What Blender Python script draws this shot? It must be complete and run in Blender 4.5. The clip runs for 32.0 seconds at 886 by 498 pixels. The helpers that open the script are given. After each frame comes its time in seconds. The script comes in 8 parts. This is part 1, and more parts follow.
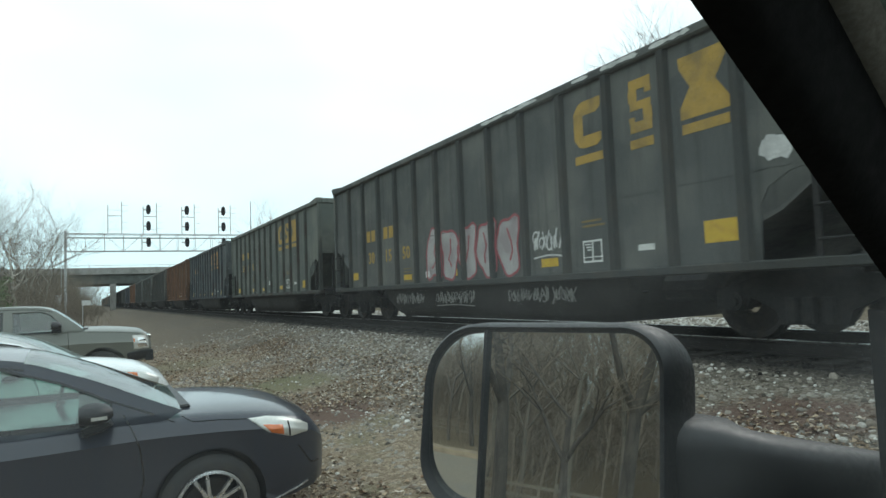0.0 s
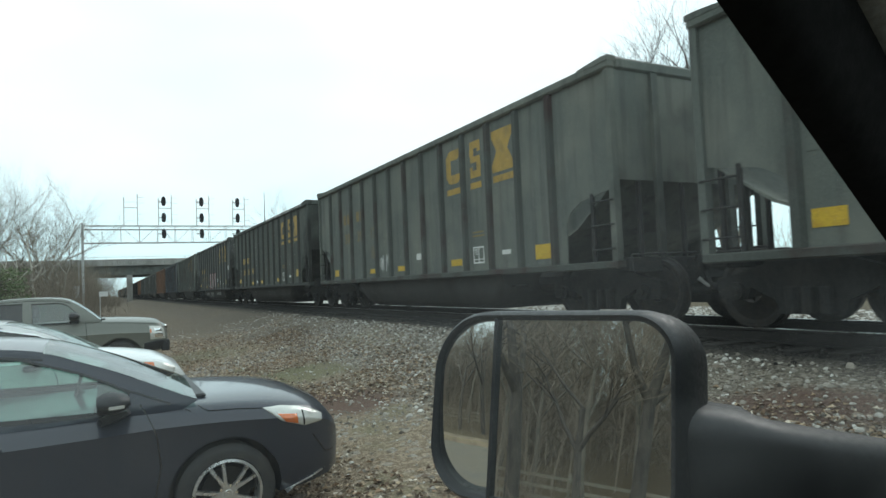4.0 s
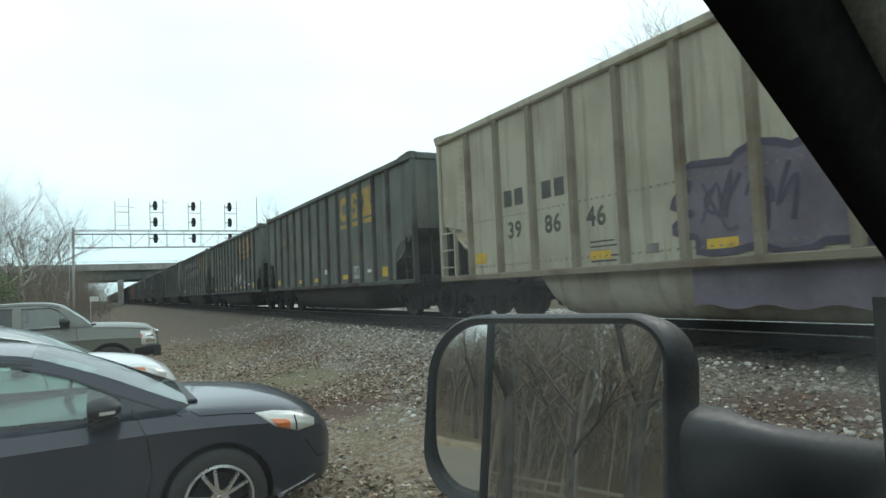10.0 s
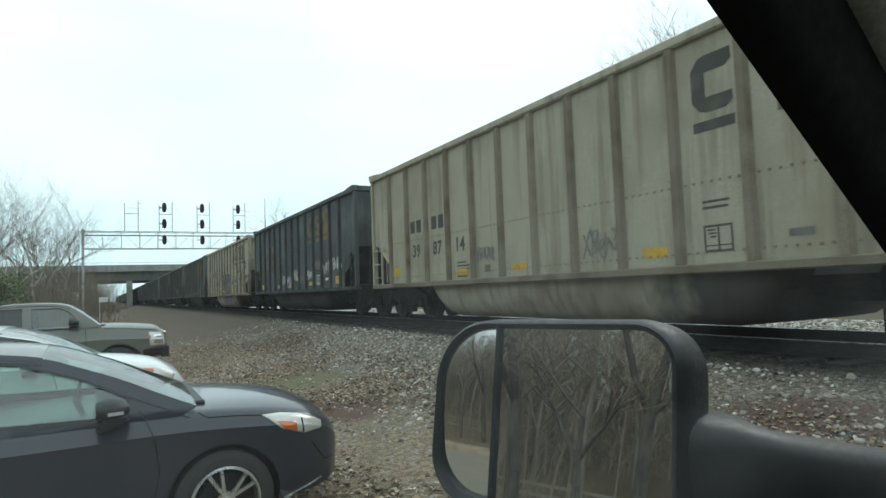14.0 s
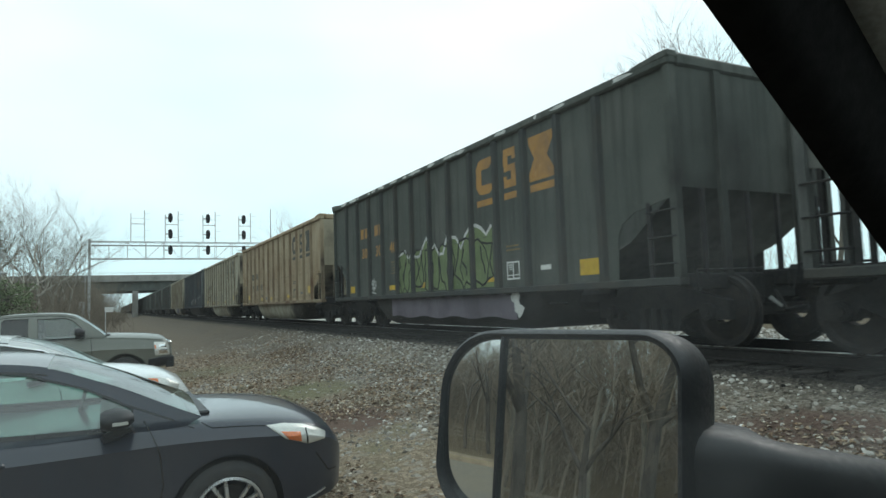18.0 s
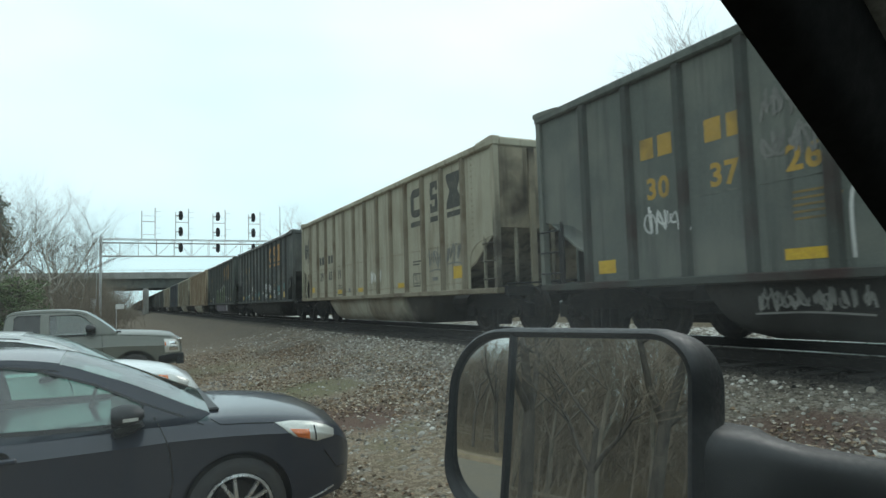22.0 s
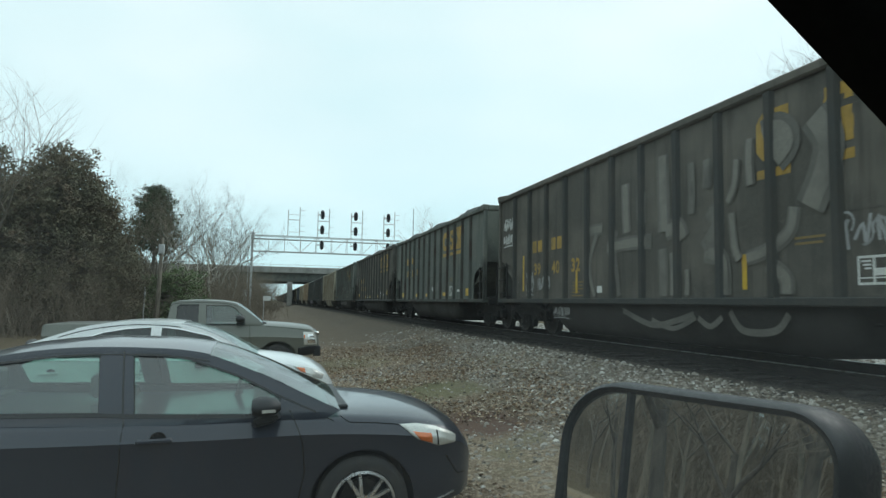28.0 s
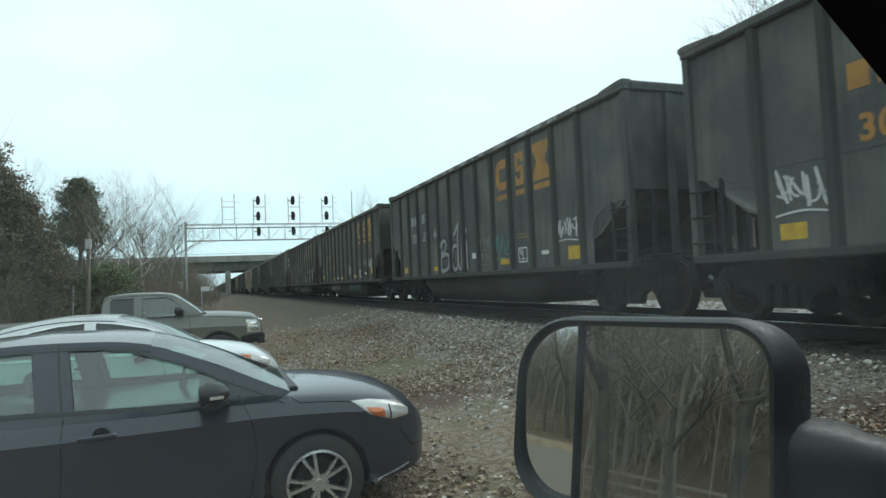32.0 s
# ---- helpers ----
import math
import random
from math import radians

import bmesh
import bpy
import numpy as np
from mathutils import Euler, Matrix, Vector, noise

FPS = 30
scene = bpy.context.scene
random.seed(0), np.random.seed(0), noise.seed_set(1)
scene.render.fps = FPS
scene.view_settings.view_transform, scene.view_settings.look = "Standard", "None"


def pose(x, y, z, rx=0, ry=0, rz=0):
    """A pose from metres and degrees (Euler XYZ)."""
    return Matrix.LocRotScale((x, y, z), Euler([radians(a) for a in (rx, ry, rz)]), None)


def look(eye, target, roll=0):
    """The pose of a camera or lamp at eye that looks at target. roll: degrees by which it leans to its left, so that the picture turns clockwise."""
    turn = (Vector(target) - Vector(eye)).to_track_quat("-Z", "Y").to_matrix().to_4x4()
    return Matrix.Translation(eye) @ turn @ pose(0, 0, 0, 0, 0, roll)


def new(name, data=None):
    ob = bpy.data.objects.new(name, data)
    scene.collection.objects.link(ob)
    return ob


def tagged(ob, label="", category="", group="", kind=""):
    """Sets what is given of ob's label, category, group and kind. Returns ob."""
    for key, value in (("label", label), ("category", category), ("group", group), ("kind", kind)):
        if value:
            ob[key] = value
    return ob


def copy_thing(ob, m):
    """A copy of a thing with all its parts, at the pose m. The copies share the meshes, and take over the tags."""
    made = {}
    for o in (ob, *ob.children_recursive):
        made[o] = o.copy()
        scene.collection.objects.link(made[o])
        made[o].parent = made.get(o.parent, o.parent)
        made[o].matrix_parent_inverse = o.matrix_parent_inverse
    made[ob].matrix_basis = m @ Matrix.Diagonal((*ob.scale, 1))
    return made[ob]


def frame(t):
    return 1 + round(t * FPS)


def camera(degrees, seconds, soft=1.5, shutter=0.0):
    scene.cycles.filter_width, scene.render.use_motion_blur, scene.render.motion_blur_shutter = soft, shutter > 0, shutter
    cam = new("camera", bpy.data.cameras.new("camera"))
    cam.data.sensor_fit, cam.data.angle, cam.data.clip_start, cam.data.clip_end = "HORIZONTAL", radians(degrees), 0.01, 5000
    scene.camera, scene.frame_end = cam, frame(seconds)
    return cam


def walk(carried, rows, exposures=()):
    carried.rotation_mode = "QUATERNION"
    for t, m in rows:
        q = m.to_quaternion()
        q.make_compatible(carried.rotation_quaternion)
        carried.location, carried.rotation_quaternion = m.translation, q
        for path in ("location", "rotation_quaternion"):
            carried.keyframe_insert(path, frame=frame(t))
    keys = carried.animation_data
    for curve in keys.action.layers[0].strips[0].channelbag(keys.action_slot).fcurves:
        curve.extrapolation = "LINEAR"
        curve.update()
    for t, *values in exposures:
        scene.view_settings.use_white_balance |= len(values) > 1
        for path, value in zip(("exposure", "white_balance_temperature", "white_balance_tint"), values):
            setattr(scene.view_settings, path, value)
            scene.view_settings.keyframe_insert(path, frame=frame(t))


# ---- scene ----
cam = camera(69.0, 32.0, soft=1.5, shutter=0.1)
PATH = [
    (0, (-0.002, 0.0, 1.751), (0.961, 1.748, 1.881), -2.3),
    (0.5, (0.0, -0.001, 1.749), (0.956, 1.752, 1.873), -2.9),
    (1, (0.001, -0.001, 1.748), (0.953, 1.753, 1.866), -3.1),
    (1.5, (0.002, 0.0, 1.75), (0.953, 1.755, 1.861), -3.2),
    (2, (0.004, 0.003, 1.751), (0.95, 1.762, 1.861), -2.8),
    (2.5, (0.003, 0.001, 1.749), (0.943, 1.763, 1.856), -2.6),
    (3, (0.002, 0.0, 1.748), (0.936, 1.766, 1.855), -2.4),
    (3.5, (0.003, 0.001, 1.748), (0.932, 1.769, 1.851), -2.6),
    (5.5, (0.0, 0.001, 1.75), (0.918, 1.775, 1.857), -1.5),
    (6, (0.0, 0.001, 1.75), (0.918, 1.774, 1.865), -1.5),
    (6.5, (0.001, 0.002, 1.75), (0.919, 1.775, 1.87), -1.6),
    (7, (-0.002, -0.004, 1.749), (0.922, 1.766, 1.876), -1.7),
    (7.5, (0.0, 0.002, 1.751), (0.929, 1.769, 1.877), -1.7),
    (8, (0.005, 0.002, 1.749), (0.939, 1.766, 1.87), -2.5),
    (8.5, (0.002, 0.0, 1.748), (0.942, 1.762, 1.87), -2.5),
    (9, (0.001, 0.001, 1.75), (0.943, 1.762, 1.87), -2.3),
    (9.5, (0.001, 0.0, 1.748), (0.945, 1.76, 1.865), -2.3),
    (10, (0.002, 0.0, 1.747), (0.949, 1.758, 1.862), -2.5),
    (10.5, (0.0, -0.002, 1.748), (0.949, 1.755, 1.862), -2.5),
    (11, (-0.002, -0.001, 1.75), (0.948, 1.755, 1.868), -2.3),
    (11.5, (-0.002, -0.002, 1.748), (0.948, 1.753, 1.873), -2.1),
    (12, (-0.001, -0.001, 1.747), (0.951, 1.753, 1.876), -2.3),
    (12.5, (-0.002, -0.002, 1.749), (0.949, 1.753, 1.883), -2.1),
    (13, (0.003, 0.003, 1.751), (0.944, 1.763, 1.88), -2.1),
    (13.5, (0.002, 0.001, 1.749), (0.937, 1.764, 1.874), -2.2),
    (14, (-0.002, -0.002, 1.749), (0.925, 1.766, 1.875), -2.1),
    (14.5, (0.001, 0.001, 1.752), (0.92, 1.773, 1.875), -1.8),
    (16.5, (0.001, 0.0, 1.748), (0.917, 1.772, 1.883), -1.9),
    (17, (0.0, -0.002, 1.747), (0.915, 1.77, 1.891), -2.1),
    (17.5, (0.002, -0.001, 1.747), (0.916, 1.772, 1.898), -2.2),
    (18, (-0.001, -0.002, 1.748), (0.912, 1.77, 1.907), -2.0),
    (18.5, (0.002, -0.001, 1.747), (0.913, 1.772, 1.907), -2.2),
    (19, (0.002, 0.0, 1.748), (0.913, 1.773, 1.907), -2.5),
    (19.5, (0.001, -0.001, 1.748), (0.905, 1.776, 1.91), -2.0),
    (20, (0.003, 0.001, 1.749), (0.9, 1.782, 1.903), -2.0),
    (20.5, (0.002, 0.0, 1.749), (0.894, 1.784, 1.901), -2.1),
    (21, (0.001, 0.0, 1.748), (0.886, 1.787, 1.901), -1.9),
    (21.5, (0.002, -0.001, 1.747), (0.886, 1.786, 1.902), -1.6),
    (22, (-0.001, -0.001, 1.747), (0.888, 1.784, 1.903), -1.7),
    (22.5, (0.0, -0.001, 1.747), (0.894, 1.781, 1.91), -1.9),
    (23, (0.0, -0.002, 1.747), (0.895, 1.779, 1.919), -1.9),
    (23.5, (-0.001, -0.002, 1.748), (0.892, 1.779, 1.923), -1.6),
    (24, (0.0, -0.002, 1.747), (0.894, 1.778, 1.924), -1.9),
    (24.5, (0.003, 0.0, 1.746), (0.9, 1.779, 1.92), -2.2),
    (26.5, (0.037, -0.011, 1.799), (0.792, 1.834, 1.963), -1.2),
    (27, (0.02, -0.012, 1.812), (0.695, 1.864, 1.975), 0.3),
    (27.5, (0.024, -0.001, 1.806), (0.597, 1.908, 1.967), 1.2),
    (28, (0.024, 0.009, 1.796), (0.538, 1.935, 1.963), 1.0),
    (28.5, (0.012, 0.001, 1.787), (0.566, 1.915, 1.958), 0.6),
    (29, (0.014, 0.024, 1.777), (0.616, 1.925, 1.939), 0.2),
    (29.5, (0.011, 0.015, 1.774), (0.625, 1.913, 1.923), -0.1),
    (30, (0.005, -0.001, 1.768), (0.625, 1.895, 1.905), -0.7),
    (30.5, (0.005, 0.0, 1.761), (0.642, 1.891, 1.888), -1.5),
    (31, (0.007, 0.001, 1.76), (0.662, 1.887, 1.874), -2.2),
    (31.5, (0.009, 0.003, 1.761), (0.682, 1.883, 1.869), -2.4),
    (32, (0.008, 0.003, 1.759), (0.697, 1.878, 1.857), -2.5),
]
walk(cam, [(t, look(eye, target, roll)) for t, eye, target, roll in PATH],
     exposures=[(0, 0.28, 6430, 10), (12, 0.25, 6410, 10), (16, 0.2, 6410, 10), (21, 0.1, 6350, 8.5), (24, 0.09, 6330, 8.5), (27, 0.05, 6280, 7.5), (28.5, -0.07, 6260, 7), (30, -0.05, 6260, 7), (32, 0.08, 6300, 8.5)])

# ---- sky and light ----
world = bpy.data.worlds.new("overcast_sky")
scene.world = world
world.use_nodes = True
wn, wl = world.node_tree.nodes, world.node_tree.links
wbg = wn["Background"]
sky = wn.new("ShaderNodeTexSky")
sky.sky_type, sky.sun_disc = "NISHITA", False
sky.sun_elevation, sky.sun_rotation = radians(38), radians(70)
sky_level = wn.new("ShaderNodeMix")
sky_level.data_type, sky_level.blend_type = "RGBA", "MULTIPLY"
sky_level.inputs[0].default_value = 1.0
wl.new(sky.outputs[0], sky_level.inputs[6])
sky_level.inputs[7].default_value = (0.12, 0.12, 0.12, 1)
cloud_tex = wn.new("ShaderNodeTexNoise")
cloud_tex.inputs["Scale"].default_value = 1.6
cloud_tex.inputs["Detail"].default_value = 3
cloud_ramp = wn.new("ShaderNodeValToRGB")
cloud_ramp.color_ramp.elements[0].position, cloud_ramp.color_ramp.elements[1].position = 0.25, 0.8
cloud_ramp.color_ramp.elements[0].color = (0.70, 0.93, 0.95, 1)
cloud_ramp.color_ramp.elements[1].color = (1.06, 1.12, 1.10, 1)
wco = wn.new("ShaderNodeTexCoord")
wmap = wn.new("ShaderNodeMapping")
wmap.inputs["Scale"].default_value = (1.0, 1.0, 2.6)
wl.new(wco.outputs["Generated"], wmap.inputs[0])
wl.new(wmap.outputs[0], cloud_tex.inputs["Vector"])
wl.new(cloud_tex.outputs[0], cloud_ramp.inputs[0])
wmix = wn.new("ShaderNodeMix")
wmix.data_type = "RGBA"
wmix.inputs[0].default_value = 0.92
wl.new(sky_level.outputs[2], wmix.inputs[6])
wl.new(cloud_ramp.outputs[0], wmix.inputs[7])
# an overcast sky is a little dimmer and bluer towards the horizon
wsep, wrise, wtint, wlow = (wn.new("ShaderNode" + k) for k in ("SeparateXYZ", "MapRange", "Mix", "Mix"))
wl.new(wco.outputs["Generated"], wsep.inputs[0])
wl.new(wsep.outputs[2], wrise.inputs[0])
for i, v in enumerate((0.02, 0.42, 0.0, 1.0)):
    wrise.inputs[1 + i].default_value = v
wtint.data_type, wlow.data_type, wlow.blend_type = "RGBA", "RGBA", "MULTIPLY"
wl.new(wrise.outputs[0], wtint.inputs[0])
wtint.inputs[6].default_value, wtint.inputs[7].default_value = (0.78, 0.93, 0.97, 1), (1.02, 1.05, 1.055, 1)
wlow.inputs[0].default_value = 1.0
wl.new(wmix.outputs[2], wlow.inputs[6])
wl.new(wtint.outputs[2], wlow.inputs[7])
wl.new(wlow.outputs[2], wbg.inputs[0])
wbg.inputs[1].default_value = 1.0

sun_data = bpy.data.lights.new("sun", "SUN")
sun_data.energy, sun_data.angle, sun_data.color = 0.6, radians(25), (1.0, 0.96, 0.9)
sun = new("sun", sun_data)
sun.matrix_world = look((0, 0, 60), (-40, -14, 27))

# ---- materials ----
def material(name, base, rough=0.7, metal=0.0, spots=None, spot_scale=6.0, spot_range=(0.45, 0.7), fine=0.06, fine_scale=60.0,
             bump=0.15, bump_scale=None, streak=None, streak_amount=0.5, vary=0.0, coat=0.0, spec=0.5, stretch=(1, 1, 1), gloss_vary=0.1, end_soot=None, soot_at=(-4.2, -5.2)):
    """A worn surface: base colour with fine grain, blotches of a second colour, and runs of a third down its height."""
    m = bpy.data.materials.new(name)
    m.use_nodes = True
    nt = m.node_tree
    n, l = nt.nodes, nt.links
    b = n["Principled BSDF"]
    co = n.new("ShaderNodeTexCoord")
    mp = n.new("ShaderNodeMapping")
    mp.inputs["Scale"].default_value = stretch
    l.new(co.outputs["Object"], mp.inputs[0])
    info = n.new("ShaderNodeObjectInfo")
    shift = n.new("ShaderNodeVectorMath")
    shift.operation = "MULTIPLY_ADD"
    l.new(info.outputs["Random"], shift.inputs[0])
    shift.inputs[1].default_value = (37.0, 19.0, 11.0)
    l.new(mp.outputs[0], shift.inputs[2])
    vec = shift.outputs[0]

    def noise_of(scale, detail=4.0, source=vec):
        t = n.new("ShaderNodeTexNoise")
        t.inputs["Scale"].default_value, t.inputs["Detail"].default_value = scale, detail
        l.new(source, t.inputs["Vector"])
        return t.outputs[0]

    def ranged(value, low, high, a=0.0, z=1.0):
        r = n.new("ShaderNodeMapRange")
        l.new(value, r.inputs[0])
        for i, v in enumerate((low, high, a, z)):
            r.inputs[1 + i].default_value = v
        return r.outputs[0]

    def mixed(factor, a, c, kind="MIX"):
        x = n.new("ShaderNodeMix")
        x.data_type, x.blend_type = "RGBA", kind
        if isinstance(factor, float):
            x.inputs[0].default_value = factor
        else:
            l.new(factor, x.inputs[0])
        for slot, v in ((6, a), (7, c)):
            if isinstance(v, tuple):
                x.inputs[slot].default_value = (*v, 1)
            else:
                l.new(v, x.inputs[slot])
        return x.outputs[2]

    grain = noise_of(fine_scale)
    lo, hi = tuple(c * (1 - fine * 3) for c in base), tuple(min(1, c * (1 + fine * 3)) for c in base)
    col = mixed(ranged(grain, 0.3, 0.7), lo, hi)
    if vary:
        col = mixed(1.0, col, mixed(info.outputs["Random"], (1 - vary,) * 3, (1 + vary,) * 3), "MULTIPLY")
    if spots:
        col = mixed(ranged(noise_of(spot_scale), *spot_range), col, spots)
    if streak:
        ms = n.new("ShaderNodeMapping")
        ms.inputs["Scale"].default_value = (5.0, 5.0, 0.35)
        l.new(vec, ms.inputs[0])
        col = mixed(ranged(noise_of(1.3, 5.0, ms.outputs[0]), 0.5, 0.78, 0.0, streak_amount), col, streak)
    if end_soot:
        sep, add = n.new("ShaderNodeSeparateXYZ"), n.new("ShaderNodeMath")
        l.new(co.outputs["Object"], sep.inputs[0])
        add.operation = "MULTIPLY_ADD"
        l.new(noise_of(1.1, 5.0), add.inputs[0])
        add.inputs[1].default_value = 3.0
        l.new(sep.outputs[1], add.inputs[2])
        rise = n.new("ShaderNodeMath")
        rise.operation = "MULTIPLY_ADD"
        l.new(sep.outputs[2], rise.inputs[0])
        rise.inputs[1].default_value = 0.45
        l.new(add.outputs[0], rise.inputs[2])
        col = mixed(ranged(rise.outputs[0], soot_at[0], soot_at[1], 0.0, 0.9), col, end_soot)
    l.new(col, b.inputs["Base Color"])
    l.new(ranged(noise_of(fine_scale * 0.3), 0.3, 0.7, max(0.02, rough - gloss_vary), min(1, rough + gloss_vary)), b.inputs["Roughness"])
    b.inputs["Metallic"].default_value = metal
    b.inputs["Specular IOR Level"].default_value = spec
    if coat:
        b.inputs["Coat Weight"].default_value, b.inputs["Coat Roughness"].default_value = coat, 0.04
    if bump:
        bp = n.new("ShaderNodeBump")
        bp.inputs["Strength"].default_value, bp.inputs["Distance"].default_value = bump, 0.02
        l.new(noise_of(bump_scale or fine_scale), bp.inputs["Height"])
        l.new(bp.outputs[0], b.inputs["Normal"])
    return m


def glass_material(name, tint, clear=0.75, rough=0.02, sheen=0.08):
    """A window pane: clear with a tint, and a gloss that grows at a flat angle."""
    m = bpy.data.materials.new(name)
    m.use_nodes = True
    n, l = m.node_tree.nodes, m.node_tree.links
    n.remove(n["Principled BSDF"])
    out = n["Material Output"]
    tr, gl, mix, fr, pw, ad = (n.new("ShaderNode" + k) for k in ("BsdfTransparent", "BsdfGlossy", "MixShader", "LayerWeight", "Math", "Math"))
    tr.inputs[0].default_value = (*(c * clear for c in tint), 1)
    gl.inputs["Roughness"].default_value = rough
    fr.inputs[0].default_value = 0.5
    pw.operation, ad.operation = "POWER", "MULTIPLY_ADD"
    l.new(fr.outputs["Facing"], pw.inputs[0])
    pw.inputs[1].default_value = 4.0
    l.new(pw.outputs[0], ad.inputs[0])
    ad.inputs[1].default_value, ad.inputs[2].default_value = 0.8 - sheen, sheen
    l.new(ad.outputs[0], mix.inputs[0])
    l.new(tr.outputs[0], mix.inputs[1])
    l.new(gl.outputs[0], mix.inputs[2])
    l.new(mix.outputs[0], out.inputs[0])
    return m


def mirror_material(name):
    m = bpy.data.materials.new(name)
    m.use_nodes = True
    n, l = m.node_tree.nodes, m.node_tree.links
    b = n["Principled BSDF"]
    b.inputs["Base Color"].default_value = (0.86, 0.87, 0.84, 1)
    b.inputs["Metallic"].default_value, b.inputs["Roughness"].default_value = 1.0, 0.012
    return m


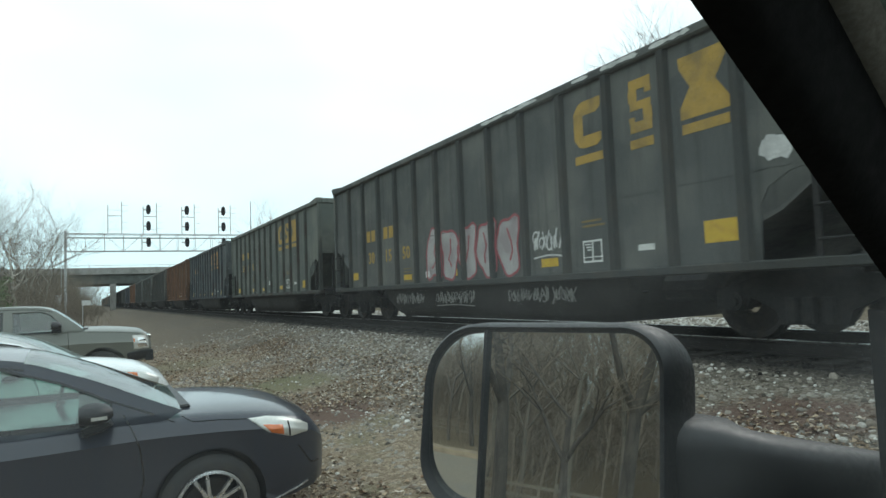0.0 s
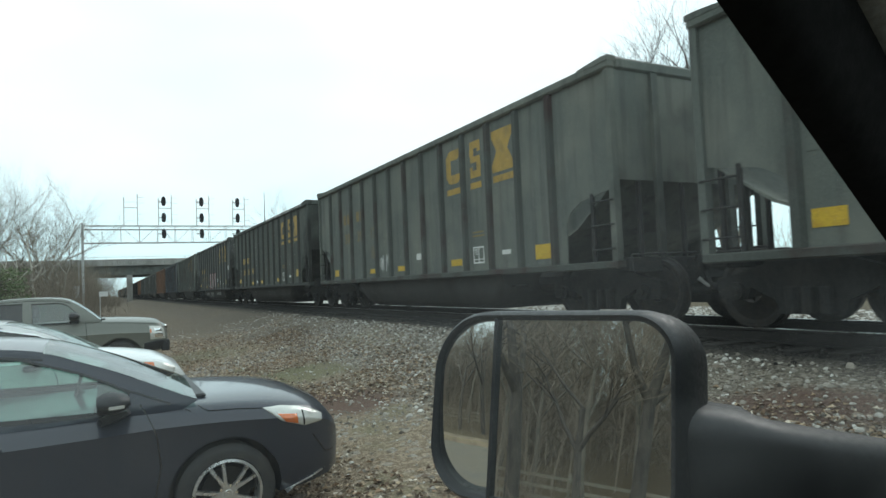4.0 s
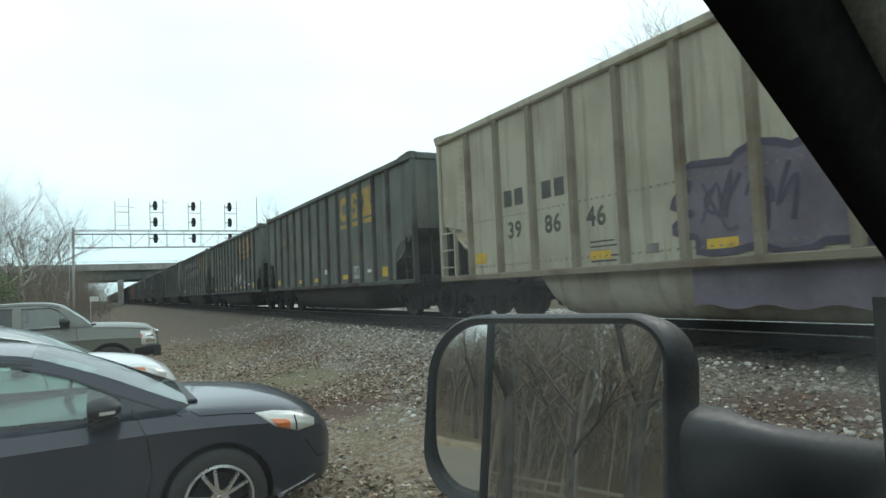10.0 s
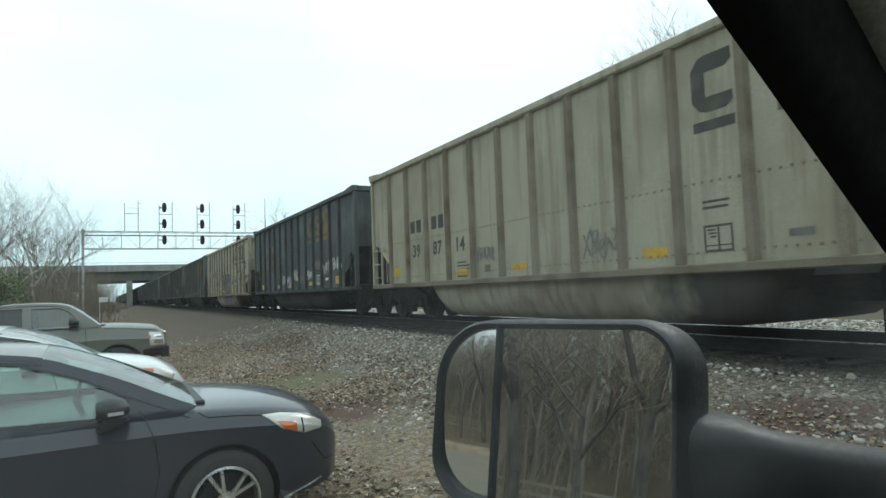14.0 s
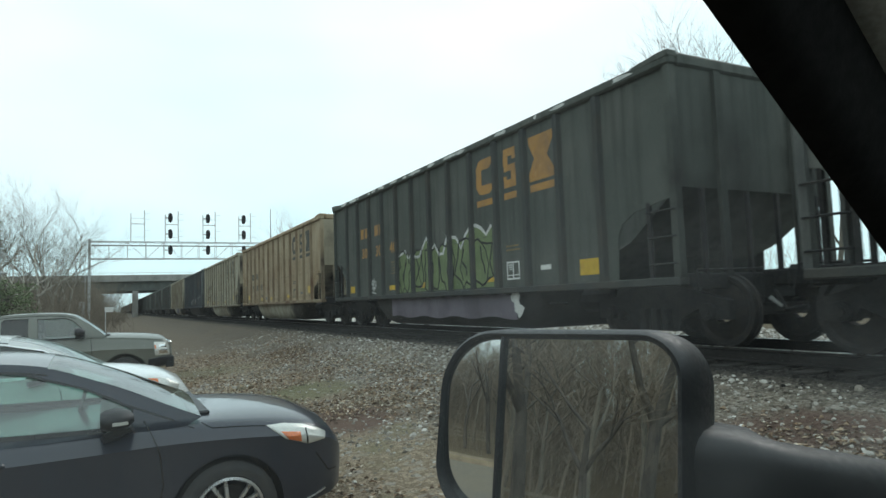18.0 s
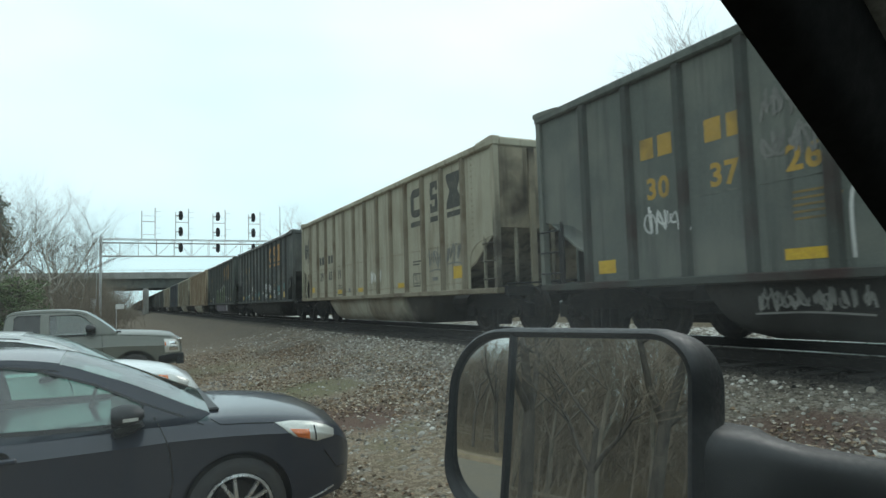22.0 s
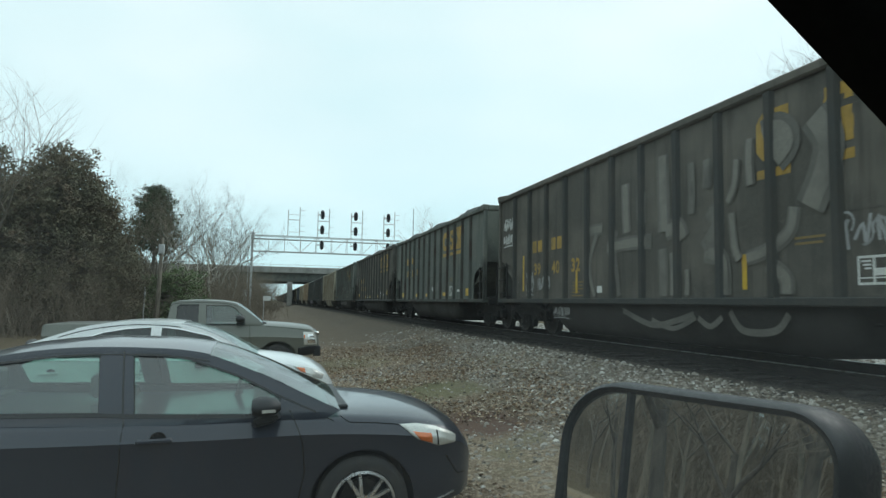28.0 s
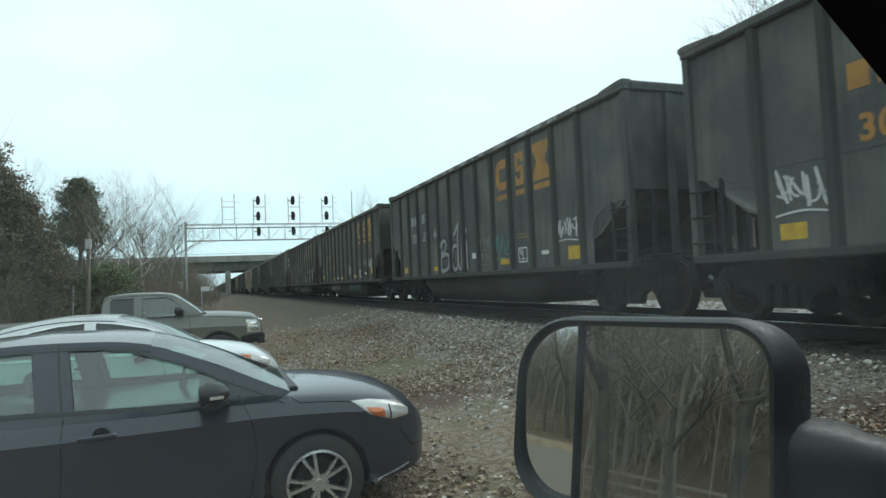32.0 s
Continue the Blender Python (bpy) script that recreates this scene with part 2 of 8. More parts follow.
M = dict(
    car_green=material("weathered_grey_green_paint", (0.130, 0.142, 0.128), 0.75, spots=(0.190, 0.195, 0.168), spot_scale=0.9, streak=(0.036, 0.037, 0.035), vary=0.08, bump_scale=25, end_soot=(0.042, 0.042, 0.039), spec=0.12),
    car_black=material("weathered_black_paint", (0.101, 0.106, 0.101), 0.7, spots=(0.168, 0.168, 0.151), spot_scale=0.8, streak=(0.034, 0.034, 0.034), vary=0.12, bump_scale=25, end_soot=(0.047, 0.047, 0.044), spec=0.12),
    car_soot=material("sooty_green_black_paint", (0.080, 0.088, 0.078), 0.72, spots=(0.118, 0.122, 0.108), spot_scale=0.7, streak=(0.024, 0.024, 0.023), vary=0.14, bump_scale=25, end_soot=(0.03, 0.03, 0.028), spec=0.12),
    car_brown=material("coal_dusted_black_paint", (0.104, 0.099, 0.086), 0.75, spots=(0.165, 0.151, 0.128), spot_scale=0.8, streak=(0.032, 0.030, 0.029), vary=0.1, bump_scale=25, end_soot=(0.042, 0.042, 0.039), spec=0.12),
    car_blue=material("weathered_dark_blue_grey_paint", (0.094, 0.103, 0.103), 0.7, spots=(0.150, 0.162, 0.160), spot_scale=0.8, streak=(0.032, 0.035, 0.038), vary=0.1, bump_scale=25, end_soot=(0.051, 0.051, 0.048), spec=0.12),
    car_tan=material("weathered_cream_paint", (0.43, 0.40, 0.31), 0.7, spots=(0.33, 0.30, 0.225), spot_scale=0.9, streak=(0.17, 0.14, 0.10), streak_amount=0.7, vary=0.06, bump_scale=25, end_soot=(0.05, 0.042, 0.036), soot_at=(-4.85, -5.7), spec=0.12),
    car_rust=material("rusty_cream_paint", (0.44, 0.36, 0.25), 0.75, spots=(0.28, 0.20, 0.12), spot_scale=0.8, spot_range=(0.4, 0.75), streak=(0.17, 0.105, 0.06), streak_amount=0.8, vary=0.06, bump_scale=25, end_soot=(0.06, 0.045, 0.036), soot_at=(-4.85, -5.7), spec=0.12),
    car_red=material("brown_red_oxide_paint", (0.16, 0.085, 0.05), 0.75, spots=(0.09, 0.055, 0.04), spot_scale=0.8, streak=(0.05, 0.035, 0.03), bump_scale=25, spec=0.12),
    tub_dark=material("grimy_dark_tub_paint", (0.056, 0.054, 0.051), 0.75, spots=(0.038, 0.036, 0.033), spot_scale=1.0, streak=(0.062, 0.058, 0.053), streak_amount=0.4, vary=0.1, spec=0.12),
    tub_tan=material("sooty_cream_tub_paint", (0.42, 0.39, 0.31), 0.75, spots=(0.24, 0.20, 0.15), spot_scale=0.9, streak=(0.12, 0.10, 0.08), streak_amount=0.6, end_soot=(0.03, 0.028, 0.026), soot_at=(-0.6, -1.5), spec=0.12),
    # post paints: darker copies of the body paints, with grime and painted-in shade
    post_tan=material("grimy_shaded_cream_post_paint", (0.24, 0.21, 0.155), 0.75, spots=(0.14, 0.105, 0.07), spot_scale=1.5, vary=0.1, spec=0.12),
    post_rust=material("rusty_shaded_cream_post_paint", (0.27, 0.21, 0.14), 0.8, spots=(0.16, 0.10, 0.065), spot_scale=1.5, vary=0.1, spec=0.12),
    post_green=material("grimy_shaded_grey_green_post_paint", (0.076, 0.082, 0.074), 0.8, spots=(0.054, 0.035, 0.032), spot_scale=1.5, vary=0.1, spec=0.12),
    post_black=material("grimy_shaded_black_post_paint", (0.058, 0.061, 0.058), 0.8, spots=(0.072, 0.067, 0.058), spot_scale=1.5, vary=0.1, spec=0.12),
    post_blue=material("grimy_shaded_blue_grey_post_paint", (0.060, 0.069, 0.075), 0.8, spots=(0.045, 0.030, 0.033), spot_scale=1.5, vary=0.1, spec=0.12),
    pillar_black=material("black_pillar_plastic", (0.008, 0.008, 0.008), 0.75, fine_scale=300, bump=0.05, spec=0.2),
    haze_dim=material("thin_dusty_overspray", (0.142, 0.136, 0.118), 0.75, spots=(0.10, 0.096, 0.084), spot_scale=1.6),
    haze_paint=material("faded_dusty_spray_paint", (0.21, 0.20, 0.172), 0.75, spots=(0.105, 0.10, 0.088), spot_scale=1.6),
    sooty_tan=material("soot_covered_cream_paint", (0.36, 0.315, 0.23), 0.8, spots=(0.05, 0.043, 0.036), spot_scale=0.7, spot_range=(0.46, 0.64), streak=(0.03, 0.028, 0.026), streak_amount=0.7, spec=0.12),
    rivet_rust=material("rusty_rivet_heads", (0.20, 0.165, 0.115), 0.85),
    soot=material("soot_dark_steel", (0.014, 0.014, 0.014), 0.85, spots=(0.026, 0.023, 0.020), spot_scale=3.0, bump=0.3),
    wheel_steel=material("worn_wheel_steel", (0.019, 0.017, 0.016), 0.7, 0.0, spots=(0.034, 0.026, 0.020), spot_scale=8),
    rail_side=material("rusty_rail_steel", (0.022, 0.018, 0.016), 0.85, 0.0, spots=(0.014, 0.012, 0.011), spot_scale=5),
    rail_top=material("polished_rail_steel", (0.42, 0.42, 0.42), 0.3, 0.9, fine=0.03, bump=0.05),
    tie=material("creosoted_timber", (0.022, 0.019, 0.016), 0.9, spots=(0.04, 0.036, 0.03), spot_scale=5, stretch=(1, 6, 1), vary=0.25),
    coal=material("coal", (0.018, 0.018, 0.019), 0.55, bump=0.8, bump_scale=18),
    yellow=material("faded_yellow_paint", (0.43, 0.265, 0.045), 0.65, spots=(0.25, 0.165, 0.045), spot_scale=3),
    orange=material("faded_orange_paint", (0.42, 0.21, 0.045), 0.65, spots=(0.24, 0.13, 0.05), spot_scale=2.5),
    dim_yellow=material("worn_dim_yellow_paint", (0.22, 0.15, 0.05), 0.7, spots=(0.1, 0.085, 0.05), spot_scale=2.5),
    reflector=material("yellow_reflective_tape", (0.62, 0.40, 0.03), 0.4, spots=(0.5, 0.3, 0.03), spot_scale=9),
    white_paint=material("white_spray_paint", (0.598, 0.598, 0.575), 0.6, spots=(0.391, 0.391, 0.380), spot_scale=4),
    grey_paint=material("faded_grey_spray_paint", (0.20, 0.195, 0.18), 0.7, spots=(0.11, 0.11, 0.10), spot_scale=2.0),
    black_paint=material("black_letter_paint", (0.05, 0.05, 0.042), 0.7, spots=(0.10, 0.095, 0.07), spot_scale=4),
    pink_paint=material("pale_pink_spray_paint", (0.42, 0.40, 0.39), 0.65, spots=(0.30, 0.26, 0.26), spot_scale=2),
    red_paint=material("red_spray_line", (0.32, 0.08, 0.09), 0.65),
    violet_edge=material("dark_violet_spray_paint", (0.055, 0.045, 0.07), 0.7, spots=(0.08, 0.068, 0.10), spot_scale=2.0),
    purple_paint=material("dull_purple_spray_paint", (0.150, 0.128, 0.158), 0.7, spots=(0.095, 0.08, 0.098), spot_scale=1.5),
    green_paint=material("moss_green_spray_paint", (0.16, 0.21, 0.085), 0.65, spots=(0.10, 0.14, 0.055), spot_scale=2),
    faded_teal=material("faded_teal_spray_paint", (0.075, 0.135, 0.128), 0.7, spots=(0.05, 0.07, 0.066), spot_scale=2.5),
    teal_paint=material("teal_spray_paint", (0.10, 0.26, 0.25), 0.65, spots=(0.07, 0.17, 0.17), spot_scale=4),
    ground=None,
    concrete=material("weathered_bridge_concrete", (0.30, 0.29, 0.27), 0.85, spots=(0.19, 0.185, 0.17), spot_scale=0.5, streak=(0.12, 0.12, 0.11)),
    bridge_face=material("sooty_bridge_concrete", (0.17, 0.17, 0.16), 0.9, spots=(0.11, 0.11, 0.10), spot_scale=0.5, streak=(0.07, 0.07, 0.065)),
    girder=material("dull_girder_paint", (0.085, 0.095, 0.085), 0.7, spots=(0.05, 0.05, 0.045), spot_scale=0.8),
    galv=material("galvanised_steel", (0.48, 0.49, 0.48), 0.5, 0.35, spots=(0.38, 0.38, 0.37), spot_scale=5, bump=0.05),
    signal_black=material("signal_black_enamel", (0.012, 0.013, 0.015), 0.5, bump=0.05),
    wood_pole=material("weathered_pole_timber", (0.27, 0.23, 0.185), 0.9, spots=(0.10, 0.085, 0.07), spot_scale=3, stretch=(4, 4, 0.4)),
    bark=material("grey_brown_bark", (0.150, 0.132, 0.105), 0.9, spots=(0.075, 0.075, 0.062), spot_scale=3, stretch=(2, 2, 0.5), vary=0.2, bump=0.5, bump_scale=20),
    bark_pale=material("pale_sycamore_bark", (0.36, 0.34, 0.29), 0.85, spots=(0.17, 0.15, 0.12), spot_scale=2.0, vary=0.1),
    bark_dark=material("dark_damp_bark", (0.082, 0.072, 0.060), 0.9, spots=(0.032, 0.029, 0.025), spot_scale=3, stretch=(2, 2, 0.5), vary=0.2, bump=0.5, bump_scale=20),
    twig=material("thin_brown_twigs", (0.168, 0.139, 0.105), 0.9, vary=0.2, bump=0),
    silver_paint=material("dull_silver_spray_paint", (0.34, 0.34, 0.335), 0.65, spots=(0.24, 0.24, 0.235), spot_scale=4),
    far_twig=material("dull_brown_far_branches", (0.185, 0.155, 0.12), 0.9, vary=0.1, bump=0),
    needle=material("dark_green_needles", (0.055, 0.085, 0.042), 0.8, spots=(0.085, 0.09, 0.045), spot_scale=1.2, vary=0.15, bump=0),
    cedar=material("winter_brown_green_cedar", (0.125, 0.115, 0.072), 0.85, spots=(0.17, 0.125, 0.085), spot_scale=0.9, vary=0.12, bump=0),
    leaf_green=material("green_shrub_leaves", (0.12, 0.165, 0.07), 0.7, spots=(0.15, 0.175, 0.08), spot_scale=1.5, bump=0),
    sedan_paint=material("dark_metallic_blue_black_car_paint", (0.024, 0.029, 0.043), 0.3, 0.0, fine=0.01, spec=0.25, bump=0.0, coat=0.75, gloss_vary=0.01),
    white_car_paint=material("white_car_paint", (0.72, 0.74, 0.74), 0.35, fine=0.01, bump=0.0, coat=0.8, gloss_vary=0.01),
    pickup_paint=material("sage_grey_metallic_car_paint", (0.148, 0.156, 0.134), 0.45, 0.1, fine=0.01, bump=0.0, coat=0.4, gloss_vary=0.01),
    black_plastic=material("textured_black_plastic", (0.011, 0.012, 0.014), 0.5, fine_scale=700, bump=0.03),
    gloss_black=material("gloss_black_trim", (0.01, 0.01, 0.011), 0.2, bump=0),
    rubber=material("tyre_rubber", (0.034, 0.034, 0.034), 0.85, spots=(0.05, 0.047, 0.042), spot_scale=9, bump=0.2),
    alloy=material("silver_alloy", (0.62, 0.62, 0.62), 0.32, 0.85, fine=0.02, bump=0.03),
    chrome=material("chrome_trim", (0.75, 0.75, 0.75), 0.12, 1.0, fine=0.01, bump=0),
    lamp_clear=material("clear_headlamp", (0.62, 0.62, 0.58), 0.12, 0.3, fine=0.05, fine_scale=90, bump=0.15, coat=1.0),
    lamp_amber=material("amber_lamp_lens", (0.62, 0.14, 0.02), 0.2, coat=1.0, bump=0),
    lamp_red=material("red_lamp_lens", (0.35, 0.02, 0.02), 0.2, coat=1.0, bump=0),
    cabin_dark=material("dark_car_interior", (0.06, 0.06, 0.062), 0.8),
    seat_cloth=material("grey_seat_cloth", (0.12, 0.12, 0.12), 0.9, fine_scale=300),
    headliner=material("grey_brown_headliner", (0.30, 0.275, 0.245), 0.95, fine_scale=300),
    asphalt=material("worn_asphalt", (0.165, 0.145, 0.115), 0.95, spec=0.15, spots=(0.145, 0.135, 0.118), spot_scale=0.7, fine_scale=120),
    fence_wood=material("weathered_fence_boards", (0.19, 0.18, 0.14), 0.9, spots=(0.19, 0.16, 0.12), spot_scale=3, vary=0.15),
    dry_leaf=material("dry_fallen_leaves", (0.20, 0.155, 0.10), 0.9, spots=(0.13, 0.10, 0.065), spot_scale=1.2),
    sign_white=material("sign_face", (0.62, 0.62, 0.60), 0.5),
    paper=material("white_label", (0.68, 0.68, 0.65), 0.6),
)
glass_car = glass_material("tinted_car_window", (0.62, 0.84, 0.76), 0.80, sheen=0.15)
glass_screen = glass_material("dusty_windscreen", (0.62, 0.84, 0.76), 0.72, 0.06, 0.22)
glass_dark = glass_material("dark_tinted_window", (0.5, 0.6, 0.58), 0.35)
mirror_glass = mirror_material("mirror_glass")


def dusty_pane_material(name):
    """A clear pane with a thin film of road dust and wiped smears that catches the daylight."""
    m = bpy.data.materials.new(name)
    m.use_nodes = True
    n, l = m.node_tree.nodes, m.node_tree.links
    n.remove(n["Principled BSDF"])
    co, mp, fine, wide = (n.new("ShaderNode" + k) for k in ("TexCoord", "Mapping", "TexNoise", "TexNoise"))
    mp.inputs["Rotation"].default_value, mp.inputs["Scale"].default_value = (0.0, radians(-35), 0.0), (3.0, 3.0, 14.0)
    l.new(co.outputs["Object"], mp.inputs[0])
    l.new(mp.outputs[0], wide.inputs["Vector"])
    l.new(co.outputs["Object"], fine.inputs["Vector"])
    wide.inputs["Scale"].default_value, wide.inputs["Detail"].default_value = 1.2, 3
    fine.inputs["Scale"].default_value, fine.inputs["Detail"].default_value = 5.0, 4
    prod, film = n.new("ShaderNodeMath"), n.new("ShaderNodeMapRange")
    prod.operation = "MULTIPLY"
    l.new(wide.outputs[0], prod.inputs[0])
    l.new(fine.outputs[0], prod.inputs[1])
    l.new(prod.outputs[0], film.inputs[0])
    for i, v in enumerate((0.17, 0.42, 0.012, 0.085)):
        film.inputs[1 + i].default_value = v
    clear, veil, mix = n.new("ShaderNodeBsdfTransparent"), n.new("ShaderNodeBsdfTranslucent"), n.new("ShaderNodeMixShader")
    clear.inputs[0].default_value, veil.inputs[0].default_value = (0.985, 0.99, 0.985, 1), (0.77, 0.79, 0.80, 1)
    l.new(film.outputs[0], mix.inputs[0])
    l.new(clear.outputs[0], mix.inputs[1])
    l.new(veil.outputs[0], mix.inputs[2])
    l.new(mix.outputs[0], n["Material Output"].inputs[0])
    return m


dusty_pane = dusty_pane_material("dusty_side_window")


# ---- mesh helpers ----
class Builder:
    """Collects vertices and faces for one mesh."""

    def __init__(self):
        self.v, self.f = [], []

    def add(self, verts, faces):
        k = len(self.v)
        self.v.extend(tuple(p) for p in verts)
        self.f.extend(tuple(i + k for i in f) for f in faces)
        return self

    def box(self, x0, y0, z0, x1, y1, z1, bevel=0.0):
        if bevel:
            b = min(bevel, (x1 - x0) / 3, (y1 - y0) / 3, (z1 - z0) / 3)
            xs, ys, zs = (x0, x0 + b, x1 - b, x1), (y0, y0 + b, y1 - b, y1), (z0, z0 + b, z1 - b, z1)
            ring = lambda z, i: [(xs[1 - i], ys[0 + i], z), (xs[2 + i], ys[0 + i], z), (xs[3 - i], ys[1 - i], z), (xs[3 - i], ys[2 + i], z),
                                 (xs[2 + i], ys[3 - i], z), (xs[1 - i], ys[3 - i], z), (xs[0 + i], ys[2 + i], z), (xs[0 + i], ys[1 - i], z)]
            top = lambda z: [(xs[1], ys[1], z), (xs[2], ys[1], z), (xs[2], ys[2], z), (xs[1], ys[2], z)]
            octo = lambda z: [(xs[1], ys[0], z), (xs[2], ys[0], z), (xs[3], ys[1], z), (xs[3], ys[2], z), (xs[2], ys[3], z), (xs[1], ys[3], z), (xs[0], ys[2], z), (xs[0], ys[1], z)]
            v = octo(zs[1]) + octo(zs[2]) + top(zs[3]) + top(zs[0])
            f = [(i, (i + 1) % 8, 8 + (i + 1) % 8, 8 + i) for i in range(8)]
            f += [(16, 17, 18, 19), (23, 22, 21, 20)]
            for i, (a, c) in enumerate(((0, 1), (2, 3), (4, 5), (6, 7))):
                t0, t1 = 16 + i, 16 + (i + 1) % 4
                f += [(8 + a, 8 + c, t1, t0), (c, a, 20 + i, 20 + (i + 1) % 4)]
                d = (c + 1) % 8
                f += [(8 + c, 8 + d, t1), (d, c, 20 + (i + 1) % 4)]
            return self.add(v, f)
        return self.add([(x0, y0, z0), (x1, y0, z0), (x1, y1, z0), (x0, y1, z0), (x0, y0, z1), (x1, y0, z1), (x1, y1, z1), (x0, y1, z1)],
                        [(3, 2, 1, 0), (4, 5, 6, 7), (0, 1, 5, 4), (1, 2, 6, 5), (2, 3, 7, 6), (3, 0, 4, 7)])

    def tube(self, p, q, r0, r1=None, n=8, caps=True):
        p, q = Vector(p), Vector(q)
        r1 = r0 if r1 is None else r1
        d = (q - p)
        if d.length < 1e-6:
            return self
        d.normalize()
        a = d.orthogonal().normalized()
        b = d.cross(a)
        ring = lambda c, r: [c + (a * math.cos(t) + b * math.sin(t)) * r for t in (2 * math.pi * i / n for i in range(n))]
        f = [(i, (i + 1) % n, n + (i + 1) % n, n + i) for i in range(n)]
        if caps:
            f += [tuple(range(n - 1, -1, -1)), tuple(range(n, 2 * n))]
        return self.add(ring(p, r0) + ring(q, r1), f)

    def lathe(self, profile, n=24, axis="y", centre=(0, 0, 0)):
        """A closed ring of (radius, offset) pairs turned about an axis."""
        k, v = len(profile), []
        for i in range(n):
            c, s = math.cos(2 * math.pi * i / n), math.sin(2 * math.pi * i / n)
            for r, o in profile:
                p = {"y": (r * c, o, r * s), "x": (o, r * c, r * s), "z": (r * c, r * s, o)}[axis]
                v.append((p[0] + centre[0], p[1] + centre[1], p[2] + centre[2]))
        f = [(i * k + j, i * k + (j + 1) % k, ((i + 1) % n) * k + (j + 1) % k, ((i + 1) % n) * k + j) for i in range(n) for j in range(k)]
        return self.add(v, f)

    def prism(self, outline, axis, a, b):
        """An outline of pairs pushed along an axis from a to b."""
        put = {"x": lambda u, w, t: (t, u, w), "y": lambda u, w, t: (u, t, w), "z": lambda u, w, t: (u, w, t)}[axis]
        k = len(outline)
        return self.add([put(u, w, a) for u, w in outline] + [put(u, w, b) for u, w in outline],
                        [(i, (i + 1) % k, k + (i + 1) % k, k + i) for i in range(k)] + [tuple(range(k - 1, -1, -1)), tuple(range(k, 2 * k))])

    def loft(self, rings, caps=True, closed=True):
        k = len(rings[0])
        v = [p for r in rings for p in r]
        f = []
        for i in range(len(rings) - 1):
            for j in range(k if closed else k - 1):
                f.append((i * k + j, i * k + (j + 1) % k, (i + 1) * k + (j + 1) % k, (i + 1) * k + j))
        if caps:
            f += [tuple(range(k - 1, -1, -1)), tuple(range((len(rings) - 1) * k, len(rings) * k))]
        return self.add(v, f)

    def mesh(self, name, mat, smooth=False, angle=35):
        me = bpy.data.meshes.new(name)
        me.from_pydata(self.v, [], self.f)
        bm = bmesh.new()
        bm.from_mesh(me)
        bmesh.ops.recalc_face_normals(bm, faces=bm.faces[:])
        bm.to_mesh(me)
        bm.free()
        if mat:
            me.materials.append(mat)
        if smooth:
            me.polygons.foreach_set("use_smooth", [True] * len(me.polygons))
            me.set_sharp_from_angle(angle=radians(angle))
        return me


def raw_mesh(builder, name, mat):
    """A large mesh of loose pieces, with no tidying."""
    me = bpy.data.meshes.new(name)
    me.from_pydata(builder.v, [], builder.f)
    me.materials.append(mat)
    return me


def part(name, shape, mat, parent, label="", smooth=False, at=None, angle=35):
    me = shape.mesh(name, mat, smooth, angle) if isinstance(shape, Builder) else shape
    ob = new(name, me)
    ob.parent = parent
    if at is not None:
        ob.matrix_basis = at
    if label:
        tagged(ob, label)
    return ob


def thing(name, label, category, group="", kind="", at=None, shape=None, mat=None, smooth=False):
    me = None
    if shape is not None:
        me = shape.mesh(name, mat, smooth) if isinstance(shape, Builder) else shape
    ob = new(name, me)
    if at is not None:
        ob.matrix_basis = at
    return tagged(ob, label, category, group, kind)


def smoothstep(t):
    t = max(0.0, min(1.0, t))
    return t * t * (3 - 2 * t)


def along(table, x):
    """A value from pairs, straight between them."""
    if x <= table[0][0]:
        return table[0][1]
    for (a, va), (b, vb) in zip(table, table[1:]):
        if x <= b:
            return va + (vb - va) * (x - a) / (b - a)
    return table[-1][1]

# ---- ground ----
TRACK_X, RAIL_Z, TIE_Z = 7.8, 1.03, 0.86
PROFILE = ((-1500, 40), (-400, 24), (-70, 11), (-40, 3.4), (-27, 0.5), (-20, 0.05), (-14, -0.02), (-4, -0.05), (0, 0.0), (0.75, 0.06), (1.6, 0.14), (2.8, 0.24), (4.2, 0.40), (5.2, 0.60), (5.9, 0.78),
           (6.2, 0.83), (13.6, 0.83), (14.6, 0.45), (17, 0.25), (40, 0.4), (400, 2.0))


def ground_z(x, y):
    z = along(PROFILE, x)
    rough = smoothstep((x + 1.0) / 2) * (1 - smoothstep((x - 5.2) / 0.8)) if x < 8 else 0.0
    if abs(y) < 60:
        z += rough * (0.045 * noise.noise((x * 0.7, y * 0.7, 3)) + 0.03 * noise.noise((x * 2.3, y * 2.3, 7)))
        z += 0.012 * noise.noise((x * 6, y * 6, 1)) * (1 if -1 < x < 6.5 else 0.3)
    return z


def spaced(stops):
    out = []
    for (a, step), (b, _) in zip(stops, stops[1:]):
        k = max(1, round((b - a) / step))
        out += [a + (b - a) * i / k for i in range(k)]
    return out + [stops[-1][0]]


gx = spaced([(-1500, 300), (-300, 60), (-60, 8), (-20, 2.0), (-6, 0.6), (-1, 0.13), (6.6, 0.5), (16, 2), (30, 20), (120, 100), (400, 300), (1500, 1)])
gy = spaced([(-1500, 300), (-300, 60), (-60, 8), (-20, 2), (-6, 0.4), (1, 0.13), (16, 0.4), (30, 1.0), (60, 6), (200, 40), (500, 200), (2500, 1)])
gb = Builder()
gb.v = [(x, y, ground_z(x, y)) for y in gy for x in gx]
nx = len(gx)
gb.f = [(j * nx + i, j * nx + i + 1, (j + 1) * nx + i + 1, (j + 1) * nx + i) for j in range(len(gy) - 1) for i in range(nx - 1)]


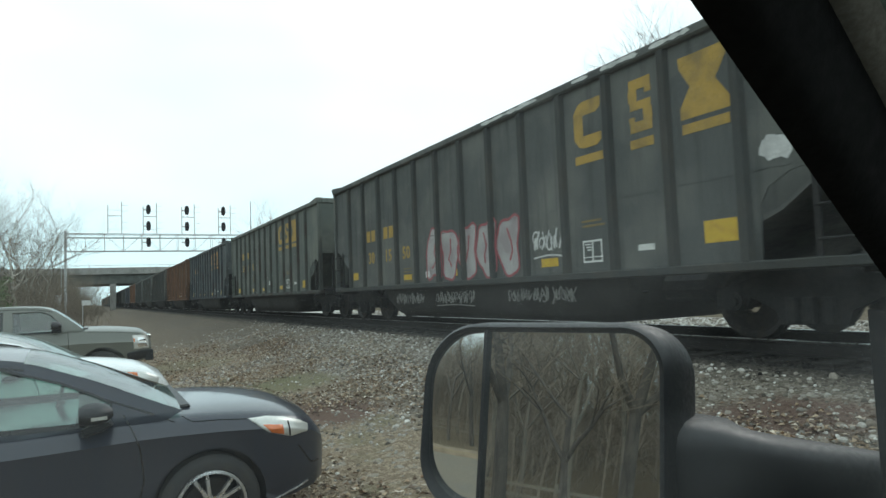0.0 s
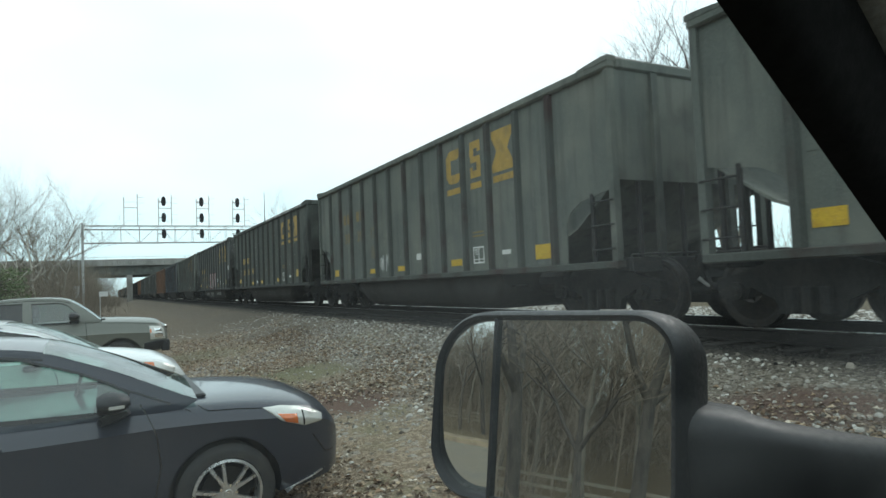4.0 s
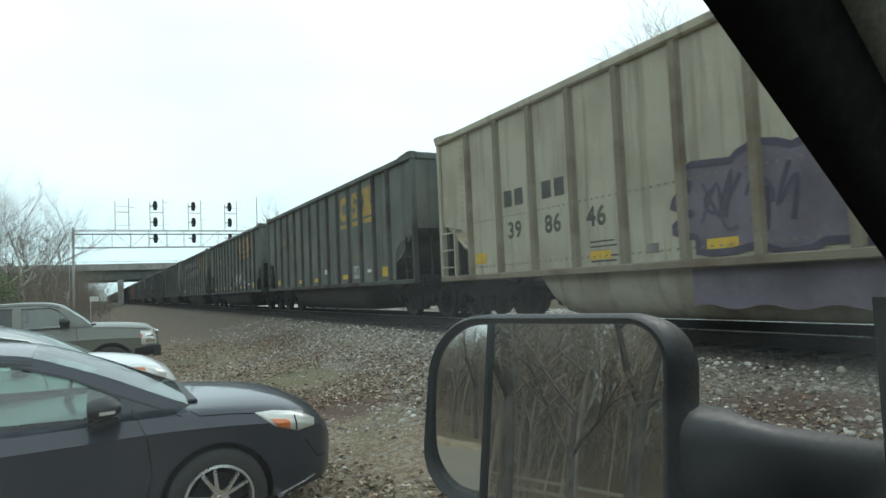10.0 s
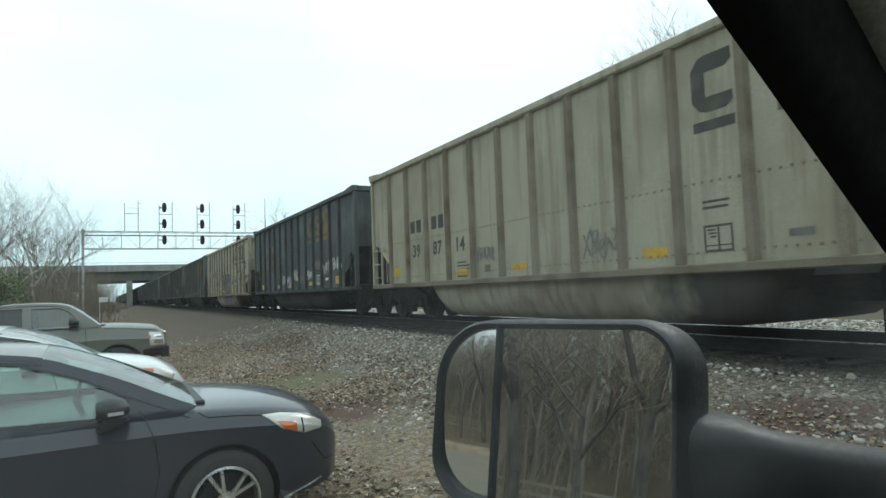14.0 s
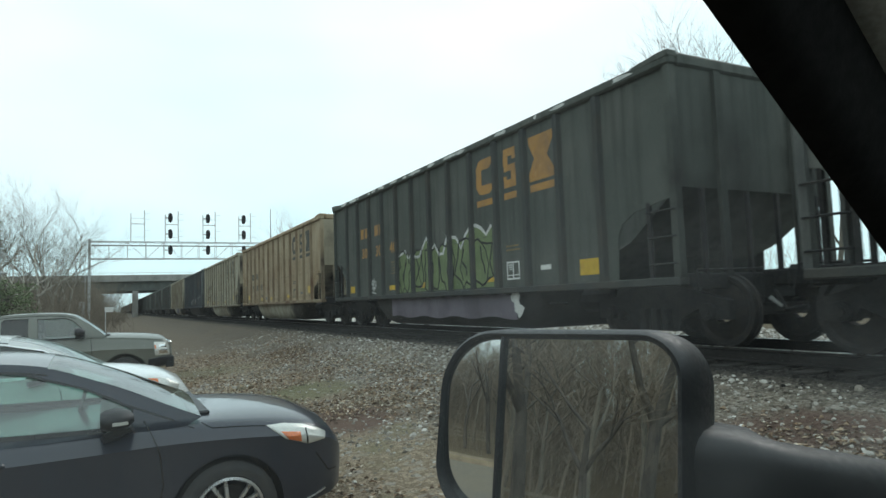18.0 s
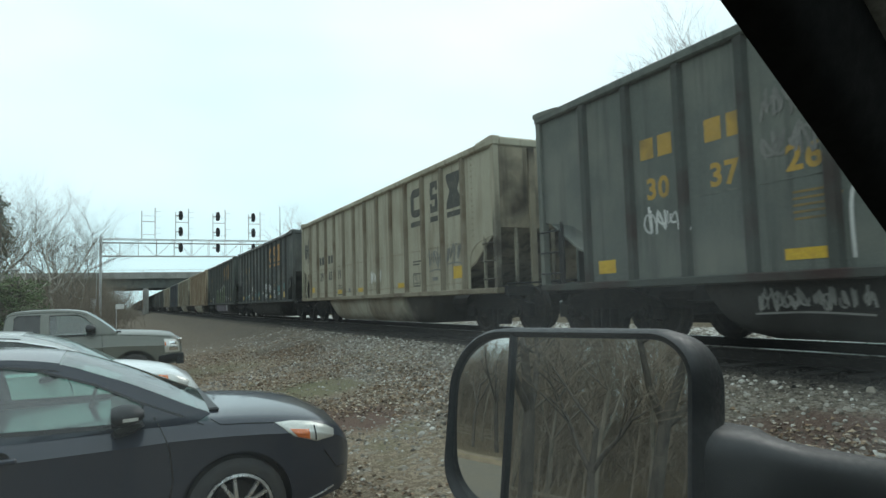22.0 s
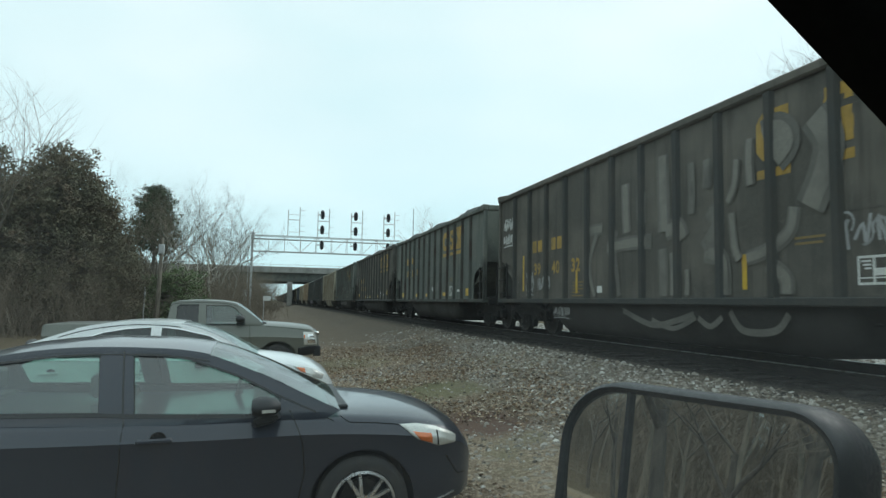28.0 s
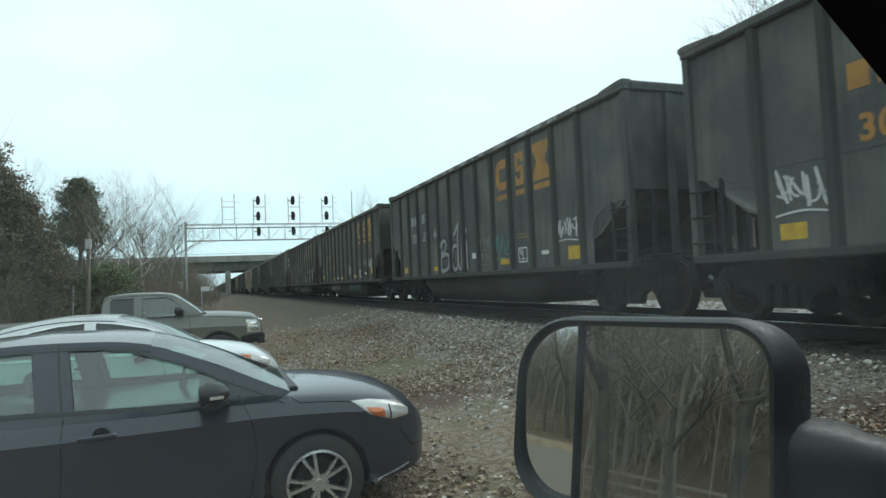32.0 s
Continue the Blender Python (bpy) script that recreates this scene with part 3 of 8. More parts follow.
def ground_material():
    m = bpy.data.materials.new("gravel_leaf_litter_and_ballast")
    m.use_nodes = True
    n, l = m.node_tree.nodes, m.node_tree.links
    b = n["Principled BSDF"]
    geo = n.new("ShaderNodeNewGeometry")
    sep = n.new("ShaderNodeSeparateXYZ")
    l.new(geo.outputs["Position"], sep.inputs[0])

    def tex(scale, detail=5, kind="ShaderNodeTexNoise"):
        t = n.new(kind)
        t.inputs["Scale"].default_value = scale
        if kind == "ShaderNodeTexNoise":
            t.inputs["Detail"].default_value = detail
        l.new(geo.outputs["Position"], t.inputs["Vector"])
        return t

    def ranged(v, a, c, lo=0.0, hi=1.0):
        r = n.new("ShaderNodeMapRange")
        l.new(v, r.inputs[0])
        for i, x in enumerate((a, c, lo, hi)):
            r.inputs[1 + i].default_value = x
        return r.outputs[0]

    def mix(f, a, c):
        x = n.new("ShaderNodeMix")
        x.data_type = "RGBA"
        l.new(f, x.inputs[0])
        for s, v in ((6, a), (7, c)):
            if isinstance(v, tuple):
                x.inputs[s].default_value = (*v, 1)
            else:
                l.new(v, x.inputs[s])
        return x.outputs[2]

    def maths(op, a, c):
        x = n.new("ShaderNodeMath")
        x.operation = op
        for s, v in ((0, a), (1, c)):
            if isinstance(v, (int, float)):
                x.inputs[s].default_value = v
            else:
                l.new(v, x.inputs[s])
        return x.outputs[0]

    wob = maths("MULTIPLY_ADD", tex(0.45).outputs[0], 3.0)
    wob.node.inputs[2].default_value = -1.5
    xw = maths("ADD", sep.outputs[0], wob)
    pebble = tex(34, kind="ShaderNodeTexVoronoi")
    peb2 = tex(11, kind="ShaderNodeTexVoronoi")
    fine = tex(70, 4).outputs[0]
    gravel = mix(ranged(pebble.outputs["Color"], 0.15, 0.85), (0.095, 0.077, 0.058), (0.41, 0.36, 0.295))
    gravel = mix(ranged(fine, 0.4, 0.62, 0, 0.6), gravel, (0.17, 0.148, 0.12))
    dirt = mix(ranged(fine, 0.35, 0.65), (0.19, 0.138, 0.092), (0.54, 0.43, 0.31))
    dirt = mix(ranged(tex(18, 6).outputs[0], 0.42, 0.6, 0, 0.7), dirt, (0.17, 0.128, 0.085))
    dirt = mix(ranged(tex(1.1).outputs[0], 0.55, 0.7, 0, 0.7), dirt, (0.20, 0.19, 0.11))
    dirt = mix(ranged(peb2.outputs["Color"], 0.75, 0.95, 0, 0.8), dirt, (0.42, 0.39, 0.34))
    # oily ballast, coloured darker still to hold the train's shadow
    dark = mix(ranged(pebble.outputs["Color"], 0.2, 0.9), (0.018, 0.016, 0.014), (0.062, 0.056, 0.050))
    red = (0.145, 0.085, 0.065)
    col = mix(ranged(xw, 2.6, 4.4), dirt, gravel)
    col = mix(ranged(tex(0.55).outputs[0], 0.50, 0.62, 0, 0.85), col, dirt)
    blur = tex(1.6, 4).outputs[0]

    def stain(cx, cy, rx, ry, colour, amount):
        """A soft-edged patch of another soil, its outline broken by noise."""
        dx = maths("DIVIDE", maths("SUBTRACT", sep.outputs[0], cx), rx)
        dy = maths("DIVIDE", maths("SUBTRACT", sep.outputs[1], cy), ry)
        d2 = maths("ADD", maths("MULTIPLY", dx, dx), maths("MULTIPLY", dy, dy))
        edge = maths("ADD", d2, maths("MULTIPLY", blur, 1.6))
        return mix(ranged(edge, 2.1, 1.2, 0.0, amount), col, colour)

    grass = mix(ranged(fine, 0.35, 0.65), (0.10, 0.10, 0.05), (0.26, 0.24, 0.13))
    col = stain(2.8, 11.2, 1.1, 1.1, grass, 0.75)
    col = stain(1.6, 17.0, 1.6, 1.6, grass, 0.5)
    col = stain(4.3, 18.4, 0.9, 2.4, (0.13, 0.095, 0.068), 0.8)
    col = mix(ranged(maths("ADD", sep.outputs[1], maths("MULTIPLY", blur, 8.0)), 19.0, 30.0, 0.0, 0.75), col, mix(ranged(fine, 0.35, 0.65), (0.075, 0.06, 0.046), (0.19, 0.155, 0.118)))
    col = stain(2.75, 8.3, 0.75, 0.9, red, 0.85)
    col = stain(5.15, 3.4, 0.44, 0.8, red, 0.8)
    col = stain(3.6, 5.6, 0.7, 0.7, (0.15, 0.11, 0.08), 0.7)
    # the strip below the train has its shade mixed into the ground colour
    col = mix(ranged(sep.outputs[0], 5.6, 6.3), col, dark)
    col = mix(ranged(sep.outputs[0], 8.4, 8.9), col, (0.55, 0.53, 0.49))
    lawn = mix(ranged(fine, 0.3, 0.7), (0.09, 0.072, 0.045), (0.16, 0.125, 0.08))
    col = mix(ranged(sep.outputs[0], 14.0, 15.5), col, lawn)
    col = mix(ranged(xw, -1.5, -3.0), col, lawn)
    l.new(col, b.inputs["Base Color"])
    b.inputs["Roughness"].default_value = 0.95
    b.inputs["Specular IOR Level"].default_value = 0.2
    bp = n.new("ShaderNodeBump")
    bp.inputs["Strength"].default_value, bp.inputs["Distance"].default_value = 0.8, 0.03
    l.new(maths("ADD", pebble.outputs["Distance"], fine), bp.inputs["Height"])
    l.new(bp.outputs[0], b.inputs["Normal"])
    return m


M["ground"] = ground_material()
ground = thing("ground", "gravel and leaf-strewn ground rising to a ballast bank", "ground", kind="structure", shape=raw_mesh(gb, "ground", M["ground"]))
ground.data.polygons.foreach_set("use_smooth", [True] * len(ground.data.polygons))


def island_material(name, colours, rough=0.9):
    m = bpy.data.materials.new(name)
    m.use_nodes = True
    n, l = m.node_tree.nodes, m.node_tree.links
    geo, ramp = n.new("ShaderNodeNewGeometry"), n.new("ShaderNodeValToRGB")
    for i, c in enumerate(colours):
        e = ramp.color_ramp.elements[i] if i < 2 else ramp.color_ramp.elements.new(1.0)
        e.color = (*c, 1)
    for i, e in enumerate(ramp.color_ramp.elements):
        e.position = i / (len(colours) - 1)
    nz = n.new("ShaderNodeTexNoise")
    nz.inputs["Scale"].default_value = 40
    mx = n.new("ShaderNodeMix")
    mx.data_type, mx.blend_type = "RGBA", "MULTIPLY"
    mx.inputs[0].default_value = 0.35
    l.new(geo.outputs["Random Per Island"], ramp.inputs[0])
    l.new(ramp.outputs[0], mx.inputs[6])
    l.new(nz.outputs[0], mx.inputs[7])
    l.new(mx.outputs[2], n["Principled BSDF"].inputs["Base Color"])
    n["Principled BSDF"].inputs["Roughness"].default_value = rough
    n["Principled BSDF"].inputs["Specular IOR Level"].default_value = 0.25
    return m


def gravel_share(x, y):
    """How thickly the pale stones lie: over the bank, along a spill across it, and in a thin patch."""
    bank = smoothstep((x - 3.4) / 0.9) * (1 - 0.75 * smoothstep((y - 15.0) / 3.0))
    spill = math.exp(-((y - 13.7 - 0.55 * (x - 1.5)) / 0.75) ** 2) * smoothstep((x - 1.0) / 0.7) * (1 - smoothstep((x - 4.4) / 0.6))
    patch_ = 0.6 * math.exp(-((x - 2.8) / 0.7) ** 2 - ((y - 7.1) / 0.6) ** 2)
    bare = max(math.exp(-((x - 5.15) / 0.35) ** 2 - ((y - 3.4) / 0.6) ** 2), math.exp(-((x - 4.3) / 0.7) ** 2 - ((y - 18.4) / 1.8) ** 2))
    return max(bank * (0.35 + 0.65 * smoothstep((y - 4.5) / 4.0)), spill, patch_) * (1 - 0.8 * bare) * (0.55 + 0.9 * max(0.0, 0.5 + noise.noise((x * 1.1, y * 0.6, 9))))


def scatter_stones(rng, count, x0, x1, y0, y1, smin, smax, even=False):
    b = Builder()
    for _ in range(count):
        y = y0 + (y1 - y0) * rng.random() ** 1.5
        x = rng.uniform(x0, x1)
        if not even and rng.random() > 0.05 + 0.9 * gravel_share(x, y):
            continue
        if rng.random() > min(1.0, (x - x0) / 0.9, (x1 - x) / 0.25 + 0.3, (y - y0) / 2.5, (y1 - y) / 4):
            continue
        s = smin + (smax - smin) * rng.random() ** 1.6
        s *= 1 + (0.8 if rng.random() < 0.08 else 0)
        z, a = ground_z(x, y), rng.uniform(0, 6.28)
        ca, sa = math.cos(a), math.sin(a)
        sx, sy, sz = s * rng.uniform(0.8, 1.35), s * rng.uniform(0.6, 1.05), s * rng.uniform(0.5, 0.95)
        lean = rng.uniform(-0.3, 0.3)
        pts = []
        for n_, rad, h in ((5, 1.0, -0.1), (5, 0.92, 0.42), (3, 0.5, 0.95)):
            for q in range(n_):
                f = 2 * math.pi * (q + rng.uniform(-0.25, 0.25)) / n_
                u, w = math.cos(f) * rad * sx, math.sin(f) * rad * sy
                pts.append((x + u * ca - w * sa, y + u * sa + w * ca, z + (h + lean * rad * math.cos(f) * (h > 0)) * sz))
        faces = [(q, (q + 1) % 5, 5 + (q + 1) % 5, 5 + q) for q in range(5)] + [(5, 6, 10), (6, 7, 11, 10), (7, 8, 11), (8, 9, 12, 11), (9, 5, 10, 12), (10, 11, 12)]
        b.add(pts, faces)
    return b


def scatter_leaves(rng, count, x0, x1, y0, y1):
    b = Builder()
    for _ in range(count):
        y = y0 + (y1 - y0) * rng.random() ** 1.6
        x = rng.uniform(x0, x1)
        if noise.noise((x * 0.6, y * 0.5, 21)) < rng.uniform(-0.3, 0.35):
            continue
        if rng.random() > min(1.0, (x - x0) / 1.0, (x1 - x) / 0.8, (y - y0) / 2.0, (y1 - y) / 4):
            continue
        s, a = rng.uniform(0.014, 0.042), rng.uniform(0, 6.28)
        z = ground_z(x, y) + 0.012
        c, d = math.cos(a) * s, math.sin(a) * s
        lift = rng.uniform(0, 0.032)
        b.add([(x + c, y + d, z), (x - d * 0.6, y + c * 0.6, z + lift), (x - c, y - d, z), (x + d * 0.6, y - c * 0.6, z + lift * 0.5)], [(0, 1, 2), (0, 2, 3)])
    return b


stone_mat = island_material("mixed_ballast_stones", ((0.16, 0.138, 0.112), (0.40, 0.355, 0.30), (0.62, 0.58, 0.52), (0.24, 0.19, 0.145), (0.50, 0.46, 0.40), (0.11, 0.092, 0.075), (0.30, 0.265, 0.22), (0.88, 0.85, 0.79)))
# oily stones whose colours also carry the shade under the train
shaded_oily_mat = island_material("shaded_oily_ballast_stones", ((0.02, 0.018, 0.016), (0.045, 0.041, 0.037), (0.09, 0.083, 0.075)))
leaf_mat = island_material("mixed_fallen_leaves", ((0.36, 0.22, 0.135), (0.62, 0.48, 0.33), (0.16, 0.10, 0.068), (0.88, 0.78, 0.64), (0.30, 0.195, 0.125), (0.10, 0.068, 0.048), (0.52, 0.38, 0.25)))
rng = random.Random(4)
thing("ballast_stones", "loose pale grey ballast stones on the bank", "gravel", kind="stuff", shape=raw_mesh(scatter_stones(rng, 84000, 1.0, 6.1, -1.5, 28, 0.009, 0.031), "ballast_stones", stone_mat))
thing("loose_gravel", "scattered pale gravel stones among dry leaves", "gravel", kind="stuff", shape=raw_mesh(scatter_stones(rng, 16000, -1.2, 3.6, 0.5, 24, 0.006, 0.020), "loose_gravel", stone_mat))
thing("track_ballast", "oily ballast stones round the rails, coloured darker for the train's shade", "gravel", kind="stuff", shape=raw_mesh(scatter_stones(rng, 9000, 5.75, 8.7, -1.5, 26, 0.010, 0.03, True), "track_ballast", shaded_oily_mat))
thing("far_ballast", "pale ballast stones beyond the near track", "gravel", kind="stuff", shape=raw_mesh(scatter_stones(rng, 11000, 8.8, 13.4, 2.0, 34, 0.018, 0.045, True), "far_ballast", stone_mat))
thing("fallen_leaves", "dry brown leaves strewn over the gravel", "leaves", kind="stuff", shape=raw_mesh(scatter_leaves(rng, 95000, -1.5, 5.4, 0.2, 24), "fallen_leaves", leaf_mat))


# ---- track ----
def rail_track(cx, name):
    root = thing(name, "railway track of steel rails on dark timber ties", "railway", kind="structure")
    prof = [(-0.07, 0.0), (0.07, 0.0), (0.07, 0.015), (0.012, 0.03), (0.012, 0.13), (0.036, 0.14), (0.036, 0.165), (-0.036, 0.165), (-0.036, 0.14), (-0.012, 0.13), (-0.012, 0.03), (-0.07, 0.015)]
    for s in (-0.753, 0.753):
        r = part("rail", Builder().prism([(cx + s + u, RAIL_Z - 0.172 + w) for u, w in prof], "y", -150, 900), M["rail_side"], root)
        part("running_surface", Builder().box(cx + s - 0.034, -150, RAIL_Z - 0.007, cx + s + 0.034, 900, RAIL_Z), M["rail_top"], r, "bright worn rail head")
    return root


near_track = rail_track(TRACK_X, "track_near")
tie_mesh = Builder().box(-1.3, -0.115, -0.17, 1.3, 0.115, 0, 0.012).mesh("tie", M["tie"])
trng = random.Random(8)
for i in range(130):
    part("tie", tie_mesh, None, near_track, at=pose(TRACK_X + trng.uniform(-0.04, 0.04), -8 + i * 0.52, TIE_Z + trng.uniform(-0.008, 0.006), 0, 0, trng.uniform(-1, 1)))

# ---- coal train ----
PITCH, HALF = 15.617, 6.92
TAIL = {False: 6.92, True: 7.62}
FIRST_POST, POST_STEP = 1.18, {False: 0.9367, True: 1.0047}
# Each body paint's darker copy, which puts shade into the posts and sills.
POST_MAT = {"car_green": "post_green", "car_black": "post_black", "car_soot": "post_black", "car_brown": "post_black", "car_blue": "post_blue", "car_tan": "post_tan", "car_rust": "post_rust"}


def posts(long):
    """The side posts, from the leading one back."""
    return [HALF - FIRST_POST - POST_STEP[long] * i for i in range(13)]




def bogie(name, parent, y):
    """A two-axle truck: bolster, side frames with springs, and wheelsets."""
    root = part(name, shared("bolster", "soot", lambda: Builder().box(-1.0, -0.2, 0.42, 1.0, 0.2, 0.72, 0.04)), None, parent, at=pose(0, y, 0))

    def frame_shape():
        b = Builder()
        out = [(-1.18, 0.36), (-1.18, 0.60), (-0.85, 0.68), (-0.45, 0.80), (0.45, 0.80), (0.85, 0.68), (1.18, 0.60), (1.18, 0.36), (0.78, 0.36), (0.72, 0.50), (0.42, 0.36), (0.36, 0.2), (-0.36, 0.2), (-0.42, 0.36), (-0.72, 0.50), (-0.78, 0.36)]
        b.prism(out, "x", -0.06, 0.06)
        for s in (-0.2, 0.0, 0.2):
            b.tube((-0.08, s, 0.22), (-0.08, s, 0.5), 0.075, n=8)
        for s in (-0.89, 0.89):
            b.tube((-0.13, s, 0.457), (0.05, s, 0.457), 0.11, n=10)
            b.tube((-0.16, s, 0.457), (-0.13, s, 0.457), 0.06, n=8)
        return b

    for sx in (-1, 1):
        part("side_frame", shared("side_frame", "soot", frame_shape), None, root, at=pose(sx * 1.0, 0, 0, 0, 0, 0 if sx < 0 else 180))

    def wheelset_shape():
        b = Builder()
        prof = [(0.457, 0.0), (0.457, 0.09), (0.485, 0.10), (0.485, 0.135), (0.40, 0.135), (0.36, 0.085), (0.15, 0.10), (0.15, -0.02), (0.36, 0.03), (0.40, 0.0)]
        for s in (-1, 1):
            b.lathe([(r, s * (0.81 - o)) for r, o in prof], 28, "x")
        return b.tube((-1.0, 0, 0), (1.0, 0, 0), 0.085, n=12)

    for s in (-0.89, 0.89):
        part("wheelset", shared("wheelset", "wheel_steel", wheelset_shape), None, root, at=pose(0, s, 0.457), smooth=False)
    return root


SHARED = {}


def shared(name, mat, make, smooth=False):
    if (name, mat) not in SHARED:
        SHARED[name, mat] = make().mesh(name, M[mat], smooth)
    return SHARED[name, mat]


def side_outline(tail):
    """The side sheet: full height, cut away under its ends over the slope sheets."""
    q = [(-1.14, 0.86), (-1.12, 1.50), (-1.02, 1.68), (-0.78, 1.81), (0.0, 1.94), (0.0, 3.64)]
    return [(HALF + a, c) for a, c in q] + [(-tail - a, c) for a, c in q[::-1]]


def coal_car(mat, trim="soot", riveted=False, long=False):
    """One high-sided coal car, its origin at rail height, running towards +y; the long kind reaches further back."""
    root = thing("coal_car", "weathered coal car", "railway car", "cars of the coal train")
    tail, kind = TAIL[long], "_long" if long else ""
    mid = (HALF - tail) / 2

    def sh(name, m, make, smooth=False):
        return shared(name + kind + ("_riveted" if riveted else ""), m, make, smooth)

    def span(a, c):
        return min(a, c), max(a, c)

    for sx in (-1, 1):
        part("side_sheet", sh(f"side_sheet{sx}", mat, lambda: Builder().prism(side_outline(tail), "x", sx * 1.51, sx * 1.53)), None, root)
        xa, xb = span(sx * 1.46, sx * 1.605)
        part("top_chord", sh(f"top_chord{sx}", mat, lambda: Builder().box(xa, -tail - 0.03, 3.60, xb, HALF + 0.03, 3.735, 0.025)), None, root)
        xa, xb = span(sx * 1.42, sx * 1.60)
        # the darker post paint dims the sill's sky-lit top edge
        part("side_sill", sh(f"side_sill{sx}", POST_MAT.get(mat, mat), lambda: Builder().box(xa, -tail, 0.80, xb, HALF, 0.91, 0.015)), None, root)
        post = sh(f"side_post{sx}", POST_MAT.get(mat, mat), lambda: Builder().loft([[(sx * 1.529, -0.085, z), (sx * 1.595, -0.05, z), (sx * 1.595, 0.05, z), (sx * 1.529, 0.085, z)] for z in (0.91, 3.60)]))
        for y in posts(long):
            part("side_post", post, None, root, at=pose(0, y, 0))
        if not riveted and sx < 0:
            def seam():
                b = Builder()
                for y in posts(long):
                    for j in range(3):
                        b.box(-1.5365, y - 0.12 - j * 0.27 - 0.17, 1.872, -1.531, y - 0.12 - j * 0.27, 1.886)
                return b
            tagged(part("plate_seam", sh("plate_seam", mat, seam), None, root), "broken line of a welded plate seam", kind="stuff")
        for sy, e in ((1, HALF), (-1, tail)):
            xa, xb = span(sx * 1.47, sx * 1.58)
            ya, yb = span(sy * (e - 0.10), sy * (e + 0.005))
            part("corner_post", sh(f"corner_post{sx}{sy}", mat, lambda: Builder().box(xa, ya, 0.91, xb, yb, 3.6)), None, root)
            cap = [(e - 0.62, 3.70), (e - 0.62, 3.738), (e - 0.3, 3.765), (e - 0.1, 3.78), (e + 0.035, 3.775), (e + 0.035, 3.70)]
            part("corner_cap", sh(f"corner_cap{sx}{sy}", mat, lambda: Builder().prism([(sy * a, c) for a, c in cap], "x", *span(sx * 1.45, sx * 1.612))), None, root)
            xc, xd = span(sx * 1.50, sx * 1.54)
            yc, yd = span(sy * (e - 0.55), sy * (e - 0.49))
            part("stanchion", sh(f"stanchion{sx}{sy}", trim, lambda: Builder().box(xc, yc, 0.91, xd, yd, 1.9)), None, root)

            def rung():
                b = Builder().tube((sx * 1.60, sy * (e - 0.49), 0), (sx * 1.60, sy * (e - 0.04), 0), 0.014, n=6)
                for back in (0.49, 0.04):
                    b.tube((sx * 1.60, sy * (e - back), 0), (sx * 1.53, sy * (e - back), 0), 0.014, n=6)
                return b
            for z in (1.08, 1.42, 1.76) if sx < 0 else (1.42,):
                part("grab_iron", sh(f"grab_iron{sx}{sy}", trim, rung), None, root, at=pose(0, 0, z))
    for sy, e in ((1, HALF), (-1, tail)):
        ya, yb = span(sy * (e - 0.12), sy * (e + 0.03))
        part("end_chord", sh(f"end_chord{sy}", mat, lambda: Builder().box(-1.46, ya, 3.60, 1.46, yb, 3.77, 0.03)), None, root)

        def end_shape():
            out = [(e - 0.03, 3.62), (e - 0.03, 2.05), (e - 0.91, 1.45), (e - 2.41, 0.86), (e - 2.39, 0.83), (e - 0.89, 1.42), (e - 0.01, 2.04), (e - 0.01, 3.62)]
            return Builder().prism([(sy * a, c) for a, c in out], "x", -1.51, 1.51)
        part("end_sheet", sh(f"end_sheet{sy}", "sooty_tan" if riveted else mat, end_shape), None, root)
        yc, yd = span(sy * (e - 0.01), sy * (e + 0.05))
        for x in (-0.75, 0.75):
            part("end_post", sh(f"end_post{sy}", "sooty_tan" if riveted else mat, lambda: Builder().box(-0.06, yc, 0.91, 0.06, yd, 3.6)), None, root, at=pose(x, 0, 0))
        for x in (-1.15, -0.3, 0.3, 1.15):
            part("end_stanchion", sh(f"end_stanchion{sy}", trim, lambda: Builder().box(-0.025, yc, 0.91, 0.025, yd, 2.02)), None, root, at=pose(x, 0, 0))
        ye, yf = span(sy * (e - 0.21), sy * (e + 0.05))
        part("end_sill", sh(f"end_sill{sy}", "soot", lambda: Builder().box(-1.42, ye, 0.74, 1.42, yf, 0.95, 0.02)), None, root)

        def coupler_shape():
            b = Builder().box(-0.11, *[span(sy * (e - 0.01), sy * (e + 0.5))[0], 0.76], 0.11, span(sy * (e - 0.01), sy * (e + 0.5))[1], 0.98, 0.03)
            ka, kb = span(sy * (e + 0.4), sy * (e + 0.70))
            b.box(-0.19, ka, 0.72, 0.19, kb, 1.02, 0.06)
            b.tube((-0.1, sy * (e + 0.19), 0.7), (-0.25, sy * (e + 0.45), 0.45), 0.03, n=6).tube((-0.25, sy * (e + 0.45), 0.45), (-0.2, sy * (e + 0.70), 0.5), 0.03, n=6)
            return b
        part("coupler", sh(f"coupler{sy}", "soot", coupler_shape), None, root)

        def lever():
            b = Builder().tube((-1.45, sy * (e + 0.13), 0.98), (-0.2, sy * (e + 0.13), 1.0), 0.016, n=6)
            return b.tube((-1.45, sy * (e + 0.13), 0.98), (-1.47, sy * (e + 0.19), 0.72), 0.016, n=6)
        part("uncoupling_lever", sh(f"uncoupling_lever{sy}", "soot", lever), None, root)
        # a light-coloured piece added for the small white glint by the coupler
        part("hose_coupling", sh(f"hose_coupling{sy}", "galv", lambda: Builder().tube((-0.42, sy * (e + 0.34), 0.62), (-0.36, sy * (e + 0.46), 0.50), 0.03, 0.02, 8)), None, root, "pale metal hose coupling that stands in for a small glint")
        bogie("truck", root, sy * (e - 0.94))

